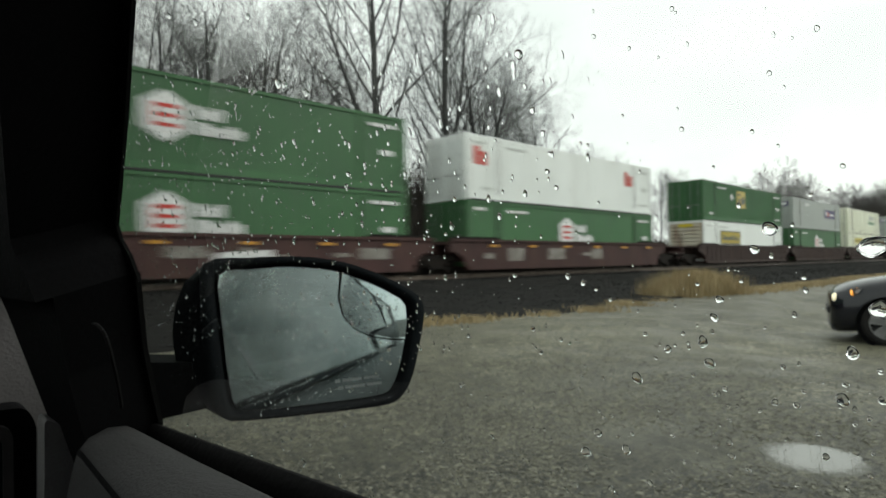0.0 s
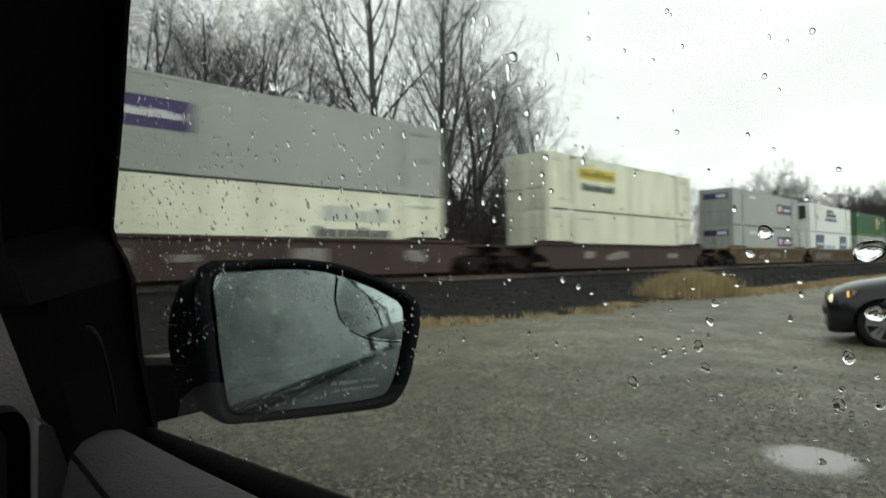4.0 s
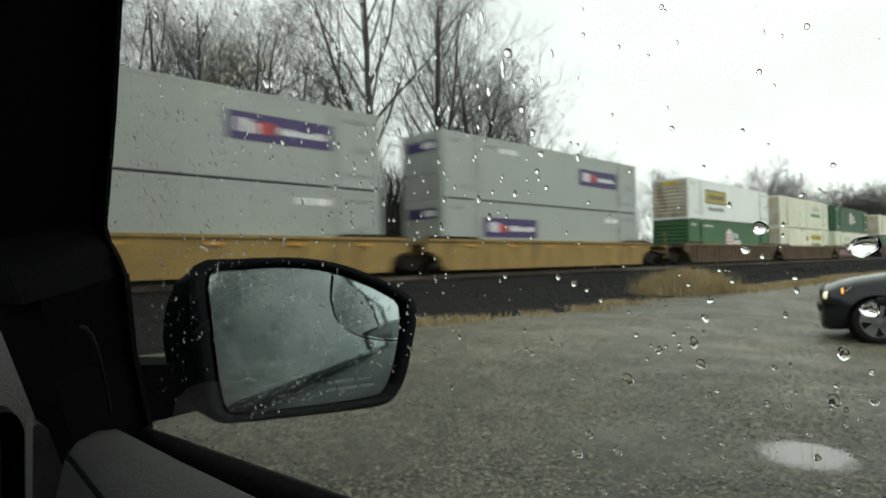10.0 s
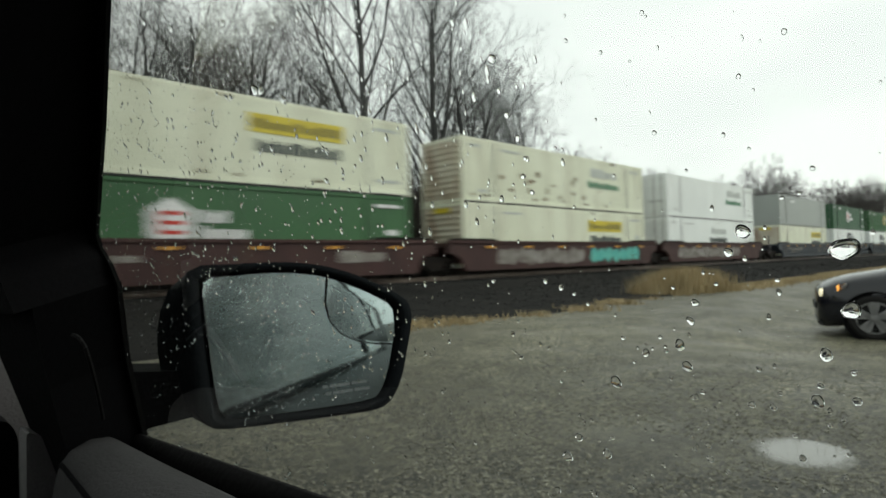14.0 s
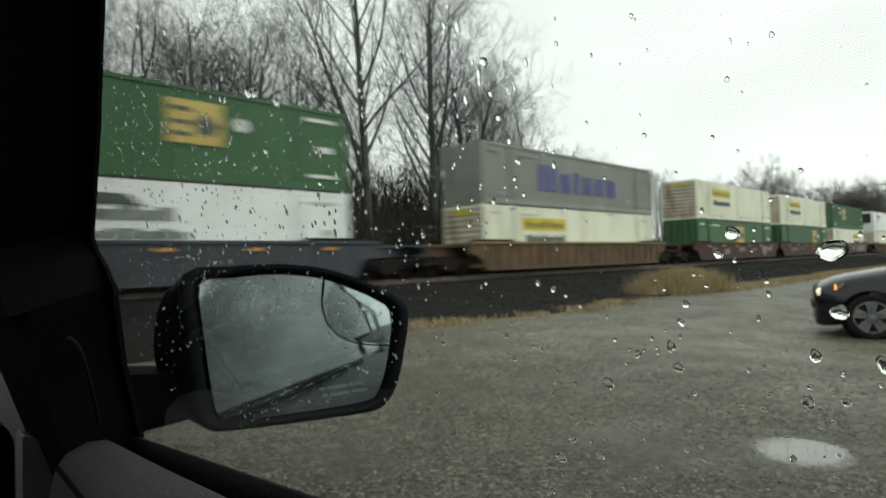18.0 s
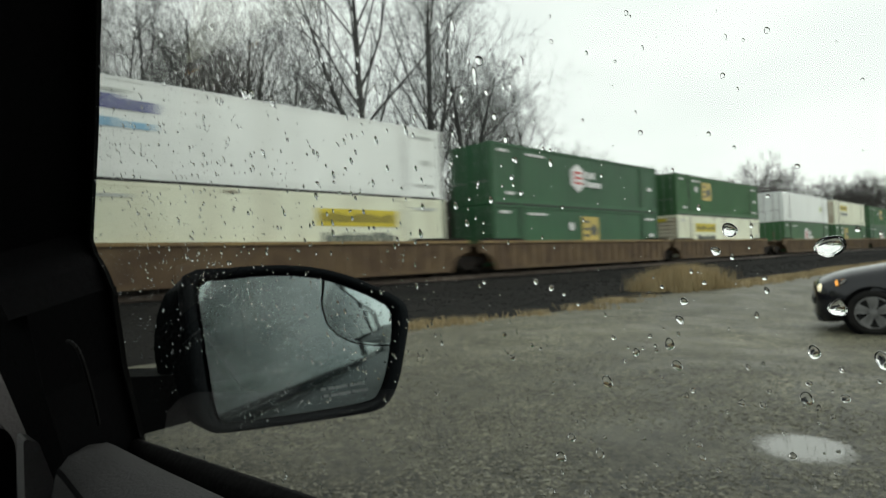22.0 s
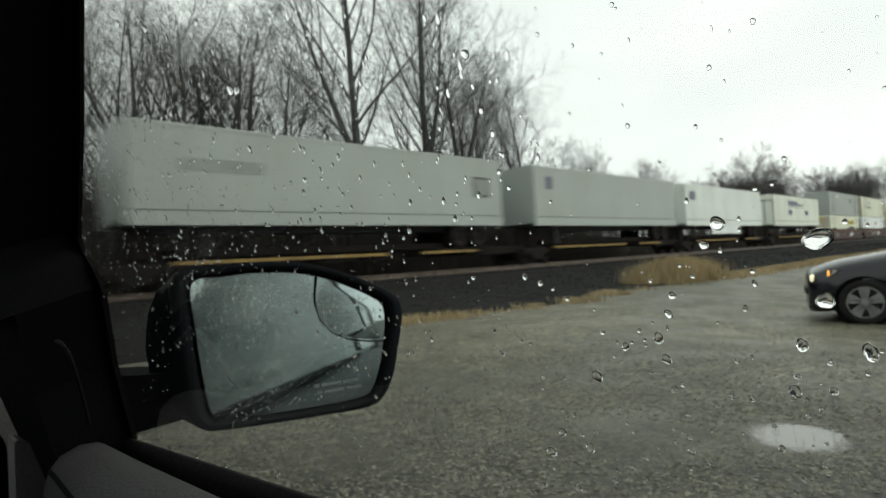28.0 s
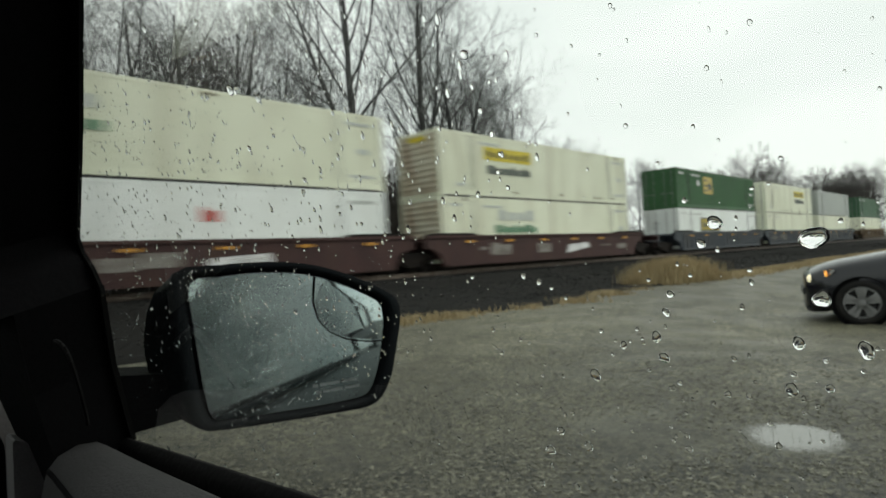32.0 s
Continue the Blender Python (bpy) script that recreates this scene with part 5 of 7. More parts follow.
m_chip = bpy.data.materials.new("mixed_chippings")
m_chip.use_nodes = True
cn, cl = m_chip.node_tree.nodes, m_chip.node_tree.links
c_geo = cn.new("ShaderNodeNewGeometry")
c_ramp = cn.new("ShaderNodeValToRGB")
c_ramp.color_ramp.elements[0].color, c_ramp.color_ramp.elements[1].color = (0.044, 0.0428, 0.0322, 1), (0.185, 0.178, 0.136, 1)
cl.new(c_geo.outputs["Random Per Island"], c_ramp.inputs["Fac"])
cl.new(c_ramp.outputs["Color"], cn["Principled BSDF"].inputs["Base Color"])
cn["Principled BSDF"].inputs["Roughness"].default_value = 0.7
stones("gravel", 50000, (1.7, 1.75, 1.5), (0.004, 0.015), m_chip, lot_height, 3, "loose wet limestone chippings on the lot")
m_clinker = material("ballast_stone", (0.022, 0.021, 0.0205), (0.015, 0.015, 0.0145), 0.85, spec=0.25, scale=2, fine=15, bump=0.2)
stones("ballast_stones", 11000, (2, 34, 8.9, 17.6), (0.02, 0.05), m_clinker, bed_height, 5, "dark ballast stones beside the track")
stones("ballast_stones", 7000, (34, 90, 8.3, 17.6), (0.03, 0.08), m_clinker, bed_height, 6, "dark ballast stones further along the track")

for y in (MID - 0.7175, MID + 0.7175):
    k = Mesh()
    k.prism([(y - 0.075, RAIL - 0.18), (y + 0.075, RAIL - 0.18), (y + 0.075, RAIL - 0.165), (y + 0.015, RAIL - 0.14), (y + 0.012, RAIL - 0.045), (y + 0.036, RAIL - 0.035),
             (y + 0.036, RAIL), (y - 0.036, RAIL), (y - 0.036, RAIL - 0.035), (y - 0.012, RAIL - 0.045), (y - 0.015, RAIL - 0.14), (y - 0.075, RAIL - 0.165)], 0, -300, 1200)
    tagged(k.to("rail", m_railsteel), "worn steel rail", "rail", "rails", "structure")
sleepers = new("sleepers")
tagged(sleepers, "creosoted wooden sleepers in the ballast", kind="structure")
sl_mesh = Mesh().box(-0.11, 0.11, -1.3, 1.3, -0.18, 0.0).mesh("sleeper", m_sleeper)
for i in range(150):
    o = share("sleeper", sl_mesh, sleepers)
    o.location = (-14 + i * 0.53, MID, RAIL - 0.17)

# puddle: a low sheet of still water in a dip of the lot
m_puddle = bpy.data.materials.new("puddle_water")
m_puddle.use_nodes = True
pn, pl = m_puddle.node_tree.nodes, m_puddle.node_tree.links
_b = pn["Principled BSDF"]
_b.inputs["IOR"].default_value = 1.55
p_co, p_off, p_len = pn.new("ShaderNodeTexCoord"), pn.new("ShaderNodeVectorMath"), pn.new("ShaderNodeVectorMath")
p_off.operation, p_len.operation = "MULTIPLY_ADD", "LENGTH"
p_off.inputs[1].default_value, p_off.inputs[2].default_value = (2, 2, 0), (-1, -1, 0)
pl.new(p_co.outputs["Generated"], p_off.inputs[0])
pl.new(p_off.outputs["Vector"], p_len.inputs[0])
p_n = pn.new("ShaderNodeTexNoise")
p_n.inputs["Scale"].default_value, p_n.inputs["Detail"].default_value = 26, 6
pl.new(p_co.outputs["Object"], p_n.inputs["Vector"])
p_sum = pn.new("ShaderNodeMath")
p_sum.operation, p_sum.inputs[1].default_value = "MULTIPLY_ADD", 0.9
pl.new(p_n.outputs["Fac"], p_sum.inputs[0])
pl.new(p_len.outputs["Value"], p_sum.inputs[2])
p_mask = pn.new("ShaderNodeMapRange")  # 0 in the open water, 1 where the gravel stands out of it
p_mask.inputs["From Min"].default_value, p_mask.inputs["From Max"].default_value = 0.98, 1.3
pl.new(p_sum.outputs["Value"], p_mask.inputs["Value"])
p_col = pn.new("ShaderNodeMixRGB")
p_col.inputs[1].default_value, p_col.inputs[2].default_value = (0.16, 0.16, 0.145, 1), (0.06, 0.058, 0.044, 1)
p_rough = pn.new("ShaderNodeMapRange")
p_rough.inputs["To Min"].default_value, p_rough.inputs["To Max"].default_value = 0.08, 0.55
pl.new(p_mask.outputs["Result"], p_col.inputs[0])
pl.new(p_mask.outputs["Result"], p_rough.inputs["Value"])
pl.new(p_col.outputs["Color"], _b.inputs["Base Color"])
pl.new(p_rough.outputs["Result"], _b.inputs["Roughness"])


PUDDLE_Z = lot_height(4.1, 1.12) + 0.02


def puddle(x, y, a, b, turn, z, label, seed, mat):
    rnd = random.Random(seed)
    ring = []
    for i in range(72):
        t = 2 * math.pi * i / 72
        r = 1 + 0.3 * noise.noise(Vector((math.cos(t) * 1.5, math.sin(t) * 1.5, seed))) + 0.07 * noise.noise(Vector((math.cos(t) * 5, math.sin(t) * 5, seed)))
        px, py = a * r * math.cos(t), b * r * math.sin(t)
        ring.append((x + px * math.cos(turn) - py * math.sin(turn), y + px * math.sin(turn) + py * math.cos(turn)))
    ob = Mesh().prism(ring, 2, z - 0.02, z).to("puddle", mat)
    return tagged(ob, label, "puddle")


puddle(4.12, 1.12, 0.38, 0.31, 0.27, PUDDLE_Z, "small rain puddle in the gravel", 4, m_puddle)


k = Mesh()
k.prism(rounded([(-0.05, -0.03), (0.04, -0.04), (0.06, 0.01), (0.0, 0.045)], 0.02, 3), 2, -0.01, 0.022)
pale_stone = k.to("stone", m_stone)
pale_stone.location = (8.32, 4.29, lot_height(8.32, 4.29))
tagged(pale_stone, "single pale flat stone on the gravel", "stone")


# ---- dry grass ----
def blades(name, count, place, high, width, mat, seed, lean=0.35):
    rnd = random.Random(seed)
    v, f = [], []
    for _ in range(count):
        x, y, z = place(rnd)
        h = rnd.uniform(*high)
        a, b = rnd.uniform(0, 6.28), rnd.uniform(0, 6.28)
        w = width * rnd.uniform(0.6, 1.3)
        lx, ly = math.cos(b) * h * rnd.uniform(0, lean), math.sin(b) * h * rnd.uniform(0, lean)
        k = len(v)
        dx, dy = math.cos(a) * w, math.sin(a) * w
        v += [(x - dx, y - dy, z), (x + dx, y + dy, z), (x + lx * 0.35 + dx * 0.7, y + ly * 0.35 + dy * 0.7, z + h * 0.6), (x + lx * 0.35 - dx * 0.7, y + ly * 0.35 - dy * 0.7, z + h * 0.6), (x + lx, y + ly, z + h)]
        f += [(k, k + 1, k + 2, k + 3), (k + 3, k + 2, k + 4)]
    return link(name, v, f, mat)


def tuft_place(rnd):
    u = max(-1, min(1, rnd.gauss(0, 0.45)))
    x = 19.0 + u * 1.7 + rnd.gauss(0, 0.12)
    y = 8.45 - u * 0.55 + rnd.gauss(0, 0.35)
    return x, y, -0.3 * abs(u) - 0.05


def verge_place(rnd):
    """Patches along the lot's edge: thick near the parked car, thin further on."""
    while True:
        x = rnd.uniform(3, 40)
        patch = noise.noise(Vector((x * 0.9, 2.2, 0))) + 0.5 * noise.noise(Vector((x * 2.7, 4.2, 0)))
        if patch + rnd.gauss(0, 0.2) > (-0.15 if x < 10.5 else 0.35 if x < 17.5 else 0.0):
            break
    edge = 8.1 + 0.35 * math.sin(x * 0.35) + 0.2 * math.sin(x * 0.9 + 1)
    return x, edge + rnd.gauss(0, 0.2) * (1.0 + patch) - (0.5 if x > 22 else 0) * rnd.random(), 0.0


tagged(blades("dry_grass", 9000, tuft_place, (0.3, 1.02), 0.012, m_drygrass, 11), "clump of tall straw-coloured dead grass", "grass", kind="stuff")
tagged(blades("grass_verge", 9000, verge_place, (0.03, 0.17), 0.01, m_drygrass, 12, 1.4), "low strip of dead grass along the lot's edge", "grass", kind="stuff")
tagged(blades("grass_verge", 6000, lambda r: (r.uniform(20, 60), 7.4 + r.gauss(0, 0.35), 0.0), (0.04, 0.2), 0.015, m_drygrass, 13, 1.2), "dead grass along the far edge of the lot", "grass", kind="stuff")


# ---- bare trees ----
class Wood(Mesh):
    def limb(self, pts, radii, sides):
        k = len(self.v)
        for i, p in enumerate(pts):
            d = (pts[min(i + 1, len(pts) - 1)] - pts[max(i - 1, 0)]).normalized()
            u = d.cross(Vector((0.31, 0.95, 0.05))).normalized()
            w = d.cross(u)
            for s in range(sides):
                t = 2 * math.pi * s / sides
                self.v.append(tuple(p + radii[i] * (math.cos(t) * u + math.sin(t) * w)))
        for i in range(len(pts) - 1):
            for s in range(sides):
                a, b = k + i * sides + s, k + i * sides + (s + 1) % sides
                self.f.append((a, b, b + sides, a + sides))


def grow(rnd, start, heading, length, radius, level, store, crown):
    """A limb of one level and all that it carries. crown: number of limbs on a leader, where they begin, least and widest angle, length to the leader's, least twig radius."""
    steps = (10, 6, 4, 3, 2)[level]
    bend, lift = (0.035, 0.06, 0.1, 0.18, 0.25)[level], (0.02, 0.06, 0.05, 0.03, 0.0)[level]
    pts, radii, d, p = [start.copy()], [radius], heading.copy(), start.copy()
    for i in range(steps):
        d = (d + Vector((rnd.gauss(0, bend), rnd.gauss(0, bend), rnd.gauss(lift, bend * 0.7)))).normalized()
        p = p + d * length / steps
        pts.append(p.copy())
        radii.append(max(radius * (1 - (0.88 if level == 0 else 0.78) * (i + 1) / steps), crown[5] * 0.7))
    store[level].limb(pts, radii, (9, 6, 4, 3, 3)[level])
    if level == 4:
        return
    count, low = (crown[0], 6, 6, 5)[level], (crown[1], 0.2, 0.12, 0.1)[level]
    for i in range(count):
        s = (i + rnd.random() * 0.8) / count
        t = low + (1 - low) * s
        a = min(int(t * steps), steps - 1)
        at = pts[a].lerp(pts[a + 1], t * steps - a)
        along_ = (pts[a + 1] - pts[a]).normalized()
        turn = i * 2.4 + rnd.uniform(-0.6, 0.6)
        side = along_.cross(Vector((math.cos(turn), math.sin(turn), 0.2))).normalized()
        open_ = radians(rnd.uniform(crown[2], crown[3]) if level == 0 else rnd.uniform(24, 55))
        way = (along_ * math.cos(open_) + side * math.sin(open_)).normalized()
        size = crown[4] * (0.45 + 0.62 * math.sin(math.pi * min(s * 0.8 + 0.15, 1))) * rnd.uniform(0.75, 1.15) if level == 0 else (0.66 - 0.3 * s) * rnd.uniform(0.7, 1.12)
        grow(rnd, at, way, length * size, max(radii[a] * rnd.uniform(0.34, 0.48), crown[5]), level + 1, store, crown)


def tree_kind(seed, high, radius, crown, twig_mat=None, bark=None, leaders=(), heading=(0, 0)):
    """leaders: (height on the trunk as a share, lean in x and y, length to the trunk's) of the large forks."""
    rnd = random.Random(seed)
    store = [Wood() for _ in range(5)]
    first = Vector((heading[0], heading[1], 1)).normalized()
    grow(rnd, Vector((0, 0, -0.2)), first, high, radius, 0, store, crown)
    for share_, lx, ly, ratio in leaders:
        grow(rnd, Vector((0, 0, -0.2)) + first * high * share_, Vector((lx, ly, 1)).normalized(), high * ratio, radius * 0.62, 0, store, (max(crown[0] - 4, 5), 0.3, *crown[2:]))
    ob = new("bare_tree")
    store[0].to("trunk", bark or m_bark, ob, smooth=True)
    for s, nm in ((store[1], "limbs"), (store[2], "branches")):
        s.to(nm, bark or m_bark, ob, smooth=True)
    tw = Wood()
    tw.v, tw.f = list(store[3].v), list(store[3].f)
    k = len(tw.v)
    tw.v += store[4].v
    tw.f += [tuple(i + k for i in f) for f in store[4].f]
    tw.to("twigs", twig_mat or m_twig, ob)
    return ob


TWIG = 0.0047
kinds = [tree_kind(21, 20.0, 0.37, (18, 0.26, 22, 46, 0.42, TWIG), leaders=((0.30, -0.26, 0.2, 0.55),)),
         tree_kind(22, 18.0, 0.36, (20, 0.26, 22, 46, 0.40, TWIG), heading=(0.05, 0.0), leaders=((0.2, 0.24, 0.06, 0.72),)),
         tree_kind(23, 16.5, 0.32, (15, 0.28, 34, 62, 0.40, TWIG), leaders=((0.30, -0.36, 0.1, 0.62), (0.38, 0.34, 0.2, 0.52))),
         tree_kind(24, 14.0, 0.14, (18, 0.2, 32, 58, 0.26, TWIG)),
         tree_kind(25, 15.5, 0.27, (18, 0.22, 28, 54, 0.38, TWIG), heading=(0.06, 0.03), leaders=((0.28, -0.3, 0.1, 0.68),))]
used = set()


def tree(kind, x, y, turn, size=1.0, label="tall bare winter tree with dark wet bark"):
    z = min((y - 22.5) * 0.06, 1.0) - 0.1 if y < 62 else 0.7
    ob = kinds[kind]
    m = pose(x, y, z, 0, 0, turn)
    if kind in used:
        ob = copy_thing(ob, m)
    ob.matrix_basis = m
    ob.scale = (size, size, size)
    used.add(kind)
    return tagged(ob, label, "tree", "bare trees behind the track")


SLIM = "slim bare tree with fine twigs"
tree(0, 19.6, 26.0, 0, 0.98)
tree(1, 24.2, 26.0, 0)
tree(2, 13.2, 26.8, 80, 0.8)
tree(3, 11.8, 26.5, 20, 0.9, SLIM)
tree(4, 8.5, 26.4, 20, 0.84)
tree(2, 28.4, 26.6, 240, 0.9)
tree(4, 34.6, 26.2, 60, 0.82, SLIM)
tree(3, 32.4, 27.5, 200, 0.95, SLIM)
tree(3, 30.4, 26.2, 90, 1.1, SLIM)
tree(4, 30.0, 30.5, 140, 0.85)
tree(4, 22.0, 31.5, 300, 0.7)
tree(3, 16.8, 33.5, 130, 0.9, SLIM)
tree(3, 11.0, 34.5, 30, 0.95, SLIM)
tree(3, 17.3, 25.4, 250, 0.75, SLIM)
tree(3, 16.0, 28.0, 50, 0.8, SLIM)
tree(3, 7.0, 25.8, 310, 0.85, SLIM)
tree(3, 9.8, 29.0, 15, 0.85, SLIM)
tree(3, 13.6, 31.0, 75, 0.85, SLIM)
tree(2, 6.4, 31.5, 200, 0.7)
tree(4, 4.8, 28.5, 120, 0.8)
tree(4, 15.0, 27.2, 220, 0.78)
tree(2, 10.4, 27.4, 320, 0.76)
tree(4, 12.6, 29.6, 100, 0.8)
tree(3, 14.4, 26.2, 170, 0.8, SLIM)


# undergrowth and the wood behind: thin upright stems
def stems(name, count, place, high, mat, seed, label, r=0.016):
    rnd = random.Random(seed)
    w = Wood()
    for _ in range(count):
        x, y = place(rnd)
        h = rnd.uniform(*high)
        z = min((y - 22.5) * 0.06, 1.0) - 0.2
        a = Vector((x, y, z))
        lean = Vector((rnd.gauss(0, 0.16), rnd.gauss(0, 0.16), 1))
        b, c = a + lean * h * 0.5, a + Vector((lean.x + rnd.gauss(0, 0.12), lean.y, 1)) * h
        rr = r * rnd.uniform(0.6, 1.6)
        w.limb([a, b, c], [rr, rr * 0.7, rr * 0.3], 3)
        for _ in range(4):
            t = rnd.uniform(0.3, 0.95)
            s = a.lerp(c, t)
            e = s + Vector((rnd.gauss(0, 0.5), rnd.gauss(0, 0.5), rnd.uniform(0.3, 0.9))) * h * 0.22
            w.limb([s, e], [rr * 0.5, rr * 0.15], 3)
    return tagged(w.to(name, mat), label, "undergrowth", kind="stuff")


stems("undergrowth", 8000, lambda r: (r.uniform(-2, 42), r.uniform(22.8, 32)), (1.2, 5.0), m_brush, 31, "brown leafless undergrowth behind the track", 0.02)
stems("undergrowth", 3600, lambda r: (r.uniform(36, 170), r.uniform(24, 34)), (0.8, 3.6), m_brush, 33, "low dark brush along the far track", 0.05)
stems("woodland", 4200, lambda r: (r.uniform(-5, 44), r.uniform(29, 46)), (4.0, 8.6), m_brush, 32, "dense leafless wood behind the track", 0.035)

# distant trees to the east
far_kinds = [tree_kind(41, 14.5, 0.35, (16, 0.18, 35, 70, 0.48, 0.013), m_far_twig, m_far_twig), tree_kind(42, 13.5, 0.28, (16, 0.18, 35, 68, 0.48, 0.013), m_far_twig, m_far_twig),
             tree_kind(43, 15.0, 0.2, (15, 0.25, 26, 52, 0.3, 0.008), m_twig, m_twig)]


def far_tree(kind, x, y, turn, size, label):
    ob = far_kinds[kind]
    m = pose(x, y, 0, 0, 0, turn)
    if ob in used:
        ob = copy_thing(ob, m)
    ob.matrix_basis = m
    ob.scale = (size, size, size)
    used.add(far_kinds[kind])
    return tagged(ob, label, "tree", "distant trees")


rnd_far = random.Random(5)
for i in range(11):
    far_tree(2, 48 + i * 5.2 + rnd_far.uniform(-1.5, 1.5), 46 + rnd_far.uniform(-2, 4), i * 101, rnd_far.uniform(0.9, 1.06), "distant slender bare tree")
for i in range(13):
    far_tree(i % 2, 74 + i * 6.5, 47 + rnd_far.uniform(-5, 6), i * 67, rnd_far.uniform(0.7, 0.9), "distant hazy bare tree")
for i in range(12):
    far_tree(i % 2, 108 + i * 2.8, 35.5 + rnd_far.uniform(-2, 4) + (i % 3), i * 41, rnd_far.uniform(0.8, 0.98), "distant full-crowned bare tree")
for i in range(15):
    far_tree(i % 2, 150 + i * 3.0, 31.0 + rnd_far.uniform(-3, 4), i * 53, rnd_far.uniform(0.88, 1.04), "distant full-crowned bare tree")
# ---- the dark hatchback parked across the lot ----
def loft(sections, closed_ends=True):
    """Rings of equal count joined into a skin."""
    v, f, n = [], [], len(sections[0])
    for s in sections:
        v += s
    for i in range(len(sections) - 1):
        for j in range(n):
            a, b = i * n + j, i * n + (j + 1) % n
            f.append((a, b, b + n, a + n))
    if closed_ends:
        f += [tuple(range(n - 1, -1, -1)), tuple(range((len(sections) - 1) * n, len(sections) * n))]
    return v, f


def hatchback(x, y, heading):
    """x forward, y to its left, z up; origin between the front wheels on the ground."""
    ob = new("car")
    tagged(ob, "dark blue-black hatchback parked on the gravel with lit headlamp", "car")
    # (station x, half width, sill z, belt z, top z)
    stations = [(0.91, 0.42, 0.30, 0.58, 0.62), (0.89, 0.60, 0.20, 0.63, 0.68), (0.80, 0.75, 0.18, 0.68, 0.75), (0.62, 0.83, 0.19, 0.73, 0.81), (0.38, 0.87, 0.22, 0.77, 0.86), (0.0, 0.885, 0.24, 0.80, 0.91),
                (-0.45, 0.89, 0.24, 0.86, 0.97), (-0.75, 0.89, 0.24, 0.90, 1.02), (-1.3, 0.89, 0.24, 0.92, 1.04), (-2.2, 0.89, 0.24, 0.94, 1.05), (-3.0, 0.88, 0.26, 0.97, 1.06), (-3.45, 0.80, 0.32, 0.95, 1.03), (-3.55, 0.70, 0.36, 0.90, 0.98)]
    rings = []
    for sx, w, z0, zb, zt in stations:
        half = [(0.0, z0), (w * 0.75, z0), (w * 0.96, z0 + 0.07), (w, z0 + 0.25 * (zb - z0) + 0.05), (w * 0.985, zb - 0.12), (w * 0.95, zb), (w * 0.80, zt - 0.03), (w * 0.45, zt + 0.01), (0.0, zt + 0.025)]
        ring = [(sx, p, q) for p, q in half] + [(sx, -p, q) for p, q in half[-2:0:-1]]
        rings.append(ring)
    v, f = loft(rings)
    body = link("body", v, f, m_carpaint, ob, smooth=True)
    cab = []
    for sx, w, zb, zt in [(-0.62, 0.66, 0.96, 1.0), (-0.95, 0.74, 0.98, 1.2), (-1.35, 0.76, 1.0, 1.42), (-2.0, 0.77, 1.0, 1.5), (-2.8, 0.75, 1.0, 1.45), (-3.35, 0.70, 1.0, 1.15)]:
        half = [(0.0, zb), (w, zb), (w * 0.93, zb + 0.6 * (zt - zb)), (w * 0.78, zt - 0.02), (0.0, zt + 0.02)]
        cab.append([(sx, p, q) for p, q in half] + [(sx, -p, q) for p, q in half[-2:0:-1]])
    v, f = loft(cab)
    link("cabin_glass", v, f, m_car_glass, ob, "dark cabin glass")
    Mesh().prism(rounded([(-1.35, 1.40), (-2.0, 1.49), (-2.9, 1.44), (-3.3, 1.2), (-3.2, 1.35), (-2.8, 1.50), (-2.0, 1.545), (-1.35, 1.46)], 0.03), 1, -0.62, 0.62).to("roof", m_carpaint, ob)
    for sy in (1, -1):
        for wx in (0.14, -2.5):
            arch = Mesh()
            arch.lathe([(0.30, -0.02), (0.40, -0.02), (0.425, 0.006), (0.43, -0.02), (0.43, -0.3)], (wx, 0.0, 0.36), 1, 28)
            a = arch.mesh("wheel_arch", m_black)
            o = share("wheel_arch", a, ob, "black wheel arch lip")
            o.matrix_basis = Matrix.Translation((0, sy * 0.888, 0)) @ Matrix.Diagonal((1, sy, 1, 1))
            wheel = Mesh().lathe([(0.0, -0.19), (0.30, -0.19), (0.325, -0.15), (0.33, -0.05), (0.325, 0.0), (0.29, 0.018), (0.235, 0.012), (0.232, -0.02)], (0, 0, 0), 1, 30).to("wheel", m_tyre, ob, smooth=True)
            wheel.matrix_basis = Matrix.Translation((wx, sy * 0.90, 0.36)) @ Matrix.Diagonal((1.1, sy, 1.1, 1))
            rim = Mesh()
            rim.lathe([(0.238, 0.014), (0.225, 0.016), (0.215, -0.005), (0.215, -0.12)], (0, 0, 0), 1, 30)
            rim.lathe([(0.0, 0.012), (0.05, 0.01), (0.062, -0.01), (0.062, -0.06)], (0, 0, 0), 1, 16)
            for s in range(5):
                t = 2 * math.pi * s / 5 + 0.3
                for spread in (-0.19, 0.19):
                    c0, c1 = (0.045 * math.cos(t), 0.045 * math.sin(t)), (0.222 * math.cos(t + spread), 0.222 * math.sin(t + spread))
                    nx, nz = -math.sin(t) * 0.037, math.cos(t) * 0.037
                    k0 = len(rim.v)
                    for yy in (0.004, -0.03):
                        rim.v += [(c0[0] - nx, yy, c0[1] - nz), (c0[0] + nx, yy, c0[1] + nz), (c1[0] + nx, yy + 0.004, c1[1] + nz), (c1[0] - nx, yy + 0.004, c1[1] - nz)]
                    rim.f += [(k0, k0 + 1, k0 + 2, k0 + 3), (k0 + 4, k0 + 7, k0 + 6, k0 + 5), (k0, k0 + 3, k0 + 7, k0 + 4), (k0 + 1, k0 + 5, k0 + 6, k0 + 2)]
            rim.to("rim", m_alloy, wheel, "silver five-spoke alloy rim")
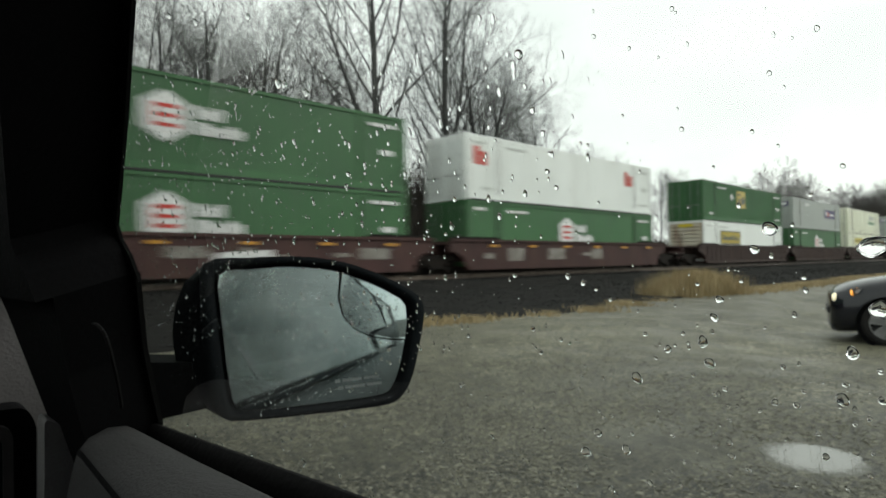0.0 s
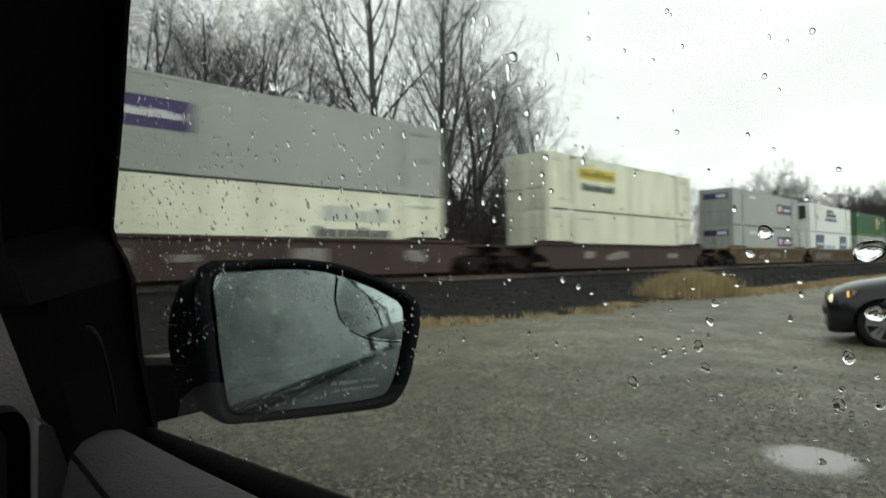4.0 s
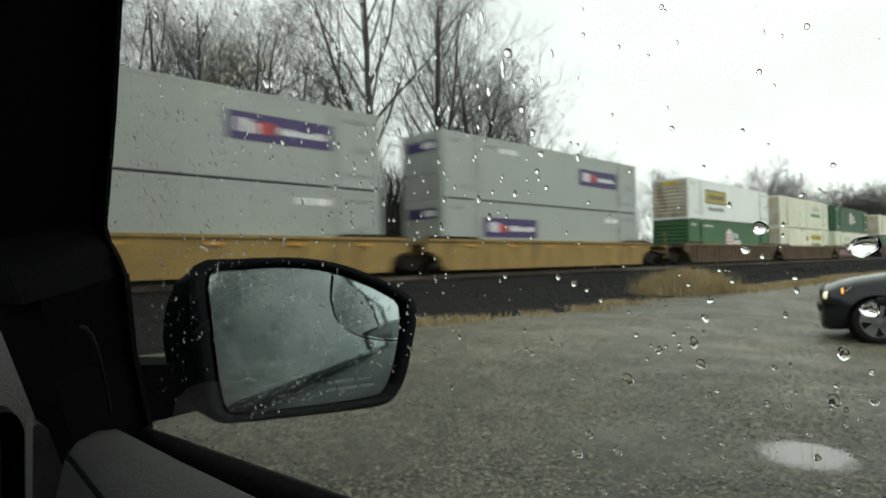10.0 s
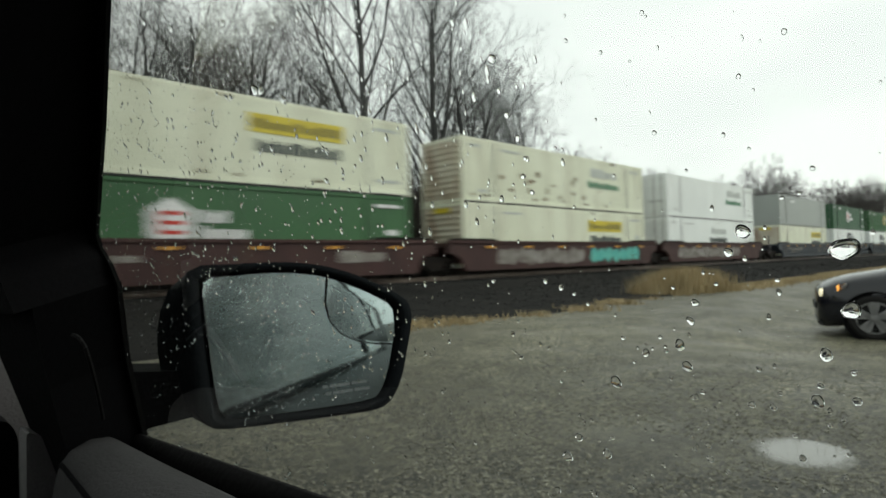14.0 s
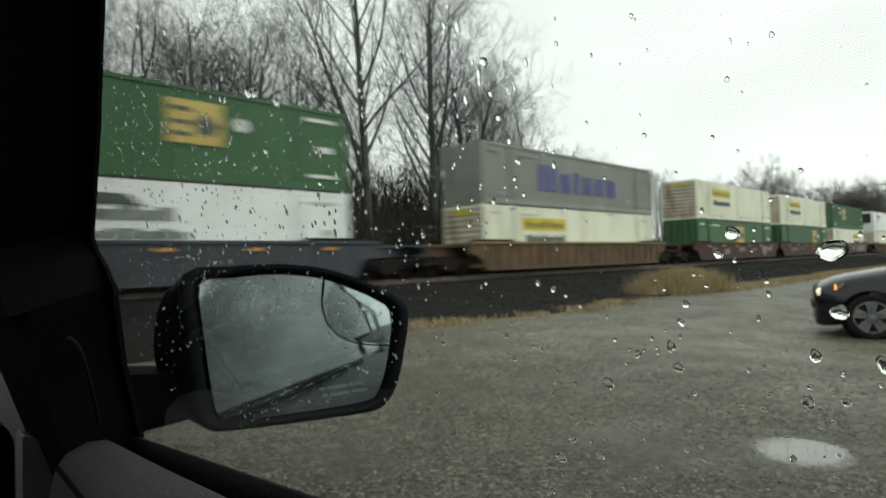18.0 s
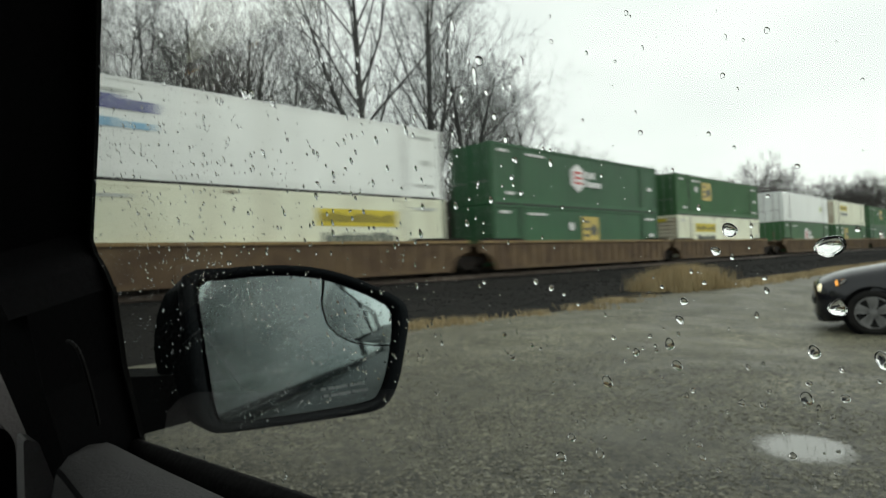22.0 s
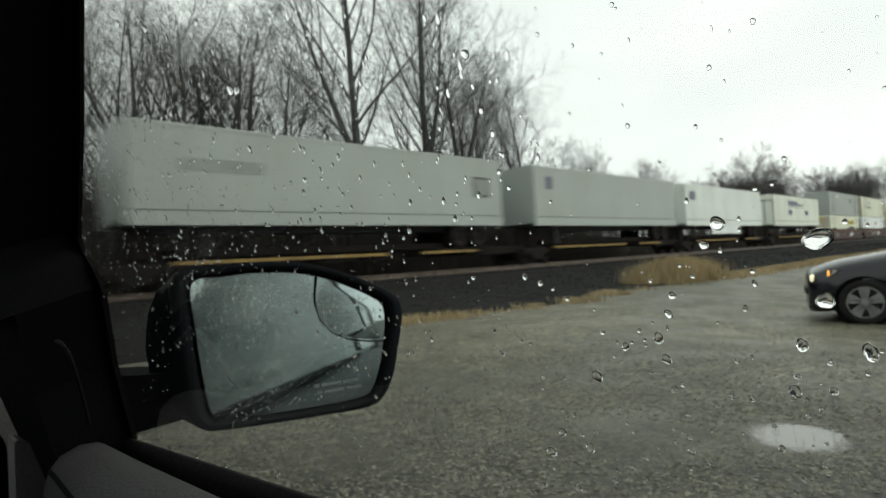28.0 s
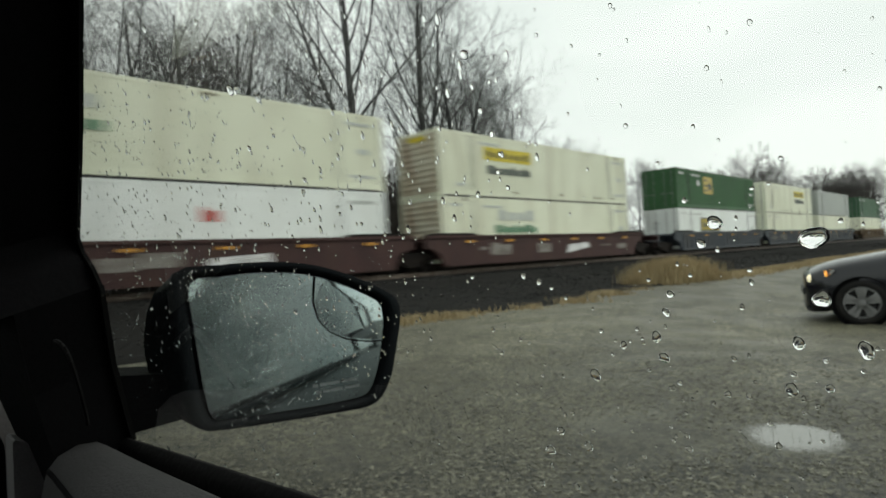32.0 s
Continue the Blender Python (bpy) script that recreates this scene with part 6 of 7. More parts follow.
            Mesh().lathe([(0.0, -0.09), (0.2, -0.09), (0.2, -0.1)], (0, 0, 0), 1, 20).to("brake_disc", m_dark, wheel)
        lens = [(0.90, sy * 0.50, 0.545), (0.80, sy * 0.705, 0.60), (0.52, sy * 0.845, 0.715), (0.46, sy * 0.835, 0.765), (0.62, sy * 0.72, 0.765), (0.80, sy * 0.55, 0.675)]
        c = [sum(p[i] for p in lens) / 6 for i in range(3)]
        out = Vector((0.5, sy * 0.6, 0.45)).normalized() * 0.012
        pv = [tuple(Vector(p) + out) for p in lens] + [tuple(Vector(p) - out * 4) for p in lens]
        pf = [tuple(range(6)), tuple(range(11, 5, -1))] + [(i, (i + 1) % 6, 6 + (i + 1) % 6, 6 + i) for i in range(6)]
        lamp = link("headlamp", pv, pf, m_lamp_clear, ob, "clear headlamp unit")
        rv = [tuple(Vector(p).lerp(Vector(c), 0.1) + out * 0.5) for p in lens] + [tuple(Vector(p).lerp(Vector(c), 0.1) - out * 3) for p in lens]
        link("reflector", rv, pf, m_lamp_silver, lamp, "dull silver lamp reflector")
        Mesh().lathe([(0, 0.035), (0.03, 0.03), (0.056, 0.0), (0.056, -0.03)], (0.845, sy * 0.63, 0.645), 0, 16).to("lamp_bulb", m_lamp_lens, lamp, "lit headlamp")
        Mesh().lathe([(0, 0.03), (0.03, 0.025), (0.042, 0.0)], (0.60, sy * 0.81, 0.715), 0, 12).to("turn_signal", m_signal, lamp, "lit amber signal")
        Mesh().prism([(0.80, 0.28), (0.89, 0.30), (0.885, 0.38), (0.80, 0.40)], 1, sy * 0.42 - 0.1, sy * 0.42 + 0.1).to("fog_recess", m_dark, ob)
        Mesh().box(-0.95, -2.0, sy * 0.893 - 0.004, sy * 0.893 + 0.004, 0.75, 0.78).to("door_handle", m_carpaint, ob)
    Mesh().prism([(0.86, 0.42), (0.935, 0.42), (0.935, 0.50), (0.88, 0.53)], 1, -0.42, 0.42).to("grille", m_dark, ob, "black grille")
    Mesh().prism([(0.70, 0.19), (0.88, 0.20), (0.92, 0.26), (0.75, 0.27)], 1, -0.6, 0.6).to("front_lip", m_dark, ob)
    for o in ob.children_recursive:
        if o.name.split(".")[0] not in ("wheel", "rim", "brake_disc", "wheel_arch"):
            o.data.transform(Matrix.Translation((0, 0, 0.2)) @ Matrix.Diagonal((1, 1, 1.26, 1)) @ Matrix.Translation((0, 0, -0.2)))
    ob.matrix_basis = pose(x, y, lot_height(x, y), 0, 0, heading)
    return ob


m_seat = material("dark_seat_cloth", (0.02, 0.02, 0.021), (0.03, 0.03, 0.03), 0.9, scale=6, fine=200, bump=0.2)
m_etch = material("etched_mirror_print", (0.2, 0.225, 0.225), None, 0.6, scale=30, fine=300, bump=0)
m_lamp_silver = material("lamp_reflector_silver", (0.2, 0.2, 0.19), (0.13, 0.13, 0.125), 0.4, 0.3, scale=12, fine=60, bump=0.1)
m_lamp_clear = pane_material("clear_lamp_cover", (0.9, 0.9, 0.9))
hatchback(12.55, 2.17, 106)


# ---- the car that the camera sits in ----
NORMAL = Vector((0.9555, 0.0841, 0.2826))


def on_glass(y, z, out=0.0):
    """A point of the side window's plane, or out metres outside it."""
    return Vector((-0.088 * y - 0.2958 * z + 0.5323, y, z)) + NORMAL * out


def slab(name, outline, inner, outer, mat, parent, label="", smooth=False):
    """An outline in (y, z) on the window's plane, as a solid between two depths."""
    n = len(outline)
    v = [on_glass(y, z, inner) for y, z in outline] + [on_glass(y, z, outer) for y, z in outline]
    f = [tuple(range(n)), tuple(range(2 * n - 1, n - 1, -1))] + [(i, n + i, n + (i + 1) % n, (i + 1) % n) for i in range(n)]
    return link(name, v, f, mat, parent, label, smooth)


own = new("car")
tagged(own, "parked car with dark interior and rain on its window", "car")
FRONT_EDGE = [(0.525, 1.066), (0.505, 1.131), (0.472, 1.190), (0.474, 1.208), (0.481, 1.220), (0.480, 1.230), (0.412, 1.290), (0.362, 1.338), (0.188, 1.505)]
glass_outline = FRONT_EDGE + [(-0.1, 1.52), (-0.75, 1.50), (-0.78, 1.10), (0.0, 1.082)]
pane_v = [on_glass(y + (0.02 if y > 0.1 else 0), z - (0.03 if z < 1.11 else 0)) for y, z in glass_outline]
pane = link("side_window", pane_v, [tuple(range(len(pane_v) - 1, -1, -1))], m_glass, own, "side window with raindrops")
pane.visible_shadow = False
slab("a_pillar", FRONT_EDGE[2:] + [(0.1, 1.6), (0.34, 1.6), (0.66, 1.45), (0.90, 1.24), (0.92, 1.195), (0.53, 1.19)], -0.06, 0.002, m_black, own, "black windscreen pillar trim")
slab("pillar_seal", FRONT_EDGE[2:] + [(y - 0.006, z - 0.006) for y, z in FRONT_EDGE[:1:-1]], 0.0005, 0.003, m_rubber, own)
slab("mirror_sail", FRONT_EDGE[:3] + [(0.54, 1.22), (0.63, 1.225), (0.617, 1.172), (0.608, 1.068), (0.60, 1.0), (0.53, 1.0)], -0.05, 0.002, m_black, own, "black triangular mirror mount")
k = Mesh()
cover_edge = [on_glass(y, z, -0.0503) for y, z in rounded([(0.50, 1.172), (0.392, 1.177), (0.402, 1.14), (0.432, 1.09)], 0.03, 6)[7:21]]
for p, q in zip(cover_edge, cover_edge[1:]):
    k.tube(p, q, 0.0012, sides=6)
k.to("pillar_cover_edge", m_rubber, own, "rounded edge of the pillar cover")
slab("front_seal", FRONT_EDGE[:3] + [(y - 0.005, z) for y, z in FRONT_EDGE[2::-1]], 0.0005, 0.004, m_rubber, own)


def strip(name, profile, ys, mat, label, z_of, smooth=True):
    """A profile of (depth, dz) swept along the window's lower edge."""
    rings = []
    for i, y in enumerate(ys):
        z, k = z_of(y), 1.0
        rings.append([tuple(on_glass(y, z, 0) + Vector((o, 0, dz))) for o, dz in profile(y)])
    v, f = loft(rings)
    return link(name, v, f, mat, own, label, smooth)


def belt(y):
    return 1.066 + (0.511 - y) * 0.03


ys_belt = [0.56, 0.53, 0.50, 0.45, 0.38, 0.3, 0.2, 0.0, -0.3, -0.8]
strip("window_seal", lambda y: [(-0.0008, 0.003), (-0.0008, -0.03), (-0.010, -0.03), (-0.009, -0.004), (-0.004, 0.003)], ys_belt, m_rubber, "black rubber window seal", belt)
strip("outer_seal", lambda y: [(0.004, -0.016), (0.011, -0.016), (0.010, -0.006), (0.005, 0.0)], ys_belt, m_housing, "outer window seal", lambda y: belt(y) - 0.035)


def pad(y):
    """The door trim's section: its rounded top and the inner face below the seam; it widens towards the seat."""
    drop = 0.05 * max(0.0, (y - 0.505) / 0.04) ** 2
    wide = 1 + min(max(0.53 - y, 0.0), 0.3) * 2.4
    shape = [(-0.012, -0.016), (-0.017, 0.0), (-0.026, 0.009), (-0.038, 0.010), (-0.050, 0.005), (-0.0555, -0.002), (-0.0575, -0.007), (-0.0605, -0.022), (-0.064, -0.09)]
    return [(o if k == 0 else o * wide, dz - drop) for k, (o, dz) in enumerate(shape)] + [(-0.066 * wide, -0.45), (-0.012, -0.45)]


ys_pad = [0.548, 0.538, 0.525, 0.51, 0.49, 0.46, 0.42, 0.36, 0.3, 0.2, 0.0, -0.3, -0.8]
strip("door_trim", pad, ys_pad, m_trim, "dark grey soft door trim", belt)


def seam(y):
    o, dz = pad(y)[5]
    return [(o - 0.0002, dz + 0.0006), (o + 0.0012, dz - 0.003), (o - 0.0012, dz - 0.0046), (o - 0.0018, dz - 0.002)]


strip("trim_seam", seam, ys_pad[1:], m_black, "", belt)
Mesh().prism(rounded([(0.103, 1.076), (0.126, 1.060), (0.17, 1.0), (0.17, 0.6), (0.101, 0.6)], 0.006, 3), 1, 0.575, 0.605).to("door_front_panel", m_card, own, "grey front end of the door card")
Mesh().prism(rounded([(-0.2, 0.7), (0.104, 0.7), (0.105, 1.062), (0.098, 1.077), (-0.2, 1.086)], 0.012), 1, 0.625, 0.66).to("dashboard_end", m_black, own, "black dashboard end panel")
k = Mesh()
frame_out = rounded([(0.028, 0.88), (0.09, 0.88), (0.088, 1.066), (0.026, 1.07)], 0.014, 5)
frame_in = rounded([(0.034, 0.886), (0.083, 0.886), (0.081, 1.058), (0.032, 1.062)], 0.011, 5)
for (x0, z0), (x1, z1), (x2, z2), (x3, z3) in zip(frame_out, frame_out[1:] + frame_out[:1], frame_in[1:] + frame_in[:1], frame_in):
    n = len(k.v)
    k.v += [(x0, 0.618, z0), (x1, 0.618, z1), (x2, 0.618, z2), (x3, 0.618, z3), (x0, 0.628, z0), (x1, 0.628, z1), (x2, 0.628, z2), (x3, 0.628, z3)]
    k.f += [(n, n + 1, n + 2, n + 3), (n, n + 4, n + 5, n + 1), (n + 3, n + 2, n + 6, n + 7)]
k.to("vent_frame", m_trim, own, "grey air vent frame")
# dashboard end, lower pillar trim
Mesh().prism(rounded([(-1.3, 0.6), (0.10, 0.6), (0.10, 1.02), (0.04, 1.055), (-0.4, 1.06), (-1.3, 1.05)], 0.02), 1, 0.66, 1.5).to("dashboard", m_black, own, "black dashboard")
Mesh().prism(rounded([(0.03, 0.884), (0.086, 0.884), (0.084, 1.062), (0.03, 1.066)], 0.012, 5), 1, 0.622, 0.66).to("air_vent", m_housing, own, "dashboard air vent")
Mesh().prism([(-0.16, 1.0), (0.15, 1.0), (0.14, 1.04), (0.10, 1.167), (0.09, 1.215), (-0.16, 1.24)], 1, 0.74, 0.78).to("lower_pillar_trim", m_liner, own, "grey lower pillar trim")
Mesh().prism([(-0.16, 0.9), (0.24, 0.9), (0.2, 1.2), (0.12, 1.5), (-0.16, 1.5)], 1, 0.90, 0.95).to("pillar_foot", m_black, own)
Mesh().box(-1.45, 0.1, -2.3, 0.3, 1.53, 1.58).to("roof", m_liner, own, "roof lining")
Mesh().box(-1.45, 0.2, -2.3, 1.6, 0.25, 0.33).to("floor_pan", m_black, own)
Mesh().box(-1.45, 0.1, -2.35, -2.25, 0.33, 1.53).to("rear_panel", m_black, own)
Mesh().box(-1.5, -1.42, -2.3, 1.5, 0.3, 1.33).to("driver_door", m_trim, own)
Mesh().box(-1.48, -1.40, -0.85, -0.7, 1.12, 1.53).to("centre_pillar", m_black, own)
Mesh().box(-1.48, -1.40, -2.3, -1.7, 1.12, 1.53).to("rear_pillar", m_black, own)
slab("centre_pillar", [(-0.76, 1.08), (-0.76, 1.53), (-0.88, 1.53), (-0.88, 1.08)], -0.06, 0.006, m_black, own)
slab("rear_pillar", [(-1.7, 1.08), (-1.6, 1.53), (-2.3, 1.53), (-2.3, 1.08)], -0.06, 0.01, m_own_paint, own)
rear = link("rear_window", [on_glass(y, z) for y, z in ((-0.88, 1.08), (-1.7, 1.10), (-1.6, 1.52), (-0.88, 1.52))], [(0, 1, 2, 3)], m_glass, own)
rear.visible_shadow = False
door_ring = [[tuple(Vector((-0.088 * y + 0.222 + dx, y, z))) for dx, z in ((-0.02, 1.012 + (0.511 - y) * 0.03), (0.0, 0.998 + (0.511 - y) * 0.03), (0.03, 0.9), (0.045, 0.75), (0.05, 0.6), (0.035, 0.45), (0.0, 0.3), (-0.06, 0.3), (-0.06, 1.0))] for y in (1.3, 0.9, 0.5, 0.0, -0.8, -1.6, -2.3, -2.7)]
v, f = loft(door_ring)
link("outer_door_skin", v, f, m_own_paint, own, "grey metallic door skin", True)
roof_edge = [[tuple(on_glass(y, 1.525, 0.0) + Vector((dx, 0, dz))) for dx, dz in ((0.0, -0.02), (0.012, 0.0), (0.0, 0.03), (-0.08, 0.06), (-0.08, 0.0))] for y in (0.25, 0.0, -0.8, -1.6, -2.3)]
v, f = loft(roof_edge)
link("roof_rail", v, f, m_own_paint, own, "", True)
v, f = loft([[tuple(Vector((x, y, z))) for x, y in rounded([(-0.62, -0.30 - k), (0.02, -0.30 - k), (0.02, -0.46 - k), (-0.62, -0.46 - k)], 0.06)] for z, k in ((0.55, -0.12), (0.8, -0.06), (1.0, 0.0), (1.12, 0.03), (1.18, 0.06))])
seat_back = link("seat_backrest", v, f, m_seat, own, "dark cloth seat back", True)
v, f = loft([[tuple(Vector((x, y, z))) for x, y in rounded([(-0.45, -0.36 - k), (-0.15, -0.36 - k), (-0.15, -0.47 - k), (-0.45, -0.47 - k)], 0.04)] for z, k in ((1.19, 0.05), (1.25, 0.05), (1.40, 0.07), (1.43, 0.08))])
link("headrest", v, f, m_seat, seat_back, "", True)
v, f = loft([[tuple(Vector((x, y, z))) for x, y in rounded([(-0.62, -0.3), (0.02, -0.3), (0.02, 0.22), (-0.62, 0.22)], 0.06)] for z in (0.33, 0.5, 0.56)])
link("seat_cushion", v, f, m_seat, own, "", True)
windscreen = link("windscreen", [(-1.35, 1.45, 1.05), (0.12, 1.35, 1.05), (0.06, 0.42, 1.52), (-1.3, 0.5, 1.52)], [(0, 1, 2, 3)], m_glass, own)
windscreen.visible_shadow = False

# the rest of the car's shell: bonnet, tail, roof skin, far side and wheels
def shell(name, stations, label=""):
    """Rings across the car at (y, half width, z low, z high), about its middle line."""
    rings = []
    for y, w, z0, z1 in stations:
        half = [(0.0, z0), (w * 0.8, z0), (w, z0 + 0.12), (w, z1 - 0.18), (w * 0.93, z1 - 0.05), (w * 0.6, z1), (0.0, z1 + 0.02)]
        rings.append([(-0.66 + p, y, q) for p, q in half] + [(-0.66 - p, y, q) for p, q in half[-2:0:-1]])
    v, f = loft(rings)
    return link(name, v, f, m_own_paint, own, label, True)


shell("bonnet", [(1.36, 0.80, 0.28, 1.0), (1.7, 0.82, 0.25, 0.97), (2.1, 0.80, 0.24, 0.92), (2.4, 0.74, 0.24, 0.84), (2.55, 0.62, 0.3, 0.72), (2.6, 0.5, 0.36, 0.62)], "grey bonnet and front wings")
shell("tail", [(-2.36, 0.80, 0.3, 1.12), (-2.6, 0.80, 0.3, 1.1), (-2.85, 0.74, 0.32, 1.04), (-2.95, 0.66, 0.36, 0.95)], "grey tail and rear bumper")
v, f = loft([[(-0.66 + p * w, y, z + q) for p, q in ((-1, -0.02), (-0.9, 0.03), (-0.5, 0.055), (0.0, 0.065), (0.5, 0.055), (0.9, 0.03), (1, -0.02))] for y, w, z in ((0.32, 0.68, 1.575), (0.0, 0.72, 1.595), (-0.8, 0.74, 1.61), (-1.7, 0.72, 1.59), (-2.25, 0.66, 1.55))])
link("roof_skin", v, f, m_own_paint, own, "grey roof skin", True)
v, f = loft([[(-1.5 - dx, y, z) for dx, z in ((-0.02, 1.05), (0.0, 1.03), (0.03, 0.9), (0.05, 0.6), (0.0, 0.3), (-0.02, 0.3))] for y in (1.36, 0.5, -0.8, -1.6, -2.36)])
link("far_door_skin", v, f, m_own_paint, own, "grey door skin", True)
for wx in (-1.42, 0.1):
    for wy in (1.75, -1.95):
        wheel = Mesh().lathe([(0.0, -0.1), (0.22, -0.1), (0.31, -0.09), (0.325, -0.05), (0.325, 0.05), (0.31, 0.09), (0.22, 0.1), (0.0, 0.1)], (wx, wy, 0.32), 0, 24).to("wheel", m_tyre, own, smooth=True)
        Mesh().lathe([(0.0, -0.115), (0.2, -0.108), (0.2, 0.108), (0.0, 0.115)], (wx, wy, 0.32), 0, 18).to("rim", m_alloy, wheel, "dull silver rim")
rear_glass = link("tailgate_window", [(-1.3, -2.3, 1.5), (0.0, -2.3, 1.5), (0.05, -2.42, 1.14), (-1.36, -2.42, 1.14)], [(0, 1, 2, 3)], m_car_glass, own)

# wing mirror: a plane frame of its own
M_O = Vector((0.2422, 0.5773, 0.0))
M_U = Vector((0.9207, -0.3903, 0.0))
M_N = Vector((-0.3903, -0.9207, 0.0))


def on_mirror(a, z, deep=0.0):
    return M_O + M_U * a + Vector((0, 0, z)) - M_N * deep


GLASS = [(0.0019, 1.1863), (0.0288, 1.1911), (0.0581, 1.1930), (0.0880, 1.1920), (0.1184, 1.1869), (0.1546, 1.1736), (0.1842, 1.1570), (0.1906, 1.1486), (0.1917, 1.1332), (0.1874, 1.1075), (0.1810, 1.0820), (0.1725, 1.0638), (0.1620, 1.0571), (0.1287, 1.0545), (0.0680, 1.0531), (0.0288, 1.0529), (0.0172, 1.0563), (0.0124, 1.0692), (0.0076, 1.1025), (0.0038, 1.1415)]
RIM = [(-0.0114, 1.1960), (0.0288, 1.2019), (0.0581, 1.2029), (0.0880, 1.2020), (0.1235, 1.1960), (0.1599, 1.1828), (0.1938, 1.1651), (0.2057, 1.1536), (0.2078, 1.1349), (0.2024, 1.1071), (0.1949, 1.0764), (0.1842, 1.0562), (0.1683, 1.0466), (0.1287, 1.0446), (0.0680, 1.0440), (0.0191, 1.0447), (0.0060, 1.0490), (-0.0028, 1.0650), (-0.0076, 1.1030), (-0.0114, 1.1418)]
def flowing(outline, steps=3):
    """A closed outline made smooth through its points."""
    out, n = [], len(outline)
    for i in range(n):
        p0, p1, p2, p3 = (Vector(outline[(i + d) % n]) for d in (-1, 0, 1, 2))
        for s in range(steps):
            t = s / steps
            out.append(tuple(0.5 * (2 * p1 + (p2 - p0) * t + (2 * p0 - 5 * p1 + 4 * p2 - p3) * t * t + (3 * p1 - p0 - 3 * p2 + p3) * t ** 3)))
    return out


GLASS, RIM = flowing(GLASS), flowing(RIM)
LIP = [(a + (g[0] - a) * 0.75, z + (g[1] - z) * 0.75) for (a, z), g in zip(RIM, GLASS)]
mid = (0.093, 1.12)


def ring(outline, deep, grow_=1.0, left=0.0):
    out = []
    for a, z in outline:
        da = (a - mid[0]) * grow_
        if a < 0.035 and left:
            da -= left * max(0.0, 1 - ((z - 1.115) / 0.085) ** 2) ** 0.6
        out.append(tuple(on_mirror(mid[0] + da, mid[1] + (z - mid[1]) * grow_, deep)))
    return out


v, f = loft([ring(LIP, 0.024), ring(LIP, -0.001), ring(RIM, -0.002), ring(RIM, 0.006, 1.0, 0.007), ring(RIM, 0.03, 0.96, 0.036), ring(RIM, 0.06, 0.9, 0.039), ring(RIM, 0.09, 0.78, 0.03), ring(RIM, 0.105, 0.5, 0.02)])
housing = link("mirror_housing", v, f, m_housing, own, "wet black wing mirror housing", True)
k = Mesh()
arm = [(-0.01, 1.056), (-0.01, 1.10), (-0.075, 1.105), (-0.115, 1.10), (-0.115, 1.046), (-0.06, 1.048)]
k.v = [tuple(on_mirror(a, z, d)) for d in (0.015, 0.07) for a, z in arm]
k.f = [tuple(range(6)), tuple(range(11, 5, -1))] + [(i, 6 + i, 6 + (i + 1) % 6, (i + 1) % 6) for i in range(6)]
k.to("mirror_arm", m_black, own)


def curved_plate(name, outline, curve, deep, mat, parent, label, tilt=(0.0, 0.0)):
    """A mirror sheet, bulging towards the viewer by its radius of curvature; tilt turns it in its frame."""
    ca, cz = sum(p[0] for p in outline) / len(outline), sum(p[1] for p in outline) / len(outline)
    vs, fs, n, rings = [], [], len(outline), 8
    for r in range(1, rings + 1):
        for a, z in outline:
            da, dz = (a - ca) * r / rings, (z - cz) * r / rings
            vs.append(tuple(on_mirror(ca + da, cz + dz, deep + (da * da + dz * dz) / (2 * curve) + da * tilt[0] + dz * tilt[1])))
    vs.append(tuple(on_mirror(ca, cz, deep)))
    for r in range(rings - 1):
        for j in range(n):
            fs.append((r * n + j, r * n + (j + 1) % n, (r + 1) * n + (j + 1) % n, (r + 1) * n + j))
    fs += [(len(vs) - 1, (j + 1) % n, j) for j in range(n)]
    return link(name, vs, fs, mat, parent, label, True)


curved_plate("mirror_glass", [(a * 1.0, z) for a, z in GLASS], 1.3, 0.0045, m_mirror, own, "wet convex mirror glass", (0.0, 0.078))
INSET = [(0.1204, 1.1839), (0.1546, 1.1726), (0.1842, 1.1559), (0.1896, 1.1486), (0.1906, 1.1332), (0.1885, 1.1147), (0.1704, 1.1161), (0.1494, 1.1207), (0.1338, 1.1292), (0.1235, 1.1415), (0.1194, 1.1597)]
curved_plate("blind_spot_mirror", INSET, 0.30, 0.0042, m_mirror, own, "small strongly curved mirror in the corner", (0.0, 0.085))
k = Mesh()
edge = [(0.1210, 1.1859), (0.1179, 1.1597), (0.1220, 1.1405), (0.1328, 1.1272), (0.1494, 1.1182), (0.1704, 1.1136), (0.1896, 1.1121)]
for (a0, z0), (a1, z1) in zip(edge, edge[1:]):
    k.tube(on_mirror(a0, z0, 0.005 + (z0 - 1.112) * 0.035), on_mirror(a1, z1, 0.005 + (z1 - 1.112) * 0.035), 0.0008, sides=6)
k.to("inset_seam", m_rubber, own)

k = Mesh()
for row in (0, 1):
    for i in range(6):
        a0 = 0.112 + i * 0.0075 + 0.003 * row
        c, w = on_mirror(a0, 1.073 - row * 0.007 + i * 0.0003, 0.0 + ((a0 - 0.094) ** 2 + 0.0025) / 2.6 - 0.0006), 0.0055 + 0.0015 * (i % 3)
        k.v += [tuple(c), tuple(c + M_U * w), tuple(c + M_U * w + Vector((0, 0, 0.003))), tuple(c + Vector((0, 0, 0.003)))]
        k.f.append(tuple(range(len(k.v) - 4, len(k.v))))
k.to("etched_warning", m_etch, own, "faint etched warning in the mirror glass")


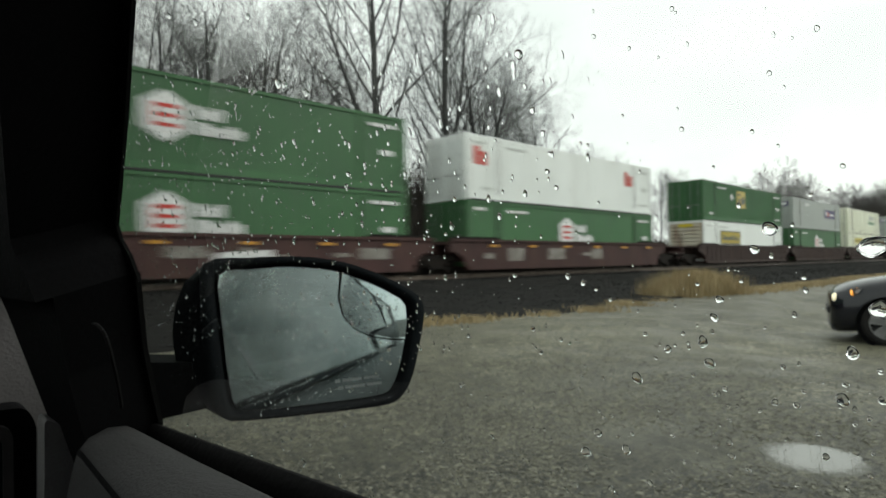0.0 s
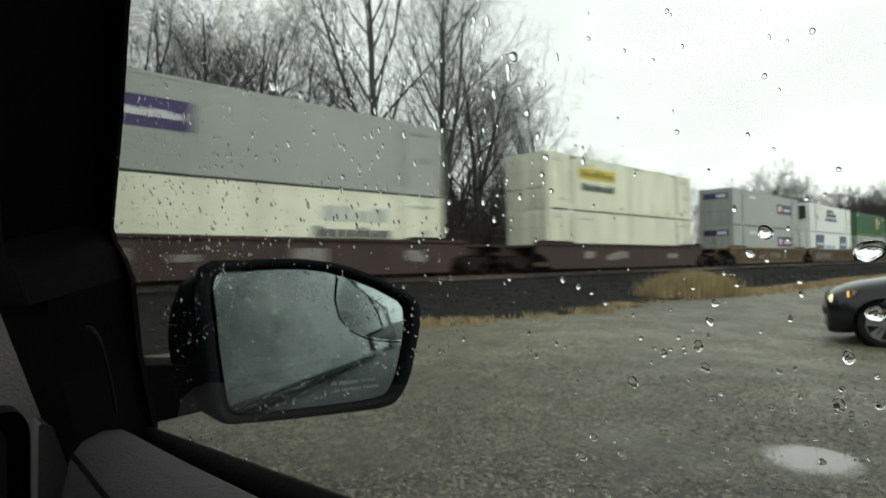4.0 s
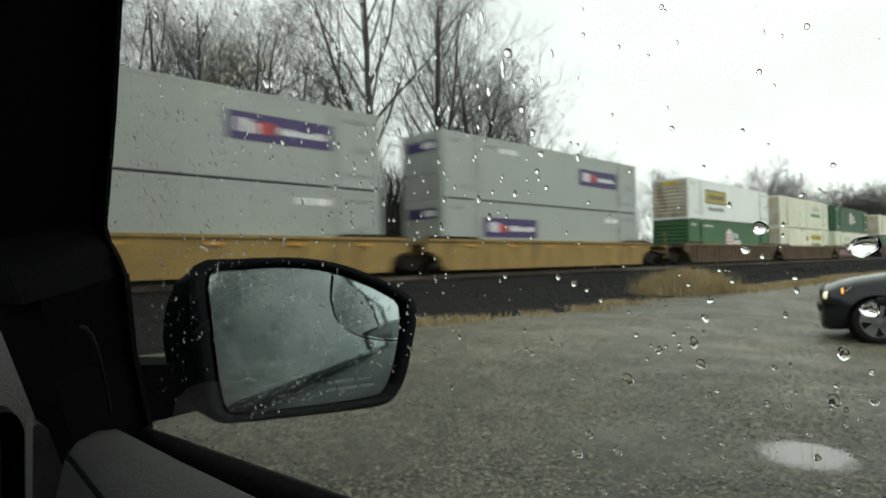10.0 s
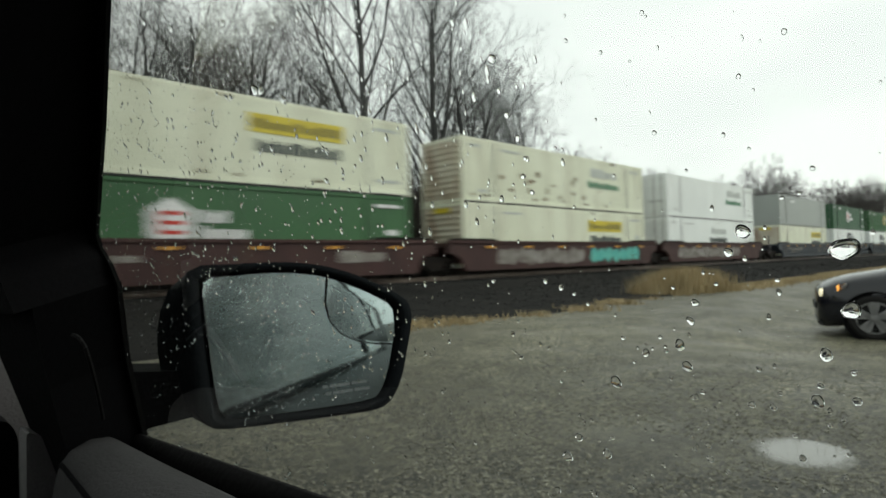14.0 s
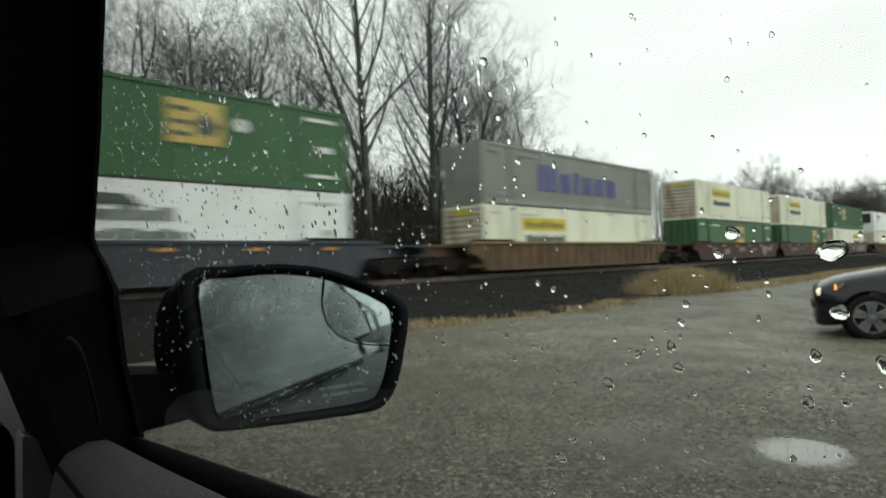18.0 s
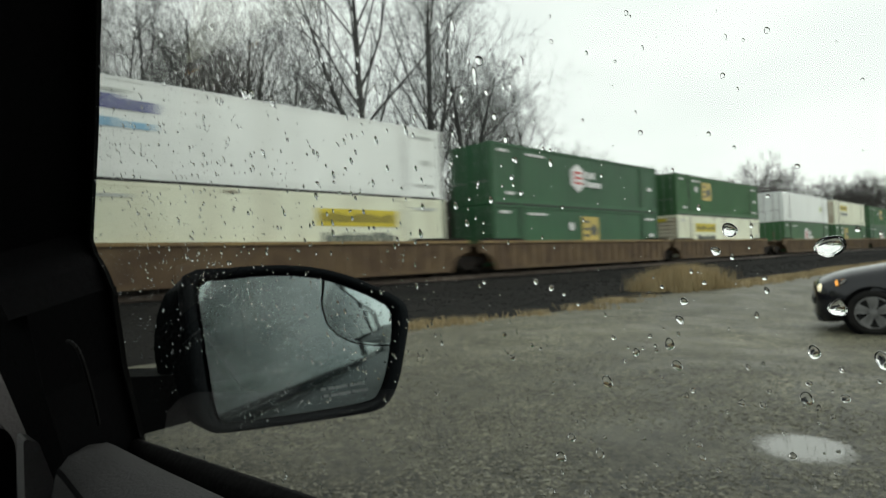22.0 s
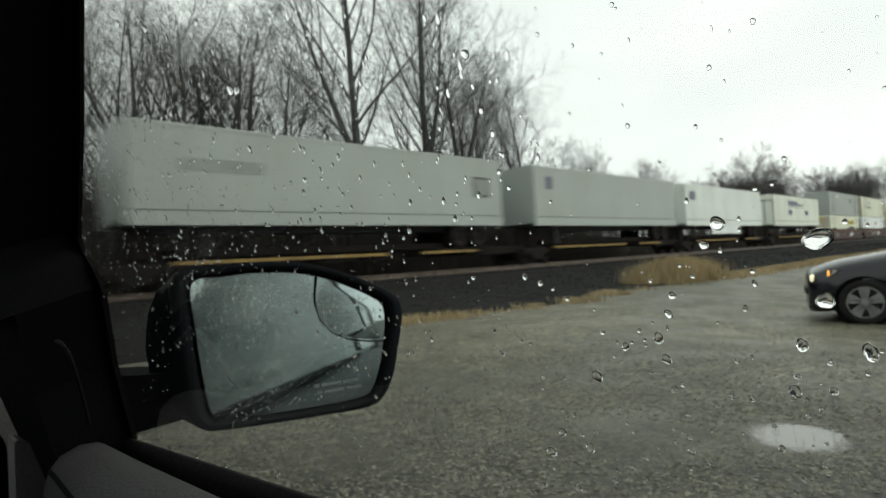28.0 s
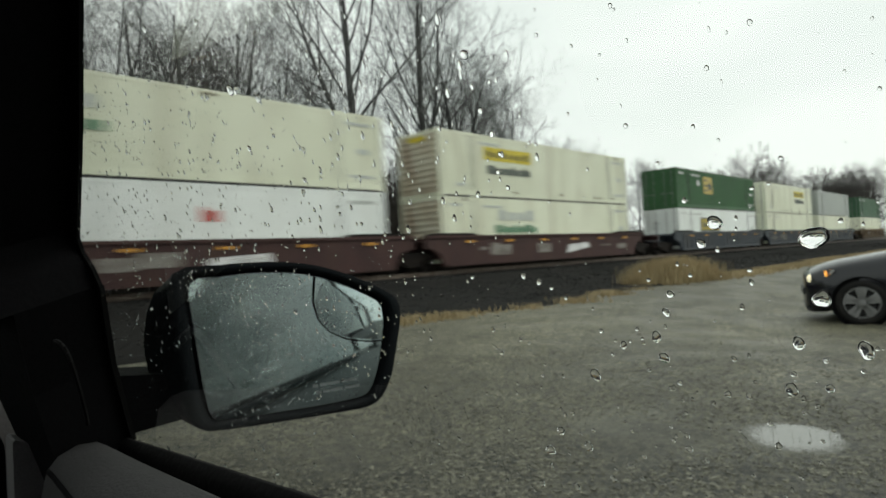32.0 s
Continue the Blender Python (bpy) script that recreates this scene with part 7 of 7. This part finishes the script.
# ---- rain on the window and the mirror ----
def dome(seed, rings=7, sides=18, steep=(56, 68), sags=(-0.03, 0.03)):
    """A drop of radius 1 on the plane z = 0, a cap that meets the glass at an angle within steep, its top off the middle by sags; its flat underside has corners of its own."""
    rnd = random.Random(seed)
    ph = [rnd.uniform(0, 6.28) for _ in range(3)]
    sag, meet = rnd.uniform(*sags), radians(rnd.uniform(*steep))
    big = 1 / math.sin(meet)
    foot = big * math.cos(meet)
    vs, fs = [(0, -sag, big - foot)], []
    for r in range(1, rings + 1):
        t = big * math.sin(meet * r / rings)
        for s in range(sides):
            a = 2 * math.pi * s / sides
            w = t * (1 + 0.07 * math.sin(2 * a + ph[0]) + 0.06 * math.sin(3 * a + ph[1]) + 0.03 * math.sin(5 * a + ph[2]))
            x, y = w * math.cos(a), w * math.sin(a)
            vs.append((x * (1 - 0.12 * y * t), y - sag * (1 - t * t), max(math.sqrt(max(big * big - t * t, 0)) - foot, 0.0)))
    for s in range(sides):
        fs.append((0, 1 + s, 1 + (s + 1) % sides))
    for r in range(rings - 1):
        for s in range(sides):
            a, b = 1 + r * sides + s, 1 + r * sides + (s + 1) % sides
            fs.append((a, a + sides, b + sides, b))
    k = len(vs)
    vs += [vs[1 + (rings - 1) * sides + s] for s in range(sides)]
    fs.append(tuple(range(k + sides - 1, k - 1, -1)))
    return vs, fs


def drop_mesh(seed, steep, sags):
    vs, fs = dome(seed, steep=steep, sags=sags)
    me = bpy.data.meshes.new("raindrop")
    me.from_pydata(vs, [], fs)
    me.materials.append(m_water)
    me.polygons.foreach_set("use_smooth", [len(p.vertices) < 6 for p in me.polygons])
    me.update()
    return me


DROPS = [drop_mesh(s, (72, 80), (-0.08, 0.03)) for s in range(6)]
FLAT_DROPS = [drop_mesh(s, (66, 74), (-0.4, -0.22)) for s in range(6)]
G_DOWN = (on_glass(0.1, 1.1) - on_glass(0.1, 1.2)).normalized()
G_SIDE = (-G_DOWN).cross(NORMAL).normalized()
G_TURN = Matrix((G_SIDE, -G_DOWN, NORMAL)).transposed().to_4x4()
rnd_drop = random.Random(77)


def bead(y, z, mm):
    """A raindrop on the outside of the side window."""
    ob = share("raindrop", (DROPS if z > 1.172 else FLAT_DROPS)[rnd_drop.randrange(6)])
    r = mm / 1000
    stretch = rnd_drop.uniform(0.95, 1.3) if mm < 2.5 else 0.72
    ob.matrix_basis = Matrix.Translation(on_glass(y, z, 0.0004)) @ G_TURN @ Matrix.Rotation(rnd_drop.uniform(-0.5, 0.5), 4, "Z") @ Matrix.Diagonal((r * rnd_drop.uniform(0.8, 1.0), r * stretch, r, 1))
    tagged(ob, "clear raindrop on the side window glass", "raindrop", "raindrops on the side window")
    return ob


bead(0.126, 1.256, 1.5); bead(0.062, 1.237, 0.6); bead(0.066, 1.202, 1.9); bead(0.046, 1.197, 3.3)
bead(0.070, 1.197, 1.1); bead(0.080, 1.184, 1.2); bead(0.082, 1.179, 1.2); bead(0.086, 1.172, 1.4)
bead(0.085, 1.166, 1.4); bead(0.096, 1.169, 1.1); bead(0.090, 1.170, 0.6); bead(0.107, 1.159, 1.7)
bead(0.055, 1.160, 1.5); bead(0.070, 1.157, 0.9); bead(0.065, 1.157, 0.9); bead(0.082, 1.159, 0.9)
bead(0.124, 1.138, 1.5); bead(0.115, 1.134, 1.6); bead(0.130, 1.130, 1.9); bead(0.052, 1.172, 1.7)
bead(0.046, 1.183, 1.9); bead(0.047, 1.161, 1.2); bead(0.067, 1.167, 0.7); bead(0.061, 1.150, 0.7)
bead(0.083, 1.139, 1.0); bead(0.082, 1.150, 0.6); bead(0.083, 1.228, 0.6); bead(0.125, 1.240, 1.0)
bead(0.123, 1.233, 1.0); bead(0.124, 1.222, 0.9); bead(0.122, 1.217, 0.9); bead(0.122, 1.227, 0.7)
bead(0.060, 1.190, 0.7); bead(0.060, 1.187, 0.7); bead(0.074, 1.189, 0.6); bead(0.119, 1.188, 1.0)
bead(0.124, 1.190, 0.9); bead(0.141, 1.172, 0.8); bead(0.131, 1.169, 0.7); bead(0.102, 1.173, 0.7)
bead(0.091, 1.174, 0.6); bead(0.124, 1.161, 0.5); bead(0.050, 1.215, 0.6); bead(0.052, 1.244, 0.6)
bead(0.060, 1.144, 0.9); bead(0.254, 1.301, 1.7); bead(0.245, 1.272, 2.2); bead(0.241, 1.271, 1.7)
bead(0.228, 1.265, 1.6); bead(0.296, 1.310, 1.6); bead(0.081, 1.256, 0.6); bead(0.102, 1.255, 0.6)
bead(0.086, 1.246, 0.4); bead(0.101, 1.261, 0.4); bead(0.062, 1.221, 0.4); bead(0.070, 1.177, 0.4)
bead(0.112, 1.140, 0.7); bead(0.109, 1.124, 1.1); bead(0.111, 1.183, 0.7); bead(0.144, 1.190, 0.8)
bead(0.137, 1.269, 0.9); bead(0.126, 1.247, 0.8); bead(0.319, 1.319, 1.7); bead(0.245, 1.248, 1.2)
bead(0.226, 1.250, 0.9); bead(0.215, 1.231, 1.1)
bead(0.100, 1.166, 0.6); bead(0.090, 1.162, 0.6); bead(0.085, 1.157, 0.6); bead(0.074, 1.154, 0.6)
bead(0.063, 1.161, 0.6); bead(0.082, 1.154, 0.6); bead(0.054, 1.164, 0.8); bead(0.047, 1.168, 0.7)
bead(0.039, 1.171, 1.8); bead(0.040, 1.166, 0.6); bead(0.053, 1.154, 0.6); bead(0.050, 1.156, 0.6)
bead(0.087, 1.145, 0.6); bead(0.083, 1.143, 1.0); bead(0.087, 1.141, 0.6); bead(0.097, 1.134, 0.7)
bead(0.084, 1.133, 0.6); bead(0.079, 1.136, 0.8); bead(0.099, 1.126, 0.7); bead(0.084, 1.130, 0.6)
bead(0.118, 1.145, 0.7); bead(0.121, 1.144, 0.7); bead(0.117, 1.138, 0.6); bead(0.122, 1.146, 0.6)
bead(0.099, 1.142, 0.6); bead(0.126, 1.157, 0.6); bead(0.140, 1.164, 1.0); bead(0.128, 1.168, 0.6)
bead(0.152, 1.114, 0.8); bead(0.137, 1.116, 1.2); bead(0.123, 1.118, 1.3); bead(0.141, 1.121, 0.6)
bead(0.131, 1.124, 0.8); bead(0.101, 1.130, 0.6); bead(0.051, 1.141, 0.6); bead(0.050, 1.147, 0.6)
bead(0.056, 1.136, 0.6); bead(0.115, 1.186, 0.7); bead(0.085, 1.188, 0.6)


def fine_drops(name, spots, at, turn, label, rings=3, sides=8):
    """Many small drops in one mesh; spots of (a, b, radius, stretch)."""
    base_v, base_f = dome(9, rings, sides, (70, 78))
    k = Mesh()
    for a, b, r, st in spots:
        o = at(a, b)
        n = len(k.v)
        k.v += [tuple(o + turn @ Vector((x * r, y * r * st, z * r))) for x, y, z in base_v]
        k.f += [tuple(i + n for i in f_) for f_ in base_f]
    ob = k.to(name, m_water, smooth=True)
    return tagged(ob, label, "raindrops", kind="stuff")


rnd = random.Random(18)
spots = []
for _ in range(1950):
    y = rnd.uniform(0.17, 0.5)
    z = 1.07 + rnd.random() ** 0.8 * 0.27
    if z > 1.225 + (0.490 - y) * 0.75 or (y > 0.495 and z > 1.2) or (y > 0.36 and z < 1.15 and rnd.random() < 0.65):
        continue
    spots.append((y, z, rnd.choice((0.2, 0.25, 0.3, 0.36, 0.45, 0.55, 0.75)) / 1000, rnd.uniform(1.1, 2.0)))
for _ in range(620):
    y, z = rnd.uniform(0.02, 0.2), 1.1 + 0.17 * rnd.random() ** 1.7
    spots.append((y, z, rnd.choice((0.13, 0.16, 0.2, 0.26, 0.34, 0.45, 0.55)) / 1000, rnd.uniform(0.9, 1.8)))
for _ in range(640):
    y, z = rnd.uniform(0.11, 0.40), rnd.uniform(1.2, 1.4)
    if z < 1.22 + (0.470 - y) * 0.75:
        spots.append((y, z, rnd.choice((0.33, 0.42, 0.52, 0.66, 0.9)) / 1000, rnd.uniform(1.3, 2.2)))
for _ in range(34):
    y = rnd.uniform(0.2, 0.5)
    spots.append((y, belt(y) + rnd.uniform(-0.004, 0.012), rnd.choice((0.5, 0.7, 0.9, 1.2)) / 1000, rnd.uniform(1.0, 1.6)))
fine_drops("fine_raindrops", spots, lambda y, z: on_glass(y, z, 0.0004), G_TURN.to_3x3(), "fine rain spatter on the side window")
k = Mesh()
for _ in range(760):
    y, z = (rnd.gauss(0.055, 0.014), rnd.uniform(1.115, 1.155)) if rnd.random() < 0.3 else (rnd.uniform(0.02, 0.2), rnd.uniform(1.10, 1.148))
    run, w = rnd.uniform(0.001, 0.006), rnd.uniform(0.000025, 0.00006)
    n = len(k.v)
    for s in (0.0, 0.35, 1.0):
        c = on_glass(y, z, 0.0003) + G_DOWN * run * s
        half = w * (1.0 - 0.5 * s)
        k.v += [tuple(c - G_SIDE * half), tuple(c + NORMAL * half * 0.9), tuple(c + G_SIDE * half)]
    for s in (0, 1):
        k.f += [(n + 3 * s + i, n + 3 * s + i + 1, n + 3 * s + i + 4, n + 3 * s + i + 3) for i in (0, 1)] + [(n + 3 * s + 2, n + 3 * s, n + 3 * s + 3, n + 3 * s + 5)]
tagged(k.to("rain_trails", m_water), "thin water trails running down the window", "raindrops", kind="stuff")
M_TURN = Matrix((M_U, Vector((0, 0, 1)), M_N)).transposed()
spots = []
for _ in range(1500):
    a, z = rnd.uniform(0.012, 0.182), rnd.uniform(1.058, 1.19)
    if z > 1.192 - max(0, a - 0.09) * 0.36 or (a > 0.16 and z < 1.09):
        continue
    spots.append((a, z, rnd.choice((0.4, 0.5, 0.6, 0.75, 1.0)) / 1000, rnd.uniform(0.9, 1.3)))
fine_drops("mirror_raindrops", spots, lambda a, z: on_mirror(a, z, 0.0036 if a > 0.12 and z > 1.12 else 0.0042 + ((a - 0.094) ** 2 + (z - 1.12) ** 2) / 2.6 + (z - 1.12) * 0.078), M_TURN, "rain spatter on the mirror glass", 3, 8)


# ---- what moves ----
def motions():
    times = (0.0, 4.0, 8.0, 12.0, 16.0, 20.0, 24.0, 28.0, 32.0)
    for thing, x, y, z in TRAIN:
        walk(thing, [(t, pose(x - along(t), y, z)) for t in times])


motions()
